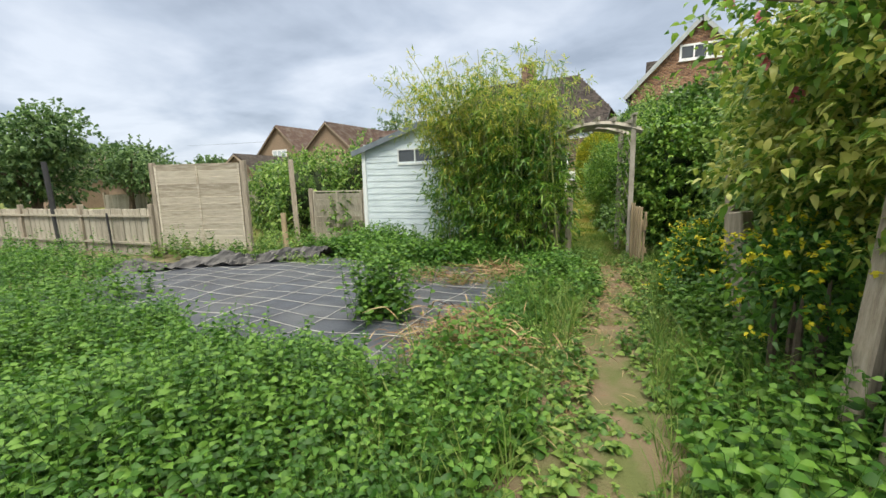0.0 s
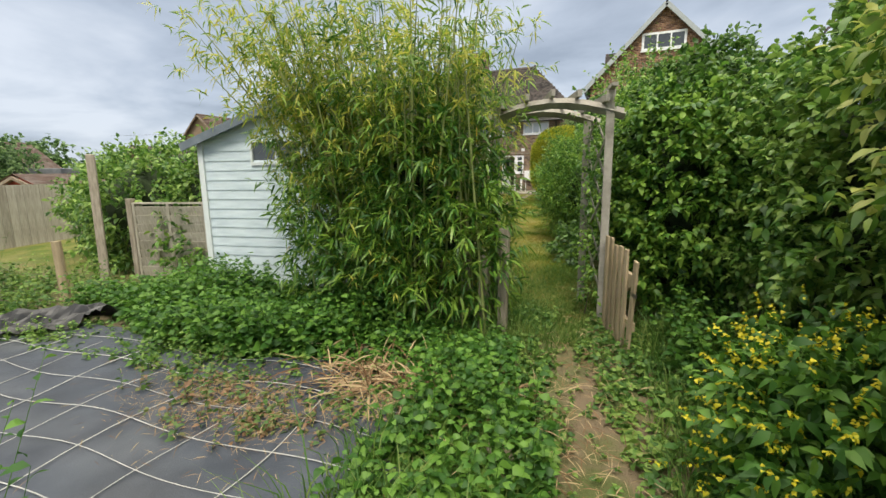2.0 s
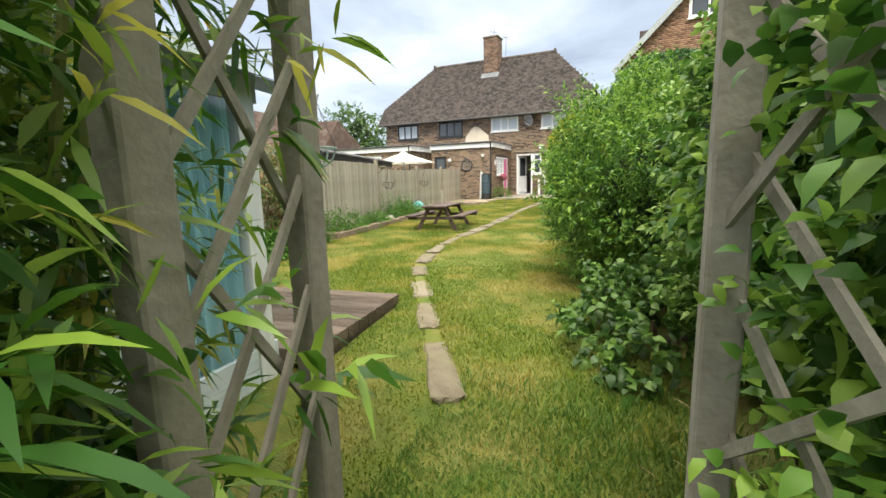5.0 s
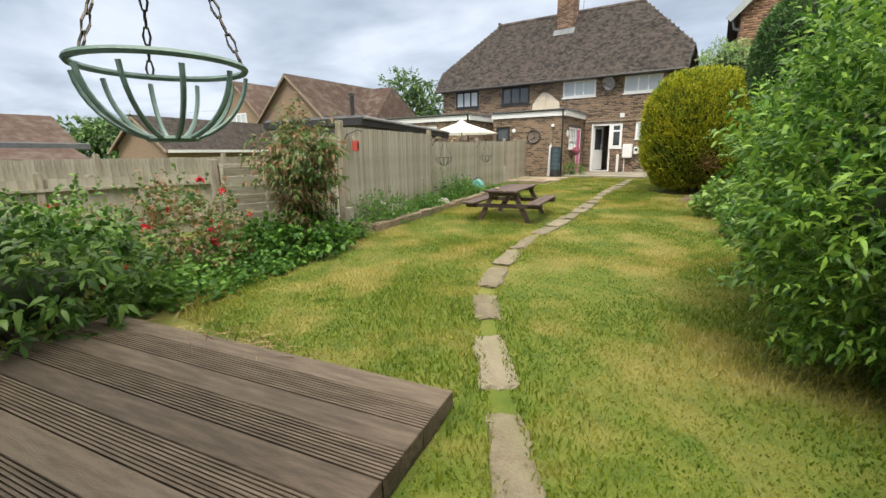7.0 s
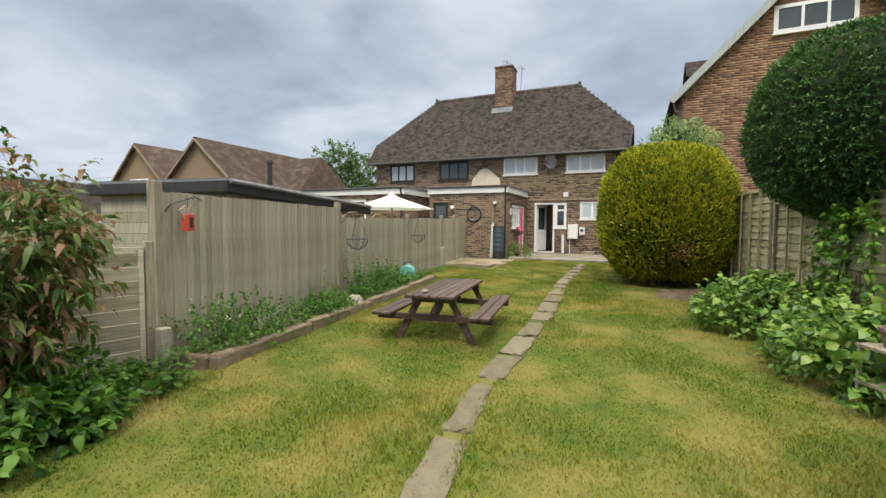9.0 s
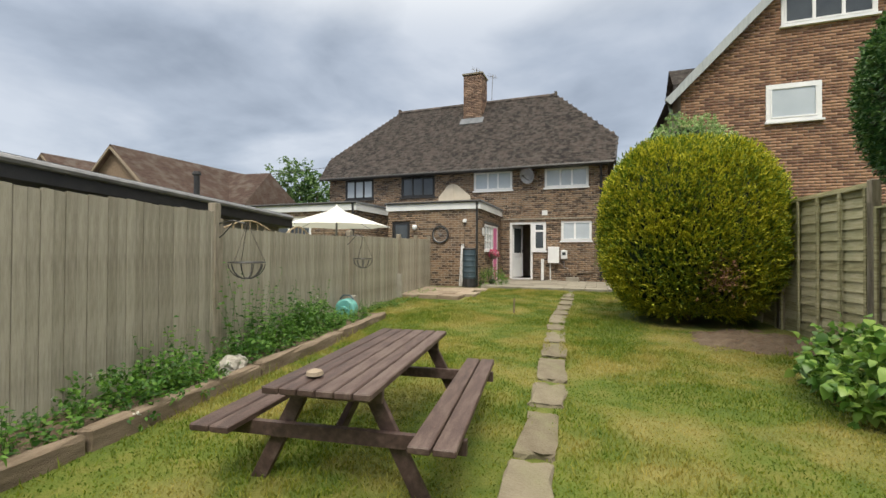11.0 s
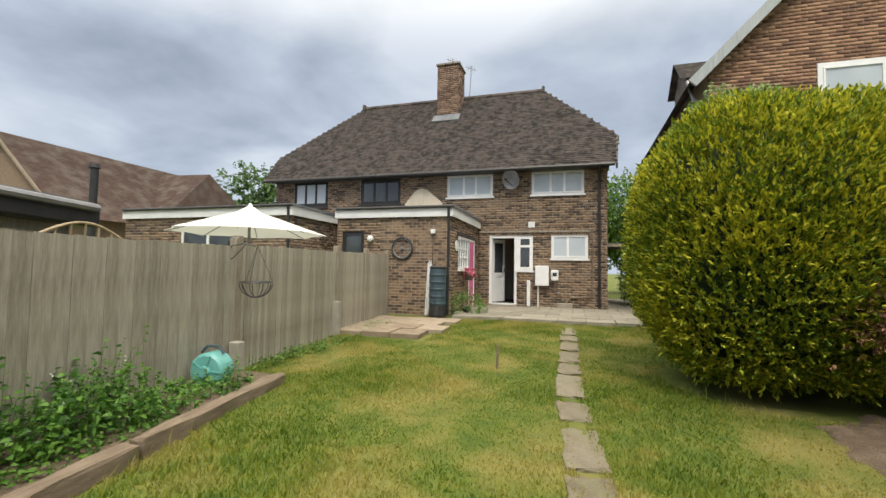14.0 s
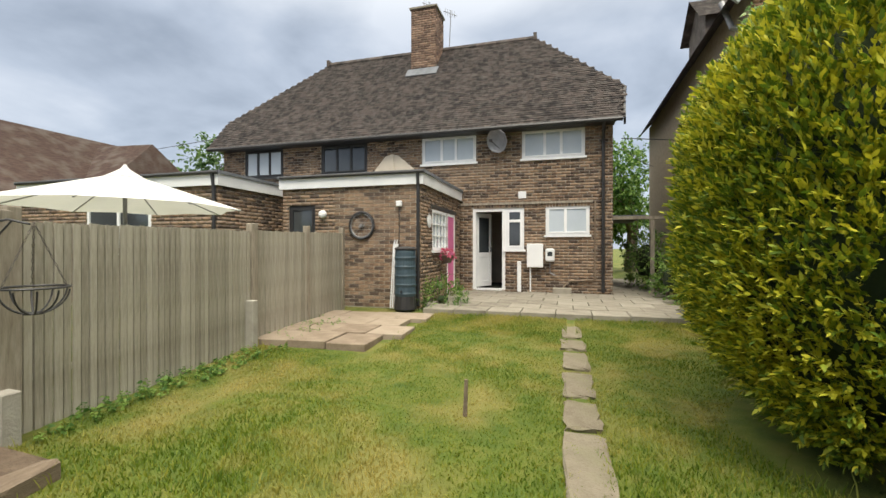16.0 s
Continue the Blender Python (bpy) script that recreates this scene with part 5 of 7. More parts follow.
# ---- weed membrane ----
def make_tarp():
    xs = np.linspace(-1.3, 4.75, 90)
    ys = np.linspace(-8.7, -4.45, 70)
    X, Y = np.meshgrid(xs, ys, indexing="ij")
    X = X + 0.35 * (Y + 6.5) * -0.12 + 0.12 * np.sin(Y * 2.3)
    Y = Y + 0.10 * np.sin(X * 1.9) + 0.10 * (X - 1.5) * 0.3
    Z = ground_z(Y) + 0.055 + 0.018 * np.sin(X * 3.1 + Y * 2) * np.sin(Y * 3.7) + 0.006 * np.sin(X * 13 + Y * 6) + 0.005 * np.sin(Y * 17 - X * 9)
    v = np.stack([X, Y, Z], -1).reshape(-1, 3)
    i, j = np.meshgrid(np.arange(89), np.arange(69), indexing="ij")
    a = (i * 70 + j).ravel()
    t = raw("weed_membrane", v, np.stack([a, a + 70, a + 71, a + 1], 1), M_tarp)
    tagged(t, "black woven weed membrane laid over soil", "membrane")
    for p in t.data.polygons:
        p.use_smooth = True
    def zt(x, y):
        return gz(y) + 0.066 + 0.018 * math.sin(x * 3.1 + y * 2) * math.sin(y * 3.7)
    for k in range(25):
        bm = bmesh.new()
        if k < 14:
            y = -8.5 + k * 0.3
            pts = [(x, y + 0.15 * (x - 1.5) * 0.3 + 0.03 * math.sin(x * 4 + k)) for x in np.arange(-0.9, 4.5, 0.12)]
        else:
            x = -0.8 + (k - 14) * 0.48
            pts = [(x + 0.35 * (y + 6.5) * -0.12 + 0.04 * math.sin(y * 3 + k), y) for y in np.arange(-8.3, -4.7, 0.12)]
        tube(bm, [(a, b, zt(a, b)) for a, b in pts], 0.0026 if k % 2 else 0.0036, 4)
        part("guide_thread", bm, M_thread, t)
    # rumpled roll along the far edge
    bm = bmesh.new()
    bmesh.ops.create_grid(bm, x_segments=70, y_segments=14, size=0.5)
    for v in bm.verts:
        u, w = v.co.x + 0.5, v.co.y
        x = -1.5 + 2.3 * u
        y = -6.4 + 2.1 * u + w * 0.5
        hgt = 0.17 * math.cos(w * math.pi) * (0.6 + 0.8 * noise.noise(Vector((u * 7, w * 3, 0))))
        v.co = Vector((x, y, gz(y) + 0.06 + max(0, hgt) + 0.10 * abs(noise.noise(Vector((u * 22, w * 9, 3))))))
    solid("rumpled_plastic", bm, M_black, "crumpled black plastic sheet at the membrane's edge", "sheet")


make_tarp()

# ---- lawn furniture ----
tb = thing("picnic_table", 0.93, 6.48, gz(6.48) - 0.05, 7.5, "dark brown stained picnic table with attached benches", "picnic table")
for i in range(6):
    u = -0.275 + i * 0.093
    part("tabletop_plank", B(u, u + 0.085, -0.92, 0.72, 0.57, 0.605, None, 0.006), M_table, tb)
for s in (-1, 1):
    for i in range(2):
        u = s * 0.56 + (i - 1) * 0.115
        part("bench_plank", B(u, u + 0.105, -0.92, 0.72, 0.36, 0.395, None, 0.006), M_table, tb)
for yy in (-0.68, 0.52):
    for s in (-1, 1):
        part("leg", beam(bmesh.new(), (s * 0.47, yy, 0.0), (s * 0.17, yy, 0.57), 0.035, 0.08, 0.004), M_table, tb)
    part("bench_support", B(-0.68, 0.68, yy - 0.055, yy - 0.02, 0.29, 0.36), M_table, tb)
    part("top_support", B(-0.26, 0.26, yy - 0.055, yy - 0.02, 0.50, 0.57), M_table, tb)
    part("brace", beam(bmesh.new(), (0, yy * 0.95, 0.32), (0, yy * 0.25, 0.56), 0.035, 0.06), M_table, tb)
solid("pale_stone", lathe(bmesh.new(), [(0.02, 0), (0.045, 0.012), (0.04, 0.03), (0.015, 0.04)], 10), M_sand, "pale round stone lying on the picnic table", "stone").matrix_basis = pose(0.92, 5.75, gz(6.48) + 0.556)


def sleeper(p, q):
    p, q = Vector(p), Vector(q)
    L = (q - p).length
    bm = bmesh.new()
    box(bm, -0.06, 0.06, 0, L, -0.05, 0.13, None, 0.015)
    bmesh.ops.subdivide_edges(bm, edges=[e for e in bm.edges if e.calc_length() > 0.4], cuts=6)
    for v in bm.verts:
        v.co += Vector((random.uniform(-1, 1) * 0.01, 0, random.uniform(-1, 1) * 0.012))
    o = solid("bed_sleeper", bm, M_sleeper, "old split timber sleeper edging the flower bed", "sleeper", "", "bed edging")
    o.matrix_basis = pose(p.x, p.y, gz(p.y), 0, 0, math.degrees(math.atan2(q.y - p.y, q.x - p.x)) - 90)


pts = [(-0.42, 4.1), (-0.62, 5.6), (-0.8, 7.2), (-1.0, 8.9), (-1.3, 10.7)]
for a, b in zip(pts, pts[1:]):
    sleeper(a, (a[0] + (b[0] - a[0]) * 0.985, a[1] + (b[1] - a[1]) * 0.985))
sleeper((-0.85, 4.0), (-0.48, 4.1))
bm = bmesh.new()
vs = [bm.verts.new((x, y, gz(y) + 0.08)) for x, y in ((-0.45, 4.15), (-0.85, 7.2), (-1.05, 8.9), (-1.32, 10.7), (-2.05, 10.75), (-1.5, 7.4), (-0.9, 4.15))]
f = bm.faces.new(vs)
r = bmesh.ops.extrude_face_region(bm, geom=[f])
bmesh.ops.translate(bm, vec=(0, 0, -0.12), verts=[g for g in r["geom"] if isinstance(g, bmesh.types.BMVert)])
solid("bed_soil", bm, M_soil, "dark soil of the raised flower bed", "soil", "structure")
solid("concrete_stub_post", B(-0.065, 0.065, -0.06, 0.06, -0.1, 0.36, Matrix.Translation((-2.02, 10.85, gz(10.85))), 0.01), M_gravelboard, "short concrete spur post against the fence", "post")
solid("concrete_stub_post", B(-0.05, 0.05, -0.05, 0.05, -0.1, 0.4, Matrix.Translation((-0.8, 3.9, gz(3.9))), 0.01), M_gravelboard, "short concrete spur post at the fence end", "post")
solid("concrete_stub_post", B(-0.06, 0.06, -0.05, 0.05, -0.1, 0.6, Matrix.Translation((-2.33, 13.5, gz(13.5))), 0.01), M_gravelboard, "tall concrete spur post against the fence", "post")

sk = bmesh.new()
bmesh.ops.create_icosphere(sk, subdivisions=3, radius=1)
for v in sk.verts:
    k = 1 + 0.3 * noise.noise(v.co * 2.2) + 0.14 * noise.noise(v.co * 6)
    v.co = Vector((v.co.x * 0.16 * k, v.co.y * 0.2 * k, max(0.0, 0.1 + v.co.z * 0.13 * k)))
solid("torn_sack", sk, M_sack, "crumpled dirty white plastic sack on the flower bed", "sack").matrix_basis = pose(-1.0, 7.08, gz(7.2) + 0.02, 0, 0, 25) @ Matrix.Scale(0.8, 4)
# bowed wooden toppers along the fence
for ya, yb in ((7.5, 8.4), (8.75, 9.4)):
    tp = thing("fence_topper", 0, 0, 0, 0, "thin bowed wooden rail with short spindles on the fence", "fence topper")
    fx = lambda yy: -1.51 - 0.1733 * (yy - 7.38) - 0.03
    zb = lambda t: 1.70 + 0.11 * math.sin(t * math.pi)
    part("bow", tube(bmesh.new(), [(fx(ya + (yb - ya) * k / 12), ya + (yb - ya) * k / 12, zb(k / 12)) for k in range(13)], 0.011, 6), M_gate, tp)
    for k in range(1, 6):
        yk = ya + (yb - ya) * k / 6
        part("spindle", rod(bmesh.new(), (fx(yk), yk, 1.62), (fx(yk), yk, zb(k / 6)), 0.009, 0.009, 6), M_gate, tp)

reel = thing("hose_reel", -1.76, 10.25, gz(10.35) + 0.0, 10, "turquoise plastic enclosed hose reel on the flower bed", "hose reel")
bm = lathe(bmesh.new(), [(0.10, -0.11), (0.15, -0.105), (0.175, -0.08), (0.175, 0.08), (0.15, 0.105), (0.10, 0.11)], 28)
bmesh.ops.rotate(bm, verts=bm.verts, cent=(0, 0, 0), matrix=Matrix.Rotation(radians(90), 3, 'X'))
bmesh.ops.translate(bm, verts=bm.verts, vec=(0, 0, 0.2))
part("drum", bm, M_reel, reel)
part("base", B(-0.2, 0.2, -0.12, 0.12, -0.02, 0.06, None, 0.02), M_reel, reel)
bm = bmesh.new()
rod(bm, (0, -0.112, 0.2), (0, -0.14, 0.2), 0.06, 0.05, 12)
part("hub", bm, M_reel, reel)
for k in range(5):
    a = k * 1.2566
    part("spoke", beam(bmesh.new(), (0.05 * math.cos(a), -0.112, 0.2 + 0.05 * math.sin(a)), (0.16 * math.cos(a), -0.112, 0.2 + 0.16 * math.sin(a)), 0.014, 0.014), M_reel, reel)
bm = bmesh.new()
tube(bm, [(-0.12, 0, 0.36), (-0.06, 0, 0.43), (0.06, 0, 0.43), (0.12, 0, 0.36)], 0.014, 6)
part("handle", bm, M_butt, reel)
solid("iron_ground_stake", rod(bmesh.new(), (0.74, 12.16, gz(12) - 0.05), (0.75, 12.16, gz(12) + 0.28), 0.018, 0.014, 6), M_sleeper, "short dark stake in the lawn", "stake")

# baskets on wall brackets along the fence
for (x, y) in ((-1.46, 7.37), (-2.08, 10.8)):
    hb2 = hanging_basket("hanging_basket", 0.18, "empty dark metal hanging basket on the fence", 0.42, M_black, 10, 0.075)
    hb2.matrix_basis = pose(x + 0.25, y + 0.1, 1.33, 0, 0, 10)
    br = thing("basket_bracket", x, y, 1.74, 20, "black scrolled bracket on the fence", "bracket")
    bm = bmesh.new()
    tube(bm, [(-0.05, 0, -0.12), (-0.02, 0, 0.0), (0.12, 0, 0.03), (0.25, 0, 0.0)], 0.008, 6)
    part("arm", bm, M_black, br)
    part("backplate", B(-0.06, -0.045, -0.012, 0.012, -0.2, 0.06), M_black, br)
    part("stay", tube(bmesh.new(), [(-0.045, 0, -0.17), (0.02, 0, -0.12), (0.14, 0, 0.02)], 0.006, 6), M_black, br)
bb = thing("bird_feeder", -0.86, 4.2, 1.49, -80, "small red hanging bird feeder with a grey pitched roof", "bird feeder")
part("body", B(-0.045, 0.045, -0.04, 0.04, 0, 0.16, None, 0.005), M_red, bb)
# Dark plate on the closed front paints the shade of a feeding hole.
part("opening", B(-0.02, 0.02, 0.0401, 0.043, 0.03, 0.13), M_dark, bb)
for s in (-1, 1):
    part("roof_board", beam(bmesh.new(), (s * 0.07, 0.0, 0.15), (0, 0.0, 0.2), 0.012, 0.11), M_fence, bb)
part("wire", rod(bmesh.new(), (0, 0, 0.2), (0, 0, 0.34), 0.003, 0.003, 5), M_chain, bb)
br = thing("fence_bracket", -0.96, 3.98, 1.82, 60, "black scrolled bracket on the fence", "bracket")
bm = bmesh.new()
tube(bm, [(0.02, 0, -0.2), (0.1, 0.02, -0.08), (0.3, 0.05, 0.0), (0.36, 0.05, -0.03)], 0.008, 6)
part("arm", bm, M_black, br)

ps = thing("plant_stand", 4.78, 5.35, gz(5.35), 20, "small tiered plant stand holding terracotta pots", "plant stand")
for z in (0.22, 0.48):
    part("shelf", B(-0.2, 0.2, -0.14, 0.14, z, z + 0.02), M_post, ps)
for sx in (-0.18, 0.18):
    for sy in (-0.12, 0.12):
        part("leg", B(sx - 0.012, sx + 0.012, sy - 0.012, sy + 0.012, -0.01, 0.5), M_post, ps)
for px_, py_, pz_ in ((4.72, 5.33, 0.50), (4.86, 5.38, 0.50), (4.76, 5.34, 0.24)):
    solid("terracotta_pot", lathe(bmesh.new(), [(0.05, 0), (0.075, 0.11), (0.085, 0.112), (0.085, 0.14), (0.07, 0.14), (0.06, 0.1)], 16), M_tile_red, "small terracotta pot on the plant stand", "pot", "", "pots on the stand").matrix_basis = pose(px_, py_, gz(5.35) + pz_)

# ---- garage beyond the fence ----
ga = thing("flat_roof_garage", -1.95, 5.45, 0, 96.5, "grey boarded flat-roofed garage beyond the fence", "garage")
ga.matrix_basis = pose(-1.95, 5.45, -0.27, 0, 0, 96.5) @ Matrix.Rotation(radians(2.2), 4, 'Y')
z = 0.3
while z < 2.2:
    part("board", B(0, 3.8, -0.0, 0.03, z, z + 0.15, Matrix.Translation((0, 0, 0))), M_fence, ga)
    part("board", B(-0.03, 0.0, 0.03, 2.3, z, z + 0.15), M_fence, ga)
    z += 0.155
# Added block fills the garage, its dark colour painting shade behind the board gaps.
part("back_wall", B(0, 3.8, 0.04, 2.3, 0.2, 2.15), M_dark, ga)
part("roof", B(-0.15, 3.95, -0.15, 2.45, 2.24, 2.42, None, 0.02), M_black, ga, "black felt flat roof")
part("roof_edge", B(-0.1, 3.9, -0.12, 2.4, 2.42, 2.45), M_felt, ga)
part("drip_edge", rod(bmesh.new(), (-0.1, -0.16, 2.40), (3.9, -0.16, 2.40), 0.035, 0.035, 8), M_metal, ga)

# ---- parasol ----
pa = thing("parasol", -3.85, 13.05, gz(13), 12, "large open white canvas parasol", "parasol")
bm = bmesh.new()
apex = bm.verts.new((0, 0, 2.22))
ring = [bm.verts.new((1.34 * math.cos(math.pi / 4 * k + 0.39), 1.34 * math.sin(math.pi / 4 * k + 0.39), 1.78)) for k in range(8)]
mids = [bm.verts.new((1.31 * math.cos(math.pi / 4 * (k + 0.5) + 0.39) * 0.9, 1.31 * math.sin(math.pi / 4 * (k + 0.5) + 0.39) * 0.9, 1.79)) for k in range(8)]
for k in range(8):
    bm.faces.new((apex, ring[k], mids[k])); bm.faces.new((apex, mids[k], ring[(k + 1) % 8]))
part("canopy", bm, M_canvas, pa)
bm = lathe(bmesh.new(), [(0.22, 2.15), (0.05, 2.26), (0.015, 2.32)], 12)
part("vent_cap", bm, M_canvas, pa)
part("pole", rod(bmesh.new(), (0, 0, 0), (0, 0, 2.2), 0.025, 0.025, 10), M_metal, pa)
for k in range(8):
    a = math.pi / 4 * k + 0.39
    part("rib", rod(bmesh.new(), (0.03 * math.cos(a), 0.03 * math.sin(a), 2.19), (1.31 * math.cos(a), 1.31 * math.sin(a), 1.765), 0.01, 0.008, 5), M_metal, pa)
part("base", lathe(bmesh.new(), [(0.3, 0), (0.3, 0.06), (0.05, 0.12)], 16), M_black, pa)

# ---- at the house wall ----
wb = thing("water_butt", -1.5, 16.72, 0.42, 0, "blue-grey ribbed plastic water butt on a stand", "water butt")
prof = [(0.20, 0.25)]
for k in range(5):
    z = 0.27 + k * 0.17
    prof += [(0.205, z), (0.215, z + 0.03), (0.205, z + 0.06), (0.2, z + 0.14)]
prof += [(0.19, 1.14)]
part("barrel", lathe(bmesh.new(), prof, 24), M_butt, wb)
part("lid", lathe(bmesh.new(), [(0.205, 1.13), (0.21, 1.16), (0.17, 1.19), (0.05, 1.2)], 24), M_black, wb)
part("stand", lathe(bmesh.new(), [(0.22, 0), (0.2, 0.25)], 16), M_black, wb)
bm = bmesh.new()
rod(bm, (0, -0.2, 0.35), (0, -0.26, 0.35), 0.02, 0.015, 8)
part("tap", bm, M_black, wb)
ln = thing("folded_airer", -1.83, 16.75, 0.42, 0, "bundle of pale folded washing line poles leaning on the wall", "airer")
for k in range(7):
    part("pole", rod(bmesh.new(), (k * 0.022, -0.03 * (k % 2), 0), (0.02 + k * 0.016, 0.12, 1.25 + 0.04 * (k % 3)), 0.009, 0.009, 5), M_fascia, ln)
wh = thing("bicycle_wheel", -2.55, 16.96, 2.05, 0, "old bicycle wheel ornament hung on the brick wall", "wheel")
bm = bmesh.new()
tube(bm, [(0.27 * math.cos(k * math.pi / 20), 0, 0.27 * math.sin(k * math.pi / 20)) for k in range(40)], 0.024, 8, True)
part("tyre", bm, M_black, wh)
bm = bmesh.new()
tube(bm, [(0.24 * math.cos(k * math.pi / 20), 0, 0.24 * math.sin(k * math.pi / 20)) for k in range(40)], 0.012, 6, True)
part("rim", bm, M_metal, wh)
for k in range(16):
    a = k * math.pi / 8
    part("spoke", rod(bmesh.new(), (0.03 * math.cos(a + 0.5), 0, 0.03 * math.sin(a + 0.5)), (0.24 * math.cos(a), 0, 0.24 * math.sin(a)), 0.003, 0.003, 4), M_metal, wh)
part("hub", rod(bmesh.new(), (0, -0.04, 0), (0, 0.03, 0), 0.03, 0.03, 10), M_metal, wh)
dish = thing("satellite_dish", -0.2, 20.0, 4.36, -25, "grey satellite dish on the upper wall", "satellite dish")
bm = lathe(bmesh.new(), [(0.03, 0.0), (0.15, -0.02), (0.25, -0.06), (0.30, -0.10), (0.305, -0.095), (0.25, -0.05), (0.03, 0.015)], 24)
bmesh.ops.rotate(bm, verts=bm.verts, cent=(0, 0, 0), matrix=Matrix.Rotation(radians(-70), 3, 'X'))
part("reflector", bm, M_metal, dish)
part("arm", rod(bmesh.new(), (0, 0.02, -0.2), (0, -0.35, -0.08), 0.012, 0.012, 6), M_black, dish)
part("receiver", B(-0.03, 0.03, -0.4, -0.33, -0.1, -0.03, None, 0.008), M_black, dish)
part("bracket", rod(bmesh.new(), (0, 0, 0), (0.05, 0.2, -0.05), 0.02, 0.02, 6), M_metal, dish)
bx = thing("meter_cabinet", 0.71, 20.19, 1.1, 0, "white utility meter cabinet on the brick wall", "meter box")
part("body", B(-0.2, 0.2, -0.16, 0, 0, 0.6, None, 0.008), M_white, bx)
part("door", B(-0.18, 0.18, -0.168, -0.161, 0.02, 0.58), M_white, bx)
part("conduit", rod(bmesh.new(), (-0.12, -0.05, -0.62), (-0.12, -0.05, 0), 0.02, 0.02, 8), M_fascia, bx)
mt = thing("gas_meter", 1.08, 20.19, 1.25, 0, "small pale gas meter with pipes on the wall", "meter")
part("body", B(-0.11, 0.11, -0.14, 0, 0, 0.33, None, 0.03), M_fascia, mt)
part("dial", B(-0.06, 0.06, -0.146, -0.141, 0.14, 0.25), M_panedark, mt)
bm = bmesh.new()
tube(bm, [(0, -0.06, 0), (0, -0.06, -0.3), (0.15, -0.06, -0.36)], 0.014, 6)
part("pipe", bm, M_metal, mt)
wp = thing("wall_waste_pipe", 2.1, 20.15, 0.5, 0, "grey waste pipe running down and along the wall", "pipe")
bm = bmesh.new()
tube(bm, [(0.05, 0, 2.25), (0.05, 0, 0.35), (0, 0, 0.3), (-0.55, 0, 0.27), (-0.75, -0.02, 0.05)], 0.022, 8)
part("run", bm, M_sand, wp)
solid("drain_surround", B(1.15, 1.6, 19.9, 20.19, 0.46, 0.6, None, 0.01), M_concrete, "concrete drain surround below the waste pipe", "drain")
solid("white_conduit_post", B(0.26, 0.36, 20.08, 20.17, 0.47, 1.25, None, 0.01), M_white, "upright white plastic cable duct at the wall", "duct")
solid("wall_vent", B(0.28, 0.48, 20.17, 20.21, 2.87, 3.05, None, 0.005), M_fascia, "square pale wall vent grille", "vent")
sl_ = thing("security_light", -1.72, 16.97, 2.42, 0, "small white outdoor light on the extension wall", "light")
part("body", B(-0.06, 0.06, -0.06, 0.0, 0, 0.11, None, 0.01), M_white, sl_)
part("cable", rod(bmesh.new(), (0, -0.02, -0.9), (0, -0.02, 0), 0.008, 0.008, 5), M_black, sl_)
sl2 = thing("bulkhead_light", -3.45, 16.97, 2.3, 0, "round white bulkhead light on the wall", "light")
bm = lathe(bmesh.new(), [(0.09, 0), (0.08, 0.05), (0.04, 0.08)], 16)
bmesh.ops.rotate(bm, verts=bm.verts, cent=(0, 0, 0), matrix=Matrix.Rotation(radians(90), 3, 'X'))
part("body", bm, M_white, sl2)
fb = thing("flower_basket", X1 + 0.18, 18.3, 1.25, 0, "small terracotta flower basket with pink blooms on the wall", "flower basket")
part("pot", lathe(bmesh.new(), [(0.08, 0), (0.16, 0.16), (0.165, 0.18)], 14), M_tile_red, fb)
leaves("blooms", *blob_points(60, (0, 0, 0.2), (0.16, 0.16, 0.1)), 4, 0.04, 0.05, 0.8, L_pink, fb)
plate = thing("wall_plate", X1 + 0.02, 17.45, 2.15, 0, "round pale plate ornament on the side wall", "ornament")
bm = lathe(bmesh.new(), [(0.13, 0), (0.14, 0.015), (0.1, 0.02)], 20)
bmesh.ops.rotate(bm, verts=bm.verts, cent=(0, 0, 0), matrix=Matrix.Rotation(radians(90), 3, 'Y'))
part("disc", bm, M_fascia, plate)
# overhead wires and side gate frame
for a, b in (((2.8, 20.6, 4.35), (14, 22, 4.3)), ((2.8, 20.6, 4.1), (6, 30, 5.2)), ((-60, 34, 7.5), (-9.0, 21.5, 5.6))):
    bm = bmesh.new()
    A, C = Vector(a), Vector(b)
    tube(bm, [A.lerp(C, k / 8) - Vector((0, 0, 0.25 * math.sin(k / 8 * math.pi))) for k in range(9)], 0.012, 4)
    solid("overhead_wire", bm, M_black, "thin overhead service wire", "wire")
sgf = thing("side_passage_frame", 0, 0, 0, 0, "weathered timber frame across the side passage", "frame")
part("post", beam(bmesh.new(), (3.55, 20.8, 0.4), (3.55, 20.8, 2.3), 0.09, 0.09), M_post, sgf)
part("beam", beam(bmesh.new(), (2.6, 20.8, 2.36), (3.9, 20.8, 2.36), 0.06, 0.08), M_post, sgf)
part("canopy", B(2.58, 3.5, 21.5, 24.5, 2.42, 2.48), M_felt, sgf)


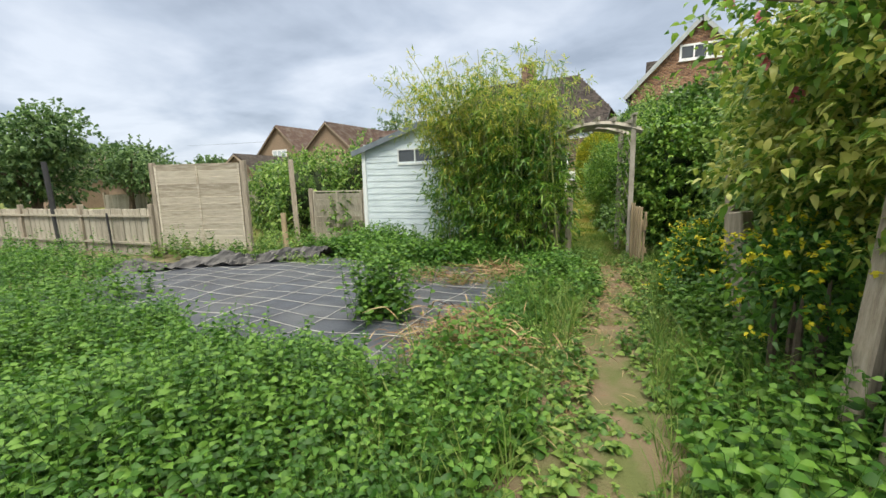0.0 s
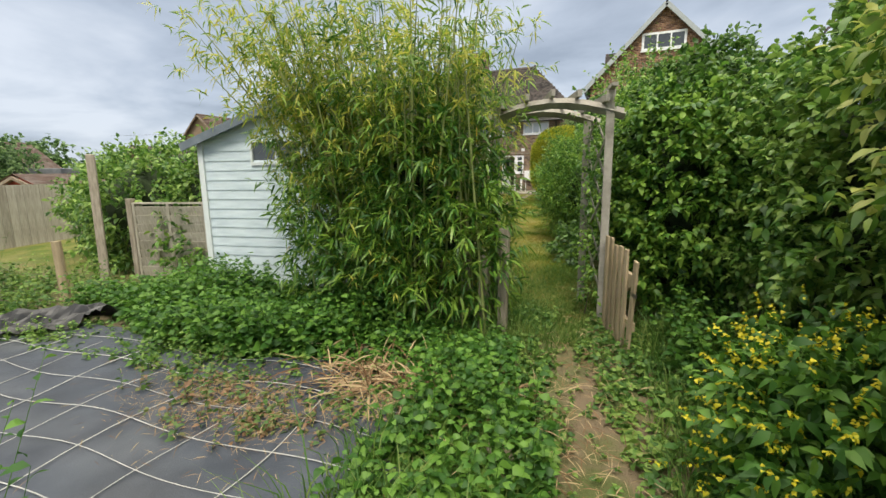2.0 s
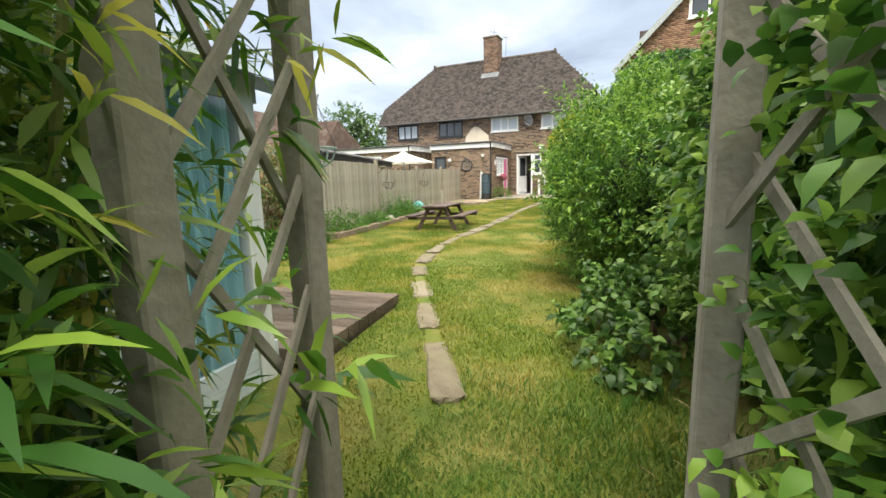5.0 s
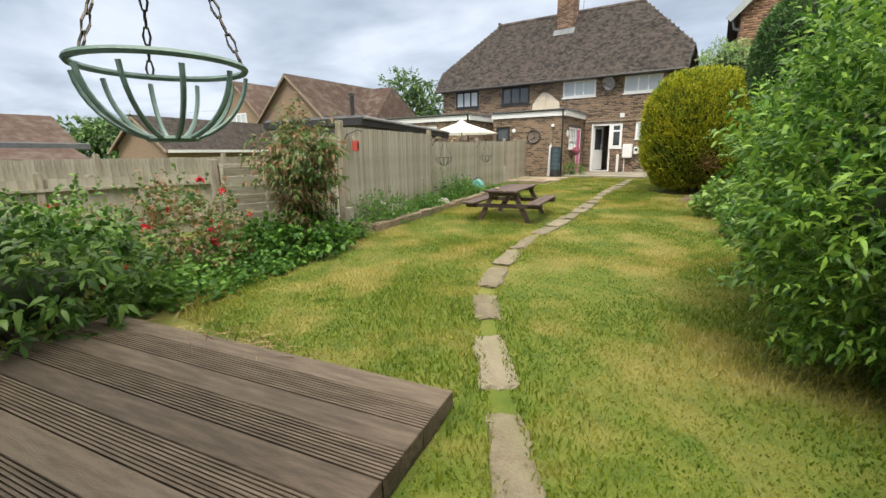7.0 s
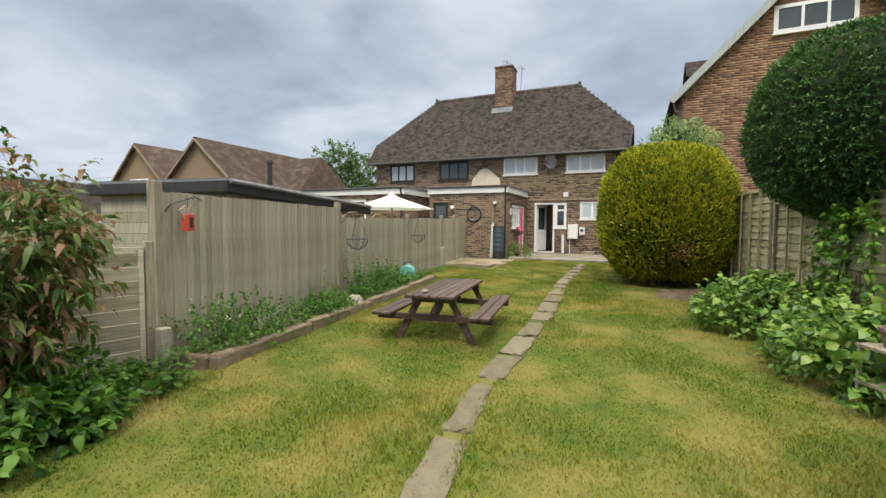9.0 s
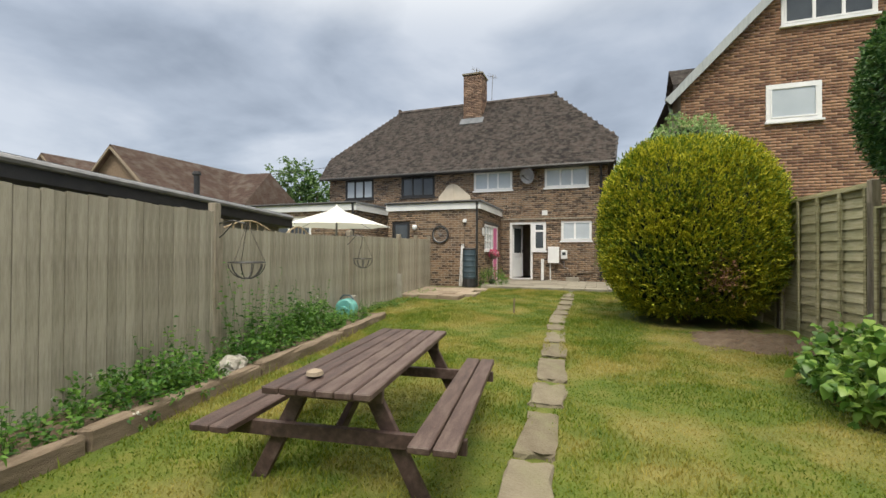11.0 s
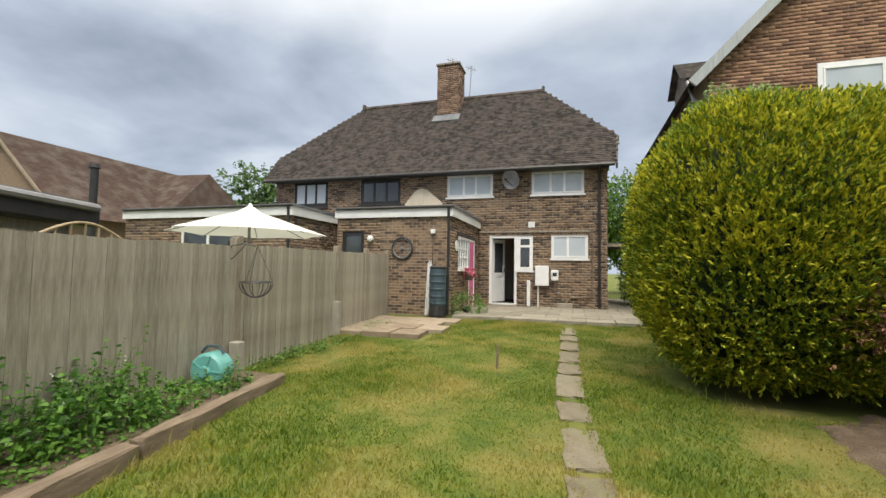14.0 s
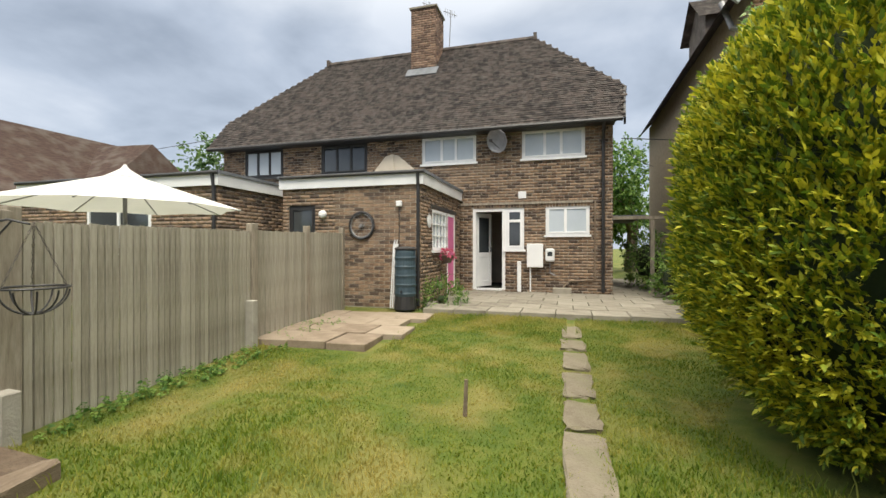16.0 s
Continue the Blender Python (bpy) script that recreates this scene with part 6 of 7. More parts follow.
# ---- planting ----
def bush(name, label, blobs, n, n_leaf, stem, length, width, material, category="shrub", power=1.0, stem_r=0.03, inner=0.72, lump=0.14, corek=0.78, up=0.25, spread=0.8, part_name="foliage", zmin=-0.85, droop=0.25, extra=()):
    """A dense bush: a core painted dark as inner shade, stems and a shell of leafy sprigs over one or more lumps."""
    x, y = blobs[0][0][0], blobs[0][0][1]
    b = thing(name, 0, 0, 0, 0, label, category)
    tot = sum(r[0] * r[2] + r[1] * r[2] for c, r in blobs)
    P, D = [], []
    for c, r in blobs:
        k = int(n * (r[0] * r[2] + r[1] * r[2]) / tot)
        p, d = blob_points(k, c, r, power, zmin, lump, inner)
        g = ground_z(p[:, 1]) + 0.03
        keep = p[:, 2] > g
        P.append(p[keep]); D.append(d[keep])
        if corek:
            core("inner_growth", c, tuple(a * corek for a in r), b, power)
    P, D = np.concatenate(P), np.concatenate(D)
    D = D + np.array([0, 0, up]) + 0.35 * rng.normal(size=D.shape)
    leaves(part_name, P, D, n_leaf, stem, length, width, material, b, spread=spread, droop=droop)
    for m2, frac, ln, nm in extra:
        pick = rng.random(len(P)) < frac
        if nm == "bloom":
            for pb, db in zip(P[pick], D[pick]):
                leaves(nm, (pb + db * stem * 0.7)[None], db[None], 14, 0.02, ln, 0.85, m2, b, spread=1.0)
            continue
        leaves(nm, P[pick] + D[pick] * stem * 0.7, D[pick], 6, stem * 0.3, ln, 0.8, m2, b, spread=1.0)
    branches("stem", x, y, gz(y) - 0.03, blobs[0][0][2], 0.5 * blobs[0][1][0], 6, b, stem_r)
    return b


# clipped golden conifer and dark yew
tg = bush("golden_conifer_topiary", "large clipped golden-green conifer dome on the lawn", [((3.66, 12.33, 1.80), (1.3, 1.3, 1.5))], 24000, 8, 0.12, 0.05, 0.36, L_gold, "topiary", power=2.6, inner=0.90, lump=0.03, corek=0.86, up=0.9, spread=0.34, droop=0.0)
dp = np.array([3.95, 11.04, 1.12]) + np.array([0.12, 0.03, 0.14]) * rng.normal(size=(130, 3))
leaves("dead_sprays", dp, np.tile([0.0, -1.0, 0.5], (130, 1)), 6, 0.07, 0.04, 0.34, M_deadspray, tg, "brown dead patch", spread=0.5)
yew = bush("yew_ball", "huge clipped dark green yew ball above the fence", [((5.65, 8.4, 2.85), (1.2, 1.2, 1.13))], 11000, 7, 0.06, 0.045, 0.4, L_yew, "topiary", power=2.3, inner=0.95, lump=0.02, corek=0.92, up=0.2, spread=0.6, droop=0.0, zmin=-1)
part("trunk", tube(bmesh.new(), [(5.75, 8.4, 0.2), (5.7, 8.42, 1.0), (5.66, 8.4, 2.0)], [0.13, 0.11, 0.1], 8), M_branch, yew)
bush("pale_shrub", "rounded pale green shrub behind the conifer", [((4.15, 14.6, 3.35), (0.9, 0.7, 1.05)), ((4.3, 14.7, 1.5), (0.7, 0.6, 1.3))], 2600, 8, 0.12, 0.06, 0.5, L_pale)
# big shrub beside the lawn and the hedge behind it
bush("spirea_shrub", "big bright green shrub bulging over the lawn", [((5.38, 2.45, 1.2), (1.08, 1.32, 1.06))], 6000, 12, 0.24, 0.058, 0.32, L_shrub, up=0.75, corek=0.62, inner=0.66, lump=0.2, spread=0.65)
# This hedge stands in shade, painted by the darkened leaf colour.
bush("tall_green_hedge", "tall green hedge behind the shrub, shade put into its leaf colour", [((6.7, 1.2, 1.6), (1.2, 2.2, 1.35)), ((6.6, -0.9, 1.5), (0.9, 1.4, 1.3)), ((7.0, 3.8, 1.5), (1.0, 1.8, 1.2))], 7000, 10, 0.2, 0.085, 0.55, L_hedge_dark, corek=0.6)
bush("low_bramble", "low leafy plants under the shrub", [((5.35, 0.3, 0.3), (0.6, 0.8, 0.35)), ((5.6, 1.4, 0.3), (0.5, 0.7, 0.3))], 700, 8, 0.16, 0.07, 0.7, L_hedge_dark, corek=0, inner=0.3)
# lobed leafy plants along the right fence
bush("leafy_perennial", "low broad-leaved perennial by the fence", [((4.65, 8.0, 0.45), (0.75, 0.8, 0.42))], 680, 6, 0.14, 0.085, 0.8, L_hedge, "perennial", corek=0.4, inner=0.5, spread=1.0)
bush("leafy_perennial", "low broad-leaved perennial by the fence", [((5.0, 6.2, 0.42), (0.7, 1.0, 0.42))], 680, 6, 0.14, 0.085, 0.8, L_hedge, "perennial", corek=0.4, inner=0.5, spread=1.0)
bush("fence_climber", "leafy climber growing up the fence", [((5.35, 7.6, 1.1), (0.25, 0.5, 0.7))], 220, 7, 0.16, 0.08, 0.7, L_shrub, "climber", corek=0)
bm = bmesh.new()
bmesh.ops.create_grid(bm, x_segments=44, y_segments=44, size=1.0)
for v in bm.verts:
    ang = math.atan2(v.co.y, v.co.x)
    k = max(abs(v.co.x), abs(v.co.y)) / max(1e-6, v.co.length) * (1 + 0.28 * noise.noise(Vector((2 * math.cos(ang), 2 * math.sin(ang), 3))) + 0.12 * noise.noise(Vector((7 * math.cos(ang), 7 * math.sin(ang), 8))))
    rr_ = v.co.length * k
    v.co = Vector((4.25 + 0.85 * v.co.x * k, 10.6 + 0.95 * v.co.y * k, 0))
    v.co.z = gz(v.co.y) - 0.02 + 0.09 * max(0.0, 1 - rr_ * rr_) + 0.05 * noise.noise(v.co * 3.5) + 0.03 * noise.noise(v.co * 11)
solid("bare_earth", bm, M_soil, "bare earth patch beside the conifer", "soil", "structure")

# left flower bed
bush("bronze_shrub", "upright shrub with bronze-tinted leaves by the fence", [((-0.5, 2.72, 1.38), (0.44, 0.42, 0.46)), ((-0.45, 2.7, 0.75), (0.2, 0.2, 0.45))], 620, 9, 0.17, 0.085, 0.34, L_red, corek=0, inner=0.2, lump=0.35, droop=0.55, stem_r=0.014)
bush("red_rose_bush", "sprawling rose bush with red blooms", [((-0.75, 1.3, 0.6), (0.65, 0.7, 0.5))], 420, 8, 0.18, 0.06, 0.55, L_red, "rose bush", corek=0, inner=0.2, lump=0.3, extra=((L_rose, 0.05, 0.05, "bloom"),))
bush("red_rose_bush", "rose bush with red blooms beyond the deck", [((-1.1, 0.3, 0.6), (0.6, 0.6, 0.45))], 350, 8, 0.18, 0.06, 0.55, L_weed, "rose bush", corek=0, inner=0.2, lump=0.3, extra=((L_rose, 0.04, 0.05, "bloom"),))
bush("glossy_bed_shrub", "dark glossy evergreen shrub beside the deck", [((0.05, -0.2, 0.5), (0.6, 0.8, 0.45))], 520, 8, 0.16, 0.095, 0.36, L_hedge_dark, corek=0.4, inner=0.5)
bush("bed_weeds", "low leafy weeds along the bed", [((-0.45, 2.5, 0.32), (0.55, 0.9, 0.25))], 520, 7, 0.14, 0.08, 0.6, L_nettle, "weeds", corek=0, inner=0.2)
for (x, y, r, h) in ((-0.75, 4.6, 0.36, 0.45), (-0.95, 6.2, 0.3, 0.22), (-1.5, 9.0, 0.22, 0.32)):
    bush("bed_plant", "leafy weeds and flowers in the raised bed", [((x, y, gz(y) + h * 0.5), (r, 0.65, h * 0.75))], 240, 9, 0.13, 0.045, 0.45, L_nettle, "weeds", corek=0, inner=0.2, extra=((L_whitefl, 0.06, 0.018, "white_flower"),), stem_r=0.006)
bush("wall_grass_clump", "tuft of green plants at the extension foot", [((-0.95, 17.4, 0.55), (0.35, 0.6, 0.25))], 220, 6, 0.2, 0.12, 0.14, L_weed, "grass", corek=0.3)

# bamboo
bam = thing("bamboo_clump", 0, 0, 0, 0, "tall dense yellow-green bamboo clump", "bamboo")
tips, dirs, gtips, gdirs = [], [], [], []
for i in range(130):
    a, q = random.random() * 6.283, math.sqrt(random.random())
    x0, y0 = 3.65 + 0.8 * q * math.cos(a), -2.98 + 0.5 * q * math.sin(a)
    h = random.uniform(2.2, 3.3)
    lx, ly = 0.55 * (x0 - 3.65) + random.uniform(-0.15, 0.15), 0.75 * (y0 + 2.98) + random.uniform(-0.15, 0.15)
    if i >= 95:
        x0, lx, h = random.uniform(2.7, 3.5), random.uniform(-1.0, -0.2), random.uniform(2.5, 3.35)
        ly = random.uniform(-0.85, -0.1)
    pts = [Vector((x0 + lx * t * t, y0 + ly * t * t, h * t)) for t in (0, 0.3, 0.6, 0.85, 1.0)]
    part("cane", tube(bmesh.new(), pts, [0.012, 0.011, 0.009, 0.006, 0.003], 5), M_cane, bam)
    for k in range(34 if i < 95 else 24):
        t = random.uniform(0.08 if i < 95 else 0.4, 1.0) ** 0.85
        p = Vector((x0 + lx * t * t, y0 + ly * t * t, h * t))
        b = random.random() * 6.283
        o = Vector((math.cos(b), math.sin(b), random.uniform(-0.2, 0.7)))
        q_ = p + o * random.uniform(0.02, 0.42) * (1.25 - 0.6 * t)
        # The yellower copy gets likelier with height, painting sun on the upper sprays.
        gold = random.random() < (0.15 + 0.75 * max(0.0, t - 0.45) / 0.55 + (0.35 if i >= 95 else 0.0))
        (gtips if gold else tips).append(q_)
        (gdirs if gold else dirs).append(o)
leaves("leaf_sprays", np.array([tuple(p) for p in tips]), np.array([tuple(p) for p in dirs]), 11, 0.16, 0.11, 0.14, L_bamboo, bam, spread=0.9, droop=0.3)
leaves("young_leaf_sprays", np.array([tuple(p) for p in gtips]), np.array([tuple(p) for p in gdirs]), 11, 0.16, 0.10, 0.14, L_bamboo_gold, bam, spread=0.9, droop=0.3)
wi = [k for k in range(len(tips)) if random.random() < 0.04]
leaves("withered_leaves", np.array([tuple(tips[k]) for k in wi]), np.array([tuple(dirs[k]) for k in wi]), 2, 0.16, 0.11, 0.15, L_orange, bam, spread=0.9, droop=0.5)
for c0, c1, rc in (((4.63, -3.42, 0), (4.40, -3.38, 2.7), 0.014), ((4.50, -3.30, 0), (4.30, -3.28, 2.7), 0.010), ((4.42, -3.45, 0), (4.38, -3.40, 2.3), 0.007)):
    A, C = Vector(c0), Vector(c1)
    part("cane", tube(bmesh.new(), [A.lerp(C, k / 24) for k in range(25)], [rc * (1 - 0.5 * k / 24) * (1.16 if k % 3 == 0 else 1) for k in range(25)], 8), M_cane, bam, "stout yellow-green cane")
# Solid dark core paints the shade deep inside the clump.
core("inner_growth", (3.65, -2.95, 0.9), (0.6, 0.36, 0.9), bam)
bush("bamboo_skirt", "lower bamboo foliage spilling over the path", [((4.05, -3.15, 1.0), (0.7, 0.5, 1.1)), ((3.0, -3.1, 0.9), (0.65, 0.45, 0.9))], 1300, 9, 0.2, 0.13, 0.16, L_bamboo, "bamboo", corek=0.0, inner=0.5, droop=0.3)

# right hedge of the back garden
bush("mixed_hedge", "tall mixed hedge of dark and pale leaves", [((7.7, -3.0, 1.3), (1.25, 1.4, 1.35)), ((7.9, -5.0, 1.6), (1.1, 1.5, 1.3))], 8500, 10, 0.2, 0.07, 0.58, L_hedge, "hedge", corek=0.6, lump=0.24, inner=0.6)
bush("variegated_hedge", "gold-variegated hedge over leaning posts", [((7.65, -6.5, 1.75), (1.1, 1.4, 0.95)), ((7.7, -4.6, 1.95), (0.9, 0.9, 0.75))], 6000, 10, 0.22, 0.075, 0.42, L_varieg, "hedge", corek=0.55, lump=0.26, inner=0.55)
bush("overhanging_shrub", "dark leafy shrub overhanging the path", [((8.05, -8.3, 2.25), (0.9, 1.0, 0.85))], 1500, 8, 0.22, 0.075, 0.5, L_varieg, "shrub", corek=0.35, inner=0.3, lump=0.3, stem_r=0.014)
bush("pink_rose_climber", "rambling rose with pink blooms over the hedge", [((7.3, -6.9, 2.6), (0.6, 0.8, 0.4)), ((6.48, -7.3, 2.13), (0.36, 0.45, 0.22))], 460, 7, 0.22, 0.05, 0.55, L_shrub, "rose bush", corek=0.0, inner=0.2, lump=0.35, extra=((L_pink, 0.08, 0.045, "bloom"),), stem_r=0.009)
tube_pts = [(7.15, -7.1, 0.1), (7.1, -7.2, 1.5), (6.8, -7.25, 2.1), (6.25, -7.35, 2.2)]
solid("rose_stem", tube(bmesh.new(), tube_pts, [0.022, 0.016, 0.01, 0.004], 6), M_branch, "arching woody rose stem over the path", "rose stem")
bush("arch_side_hedge", "leafy hedge crowding the arch", [((6.25, -2.0, 1.15), (0.6, 0.8, 1.1)), ((6.25, -0.6, 1.2), (0.6, 0.9, 1.1))], 4200, 10, 0.18, 0.075, 0.6, L_shrub, "hedge", corek=0.7)
bush("purple_tree", "purple-leaved tree beyond the hedge", [((9.5, -0.5, 3.4), (1.2, 1.4, 1.0))], 1500, 8, 0.2, 0.08, 0.5, L_purple, "tree", corek=0.6)
bush("yellow_euphorbia", "clump of yellow-flowered euphorbia", [((6.5, -4.9, 0.36), (0.3, 0.42, 0.4))], 600, 9, 0.2, 0.07, 0.45, L_nettle, "perennial", corek=0, inner=0.3, extra=((L_yellow, 0.95, 0.019, "flower_head"),))
bush("yellow_euphorbia", "clump of yellow-flowered euphorbia", [((6.75, -6.9, 0.75), (0.3, 0.4, 0.25))], 220, 8, 0.18, 0.06, 0.45, L_nettle, "perennial", corek=0, inner=0.3, extra=((L_yellow, 0.5, 0.028, "flower_head"),))
bush("arch_far_shrub", "shrub seen through the arch", [((5.9, 0.2, 1.3), (0.5, 0.9, 1.2))], 700, 9, 0.18, 0.065, 0.5, L_hedge, corek=0.75)


def weeds(name, label, n, region, h0, h1, leaf, width, material, n_leaf=11, lean=0.25):
    """Upright leafy stems over an area: region(n) gives x, y."""
    w = thing(name, 0, 0, 0, 0, label, "weeds")
    xy = region(n)
    n = len(xy)
    z = ground_z(xy[:, 1])
    h = h0 + (h1 - h0) * rng.random(n)
    h = h * (0.75 + 0.35 * np.sin(xy[:, 0] * 2.7 + 1) * np.sin(xy[:, 1] * 2.3))
    base = np.stack([xy[:, 0], xy[:, 1], z], -1)
    ln = lean * rng.normal(size=(n, 3)); ln[:, 2] = 1
    ln = unit(ln)
    t = np.linspace(0.12, 1, n_leaf)[None, :, None]
    p = base[:, None] + ln[:, None] * h[:, None, None] * t
    ang = rng.random((n, 1)) * 6.28 + np.arange(n_leaf)[None] * 2.4
    d = np.stack([np.cos(ang), np.sin(ang), 0.25 + 0.3 * rng.random((n, n_leaf))], -1)
    size = leaf * (1.15 - 0.55 * t[..., 0]) * (0.8 + 0.4 * rng.random((n, 1)))
    v, f = leaf_arrays(p.reshape(-1, 3), d.reshape(-1, 3), size.ravel(), width, 0.2, 0.35)
    o = raw("leaves", v, f, material); o.parent = w; o["kind"] = "stuff"
    # stems
    r = 0.003
    tip = base + ln * h[:, None]
    k = np.arange(3) * 2.094
    ring = np.stack([np.cos(k), np.sin(k), 0 * k], -1) * r
    v = np.concatenate([base[:, None] + ring, tip[:, None] + ring * 0.4], 1).reshape(-1, 3)
    b = (np.arange(n) * 6)[:, None]
    f = np.concatenate([b + np.array([[i, (i + 1) % 3, 3 + (i + 1) % 3, 3 + i]]) for i in range(3)], 0)
    o = raw("stems", v, f, material); o.parent = w; o["kind"] = "stuff"
    w["kind"] = "stuff"
    return w


def rect(x0, x1, y0, y1, test=None):
    def r(n):
        p = np.stack([rng.uniform(x0, x1, n), rng.uniform(y0, y1, n)], -1)
        return p if test is None else p[test(p[:, 0], p[:, 1])]
    return r


weeds("nettle_bed", "dense green nettles and weeds in front", 3800, rect(0.5, 5.35, -9.9, -7.55, lambda x, y: y < -7.75 - 0.25 * np.sin(x * 3)), 0.2, 0.62, 0.072, 0.48, L_nettle, 15)
weeds("nettle_bed", "dense green nettles beside the membrane", 1900, rect(-6, 0.6, -9.5, -6.0, lambda x, y: (y < -6.9 + 0.18 * x) | (x < -1.5)), 0.25, 0.7, 0.078, 0.5, L_nettle, 13)
weeds("nettle_bed", "nettles before the summerhouse", 1500, rect(0.2, 3.6, -4.5, -3.0, lambda x, y: y > -4.4 + 0.25 * np.sin(x * 2)), 0.3, 0.6, 0.10, 0.62, L_nettle, 11)
weeds("bamboo_foot_weeds", "weeds round the bamboo foot", 420, rect(3.2, 4.75, -4.4, -3.2), 0.12, 0.4, 0.08, 0.6, L_nettle, 9)
weeds("path_weeds", "leafy weeds between membrane and path", 1150, rect(4.55, 5.5, -8.2, -3.6, lambda x, y: x < 5.2 + 0.25 * np.sin(y * 2.1)), 0.12, 0.48, 0.085, 0.6, L_nettle, 10)
weeds("path_weeds", "weeds along the foot of the hedge", 2200, rect(6.15, 7.7, -9.5, -2.9), 0.2, 0.65, 0.085, 0.6, L_nettle, 10)
weeds("ground_weeds", "low weeds creeping over the path", 3000, rect(4.6, 6.6, -9.4, -2.6, lambda x, y: np.abs(x - np.interp(y, [-8, -6.5, -4, -2.9], [5.95, 5.66, 5.45, 5.26])) > 0.16 + 0.12 * np.sin(y * 5) * np.sin(x * 9)), 0.05, 0.2, 0.06, 0.75, L_weed, 6)
weeds("membrane_plant", "tall leafy weed growing through the membrane", 120, lambda n: np.array([3.58, -6.65]) + 0.13 * rng.normal(size=(n, 2)), 0.55, 1.0, 0.085, 0.5, L_nettle, 14)
weeds("membrane_edge_weeds", "low weeds at the membrane's far edge", 500, rect(0.3, 4.4, -4.95, -4.3), 0.06, 0.25, 0.06, 0.6, L_weed, 8)
weeds("membrane_plant", "weed clump with reddish litter on the membrane", 170, lambda n: np.array([3.5, -5.05]) + np.array([0.38, 0.17]) * rng.normal(size=(n, 2)), 0.12, 0.3, 0.06, 0.5, L_red, 9)
weeds("fence_weeds", "ivy and weeds round the lone fence panel", 450, rect(-3.2, 0.1, -5.3, -3.4), 0.2, 0.7, 0.08, 0.6, L_weed, 10)
weeds("bed_ground_cover", "dark leafy ground cover in the flower bed", 900, rect(-1.7, 0.45, 0.5, 3.8, lambda x, y: x < 0.75 - 0.28 * y), 0.15, 0.45, 0.085, 0.55, L_nettle, 9)
weeds("bed_nettles", "tall nettles against the board fence", 330, rect(-1.75, -0.75, 6.2, 9.2, lambda x, y: (x > -1.24 - 0.165 * (y - 6.2)) & (x < -0.85 - 0.14 * (y - 6.2)) & (np.abs(y - 7.05) > 0.25)), 0.5, 1.05, 0.08, 0.5, L_nettle, 14)
weeds("bed_cover", "low leafy weeds covering the raised bed", 1500, rect(-1.9, -0.5, 4.2, 10.4, lambda x, y: (x < -0.5 - 0.125 * (y - 4.1)) & (x > -0.9 - 0.165 * (y - 4.0))), 0.12, 0.42, 0.06, 0.55, L_nettle, 10)
weeds("fence_foot_weeds", "low green weeds at the fence foot", 420, rect(-2.6, -1.85, 10.9, 15.5, lambda x, y: x > -1.98 - 0.14 * (y - 10.5)), 0.04, 0.13, 0.05, 0.6, L_weed, 6)


def straw(name, label, n, c, s, material, ln=0.25):
    p = np.array(c) + np.array(s) * rng.normal(size=(n, 3))
    p[:, 2] = ground_z(p[:, 1]) + 0.07 + np.abs(p[:, 2] - c[2])
    d = rng.normal(size=(n, 3)); d[:, 2] = np.abs(d[:, 2]) * 0.35
    v, f = leaf_arrays(p, d, np.full(n, ln), 0.035, 0.1, 0.3)
    return tagged(raw(name, v, f, material), label, "straw", kind="stuff")


straw("dead_plant", "dry brown dead weeds on the membrane", 1500, (4.66, -7.2, 0.0), (0.2, 0.2, 0.12), M_dry, 0.22)
straw("dry_stalks", "pale dry stalks lying on the membrane", 750, (4.35, -4.5, 0.0), (0.36, 0.16, 0.03), M_dry, 0.3)
straw("leaf_litter", "brown litter on the membrane", 1700, (3.45, -5.1, 0.0), (0.45, 0.22, 0.03), M_dry, 0.08)
straw("mown_hay", "mown grass clippings on the deck edge", 260, (1.5, 0.35, 0.16), (0.4, 0.12, 0.01), M_dry, 0.16)
straw("path_litter", "dead stalks on the bare path", 1500, (5.5, -5.0, 0.0), (0.2, 1.6, 0.0), M_dry, 0.12)


# ---- shrubs and trees at the back boundary ----
bush("boundary_shrubs", "overgrown shrubs along the boundary", [((-1.6, -2.0, 1.0), (1.0, 0.8, 0.95)), ((-0.3, -1.6, 1.2), (0.8, 0.7, 0.9)), ((-3.2, -1.3, 0.9), (1.2, 0.9, 0.8)), ((-0.1, -2.2, 0.5), (0.5, 0.5, 0.5))], 2600, 8, 0.24, 0.09, 0.5, L_hedge, lump=0.25, corek=0.7)
bush("photinia", "photinia with red young leaves", [((0.1, -1.5, 1.35), (0.55, 0.5, 0.6))], 420, 8, 0.2, 0.09, 0.4, L_red, corek=0.5)


def tree(name, label, x, y, h, r, n, leaf, material):
    t = thing(name, 0, 0, 0, 0, label, "tree")
    z0 = gz(y)
    bm = bmesh.new()
    tube(bm, [(x, y, z0 - 0.1), (x + 0.05 * r, y, z0 + h * 0.35), (x, y, z0 + h * 0.65)], [0.05 * h, 0.035 * h, 0.015 * h], 8)
    P, D = [], []
    for k in range(9):
        a, q = random.random() * 6.283, random.uniform(0.2, 0.75)
        c = Vector((x + r * q * math.cos(a), y + r * q * math.sin(a), z0 + h * random.uniform(0.42, 0.85)))
        tube(bm, [(x, y, z0 + h * 0.3), ((x + c.x) / 2, (y + c.y) / 2, z0 + h * 0.5), tuple(c)], [0.02 * h, 0.012 * h, 0.004 * h], 6)
        p, d = blob_points(n // 9, tuple(c), (r * 0.5, r * 0.5, h * 0.2), lump=0.3, inner=0.3)
        P.append(p); D.append(d)
    part("trunk", bm, M_branch, t)
    leaves("crown", np.concatenate(P), np.concatenate(D), 6, leaf * 1.5, leaf, 0.6, material, t)


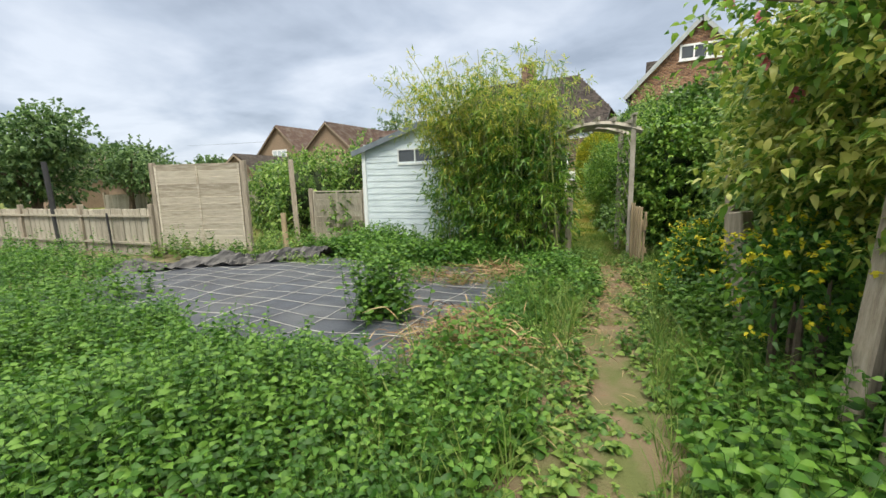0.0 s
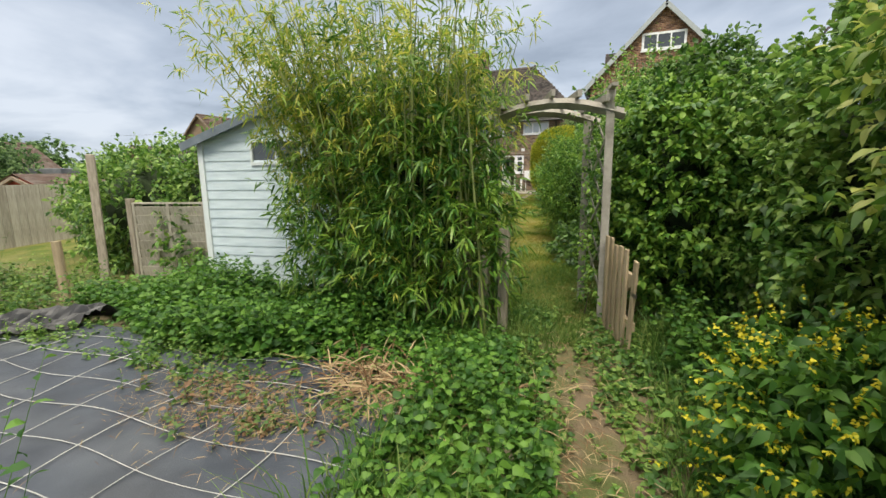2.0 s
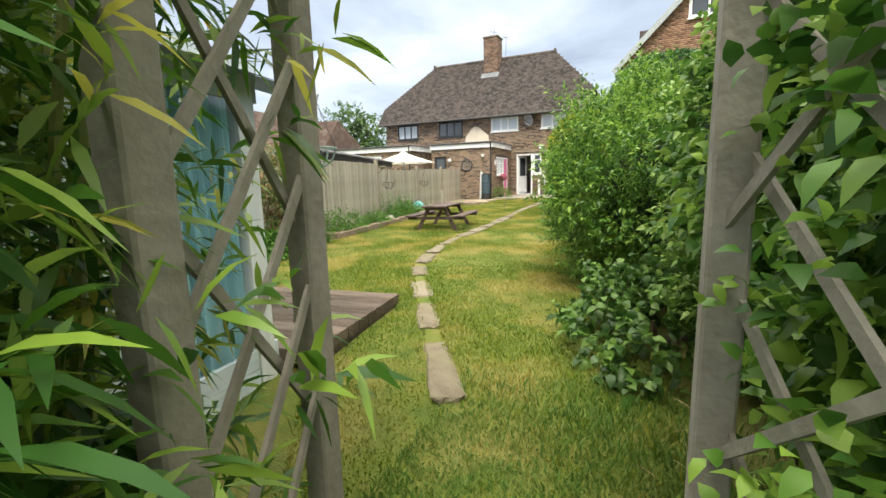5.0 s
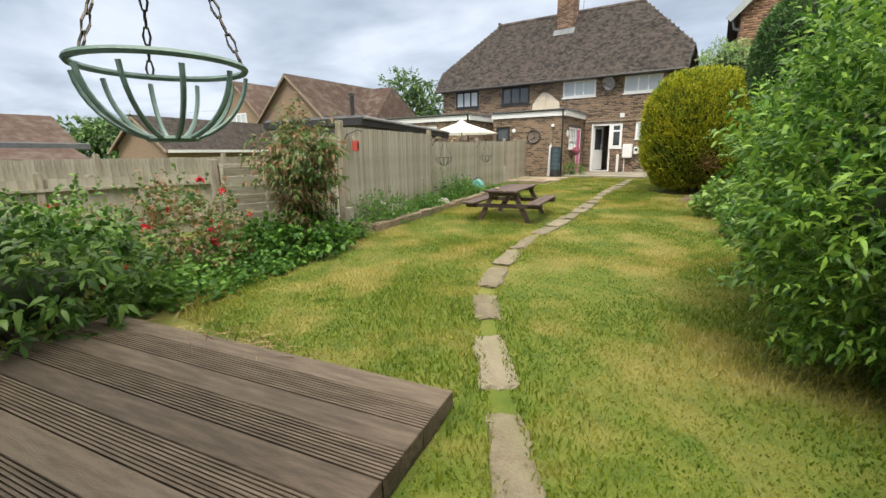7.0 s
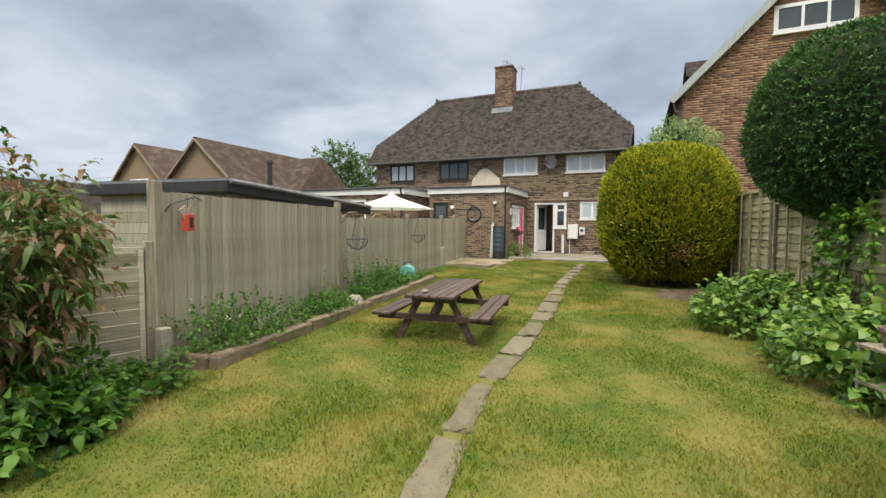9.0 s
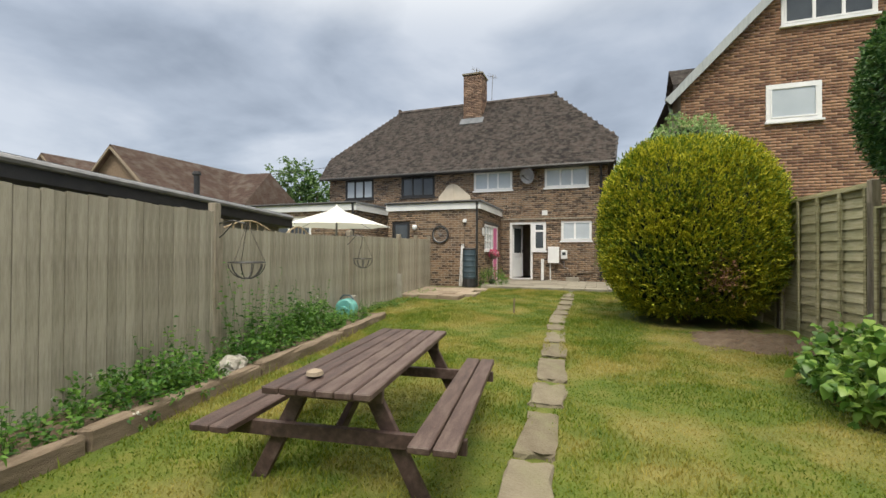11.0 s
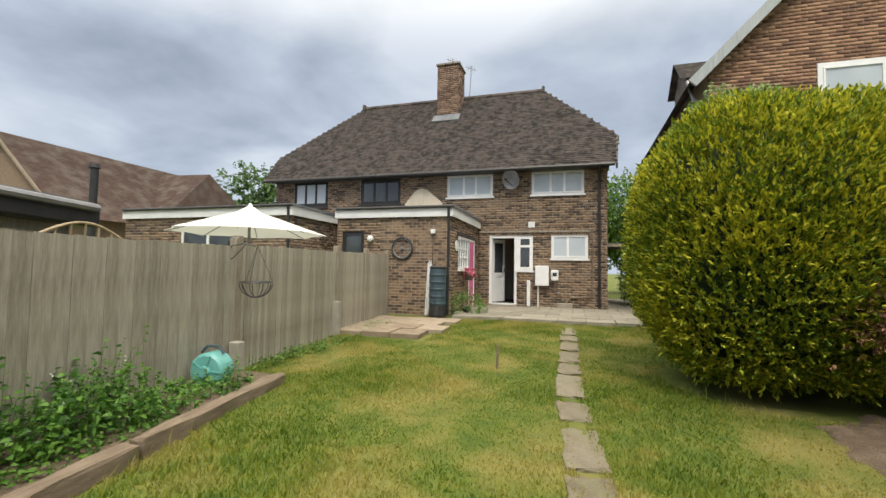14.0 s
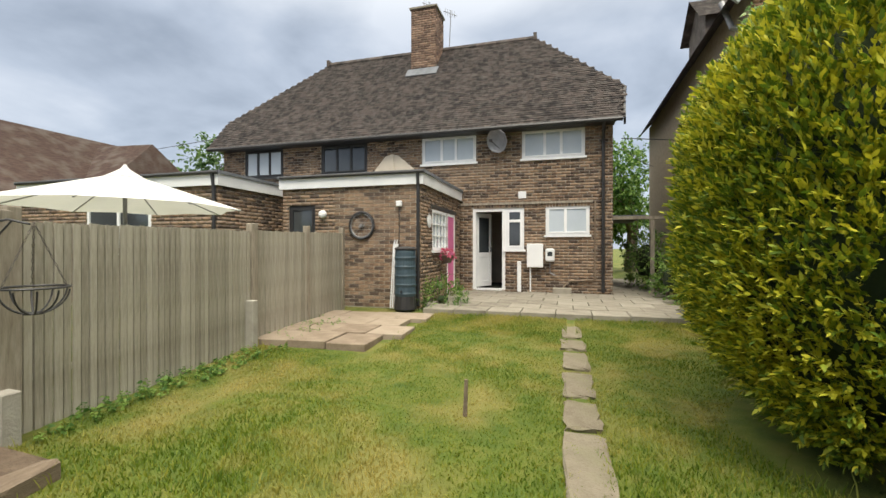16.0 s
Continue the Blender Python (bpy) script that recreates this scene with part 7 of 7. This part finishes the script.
tree("garden_tree", "leafy tree beyond the low fence", -9.5, -4.3, 3.4, 1.7, 1600, 0.13, L_tree)
tree("garden_tree", "leafy tree beyond the low fence", -12.5, -5.5, 3.2, 1.8, 1400, 0.13, L_tree)
tree("garden_tree", "leafy tree beyond the low fence", -14, 0.5, 2.8, 2.2, 1400, 0.14, L_tree)
tree("passage_tree", "tree with yellowing leaves beyond the side passage", 4.5, 32, 6.5, 2.6, 2200, 0.16, L_weed)
tree("roof_tree", "tree top showing above a distant roof", -19, 32, 8.2, 2.6, 900, 0.25, L_tree)
for k in range(16):
    a = radians(100 + k * 7.2)
    x, y = 6 + 75 * math.cos(a), 75 * math.sin(a) - 2
    tree("distant_tree", "dark distant tree on the skyline", x, y, random.uniform(4.2, 6.2), random.uniform(4.5, 6.5), 500, 0.6, L_tree)
bush("passage_greenery", "ivy and weeds along the side passage", [((3.75, 19.5, 0.9), (0.3, 0.9, 0.5)), ((3.7, 22.5, 1.2), (0.5, 1.4, 0.8))], 500, 8, 0.18, 0.07, 0.6, L_hedge, corek=0.6)


bush("arch_climber", "thin climber with small leaves on the arch lattice", [((5.50, -2.36, 0.55), (0.10, 0.36, 0.55)), ((5.50, -2.3, 1.5), (0.07, 0.36, 0.5)), ((5.62, -2.5, 2.15), (0.3, 0.3, 0.2))], 240, 7, 0.13, 0.045, 0.6, L_shrub, "climber", corek=0, inner=0.2, lump=0.3, stem_r=0.006)
bush("arch_top_shrub", "upright shrub tips rising behind the arch", [((5.95, -0.9, 2.35), (0.45, 0.5, 0.45))], 240, 9, 0.3, 0.06, 0.4, L_hedge, corek=0, inner=0.3, up=1.2, spread=0.6, stem_r=0.01)


# ---- lawn grass ----
def grass(name, label, n, x0, x1, y0, y1, h0, h1, test, material=None):
    x, y = rng.uniform(x0, x1, n), rng.uniform(y0, y1, n)
    k = test(x, y)
    x, y = x[k], y[k]
    n = len(x)
    z = ground_z(y) + 0.012 * np.sin(x * 2.1 + 0.7 * y) * np.sin(y * 1.7) + 0.006 * np.sin(x * 6.3) * np.sin(y * 5.1 + x)
    patch = 0.7 + 0.5 * np.sin(x * 1.3 + 2 * np.sin(y * 0.9)) * np.sin(y * 1.6 + x)
    h = (h0 + (h1 - h0) * rng.random(n) ** 2) * np.clip(patch, 0.45, 1.3)
    a = rng.random(n) * 6.283
    w = 0.0028 + 0.0022 * rng.random(n)
    lean = h * rng.uniform(0.2, 0.9, n)
    b = rng.random(n) * 6.283
    c = np.stack([x, y, z - 0.004], -1)
    s = np.stack([np.cos(a) * w, np.sin(a) * w, 0 * w], -1)
    tip = c + np.stack([np.cos(b) * lean, np.sin(b) * lean, h], -1)
    m = c + np.stack([np.cos(b) * lean * 0.3, np.sin(b) * lean * 0.3, h * 0.6], -1)
    v = np.stack([c - s, c + s, m + s * 0.8, m - s * 0.8, tip], 1).reshape(-1, 3)
    i = (np.arange(n) * 5)[:, None]
    o = raw(name, v, [i + np.array([[0, 1, 2, 3]]), i + np.array([[3, 2, 4]])], material or L_grass)
    return tagged(o, label, "grass", kind="stuff")


def on_lawn(x, y):
    left = np.interp(y, [-3, -1.0, 0.5, 0.52, 0.9, 1.6, 4.1, 10.7, 10.75, 13.55, 13.61, 16.5], [4.7, 3.25, 3.1, 0.5, 0.2, -0.4, -0.35, -1.25, -1.95, -2.28, -0.75, -0.8])
    right = np.interp(y, [-3, 0, 2, 6, 12, 16.5], [5.7, 5.4, 5.2, 4.7, 4.3, 4.2])
    px = np.interp(y, line_y, line_x)
    dome = (x - 3.69) ** 2 + (y - 12.33) ** 2 > 1.2
    return (x > left) & (x < right) & (np.abs(x - px) > 0.06) & dome & (y < 16.5)


grass("lawn_grass", "short mown lawn grass, green with dry tips", 560000, -2.3, 5.7, -2.6, 16.55, 0.02, 0.055, on_lawn)
grass("long_grass", "longer uncut grass tufts at the lawn's edges", 26000, -2.4, 5.6, -2.8, 16.5, 0.08, 0.18, lambda x, y: on_lawn(x, y) & ~(on_lawn(x - 0.22, y) & on_lawn(x + 0.22, y)) & (np.abs(x - np.interp(y, line_y, line_x)) > 0.3))
grass("wild_grass", "long wild grass among the weeds", 16000, 4.4, 6.9, -9.5, -2.6, 0.12, 0.4, lambda x, y: np.abs(x - 5.65 + 0.03 * (y + 6)) > 0.3, L_wild)
grass("rough_grass", "rough tussocky grass either side of the arch", 60000, 4.2, 5.75, -3.3, 0.6, 0.03, 0.11, lambda x, y: (x > np.interp(y, [-3.3, -1, 0.6], [4.75, 3.6, 3.2])) & (rng.random(len(x)) < np.interp(y, [-2.2, -0.4], [1.0, 0.0])), L_wild)
solid("broken_stone", lathe(bmesh.new(), [(0.07, 0), (0.10, 0.04), (0.085, 0.10), (0.03, 0.13)], 7), M_sand, "pale broken stone among the path weeds", "stone").matrix_basis = pose(5.15, -5.0, 0.03, 12, 8, 0)
weeds("path_seedlings", "sparse seedlings on the trodden path", 420, rect(5.1, 6.2, -9.4, -2.9), 0.02, 0.07, 0.04, 0.6, L_weed, 5)
straw("earth_litter", "dead leaves and twigs on the bare earth", 420, (4.25, 10.55, 0.0), (0.4, 0.45, 0.01), M_deadspray, 0.07)
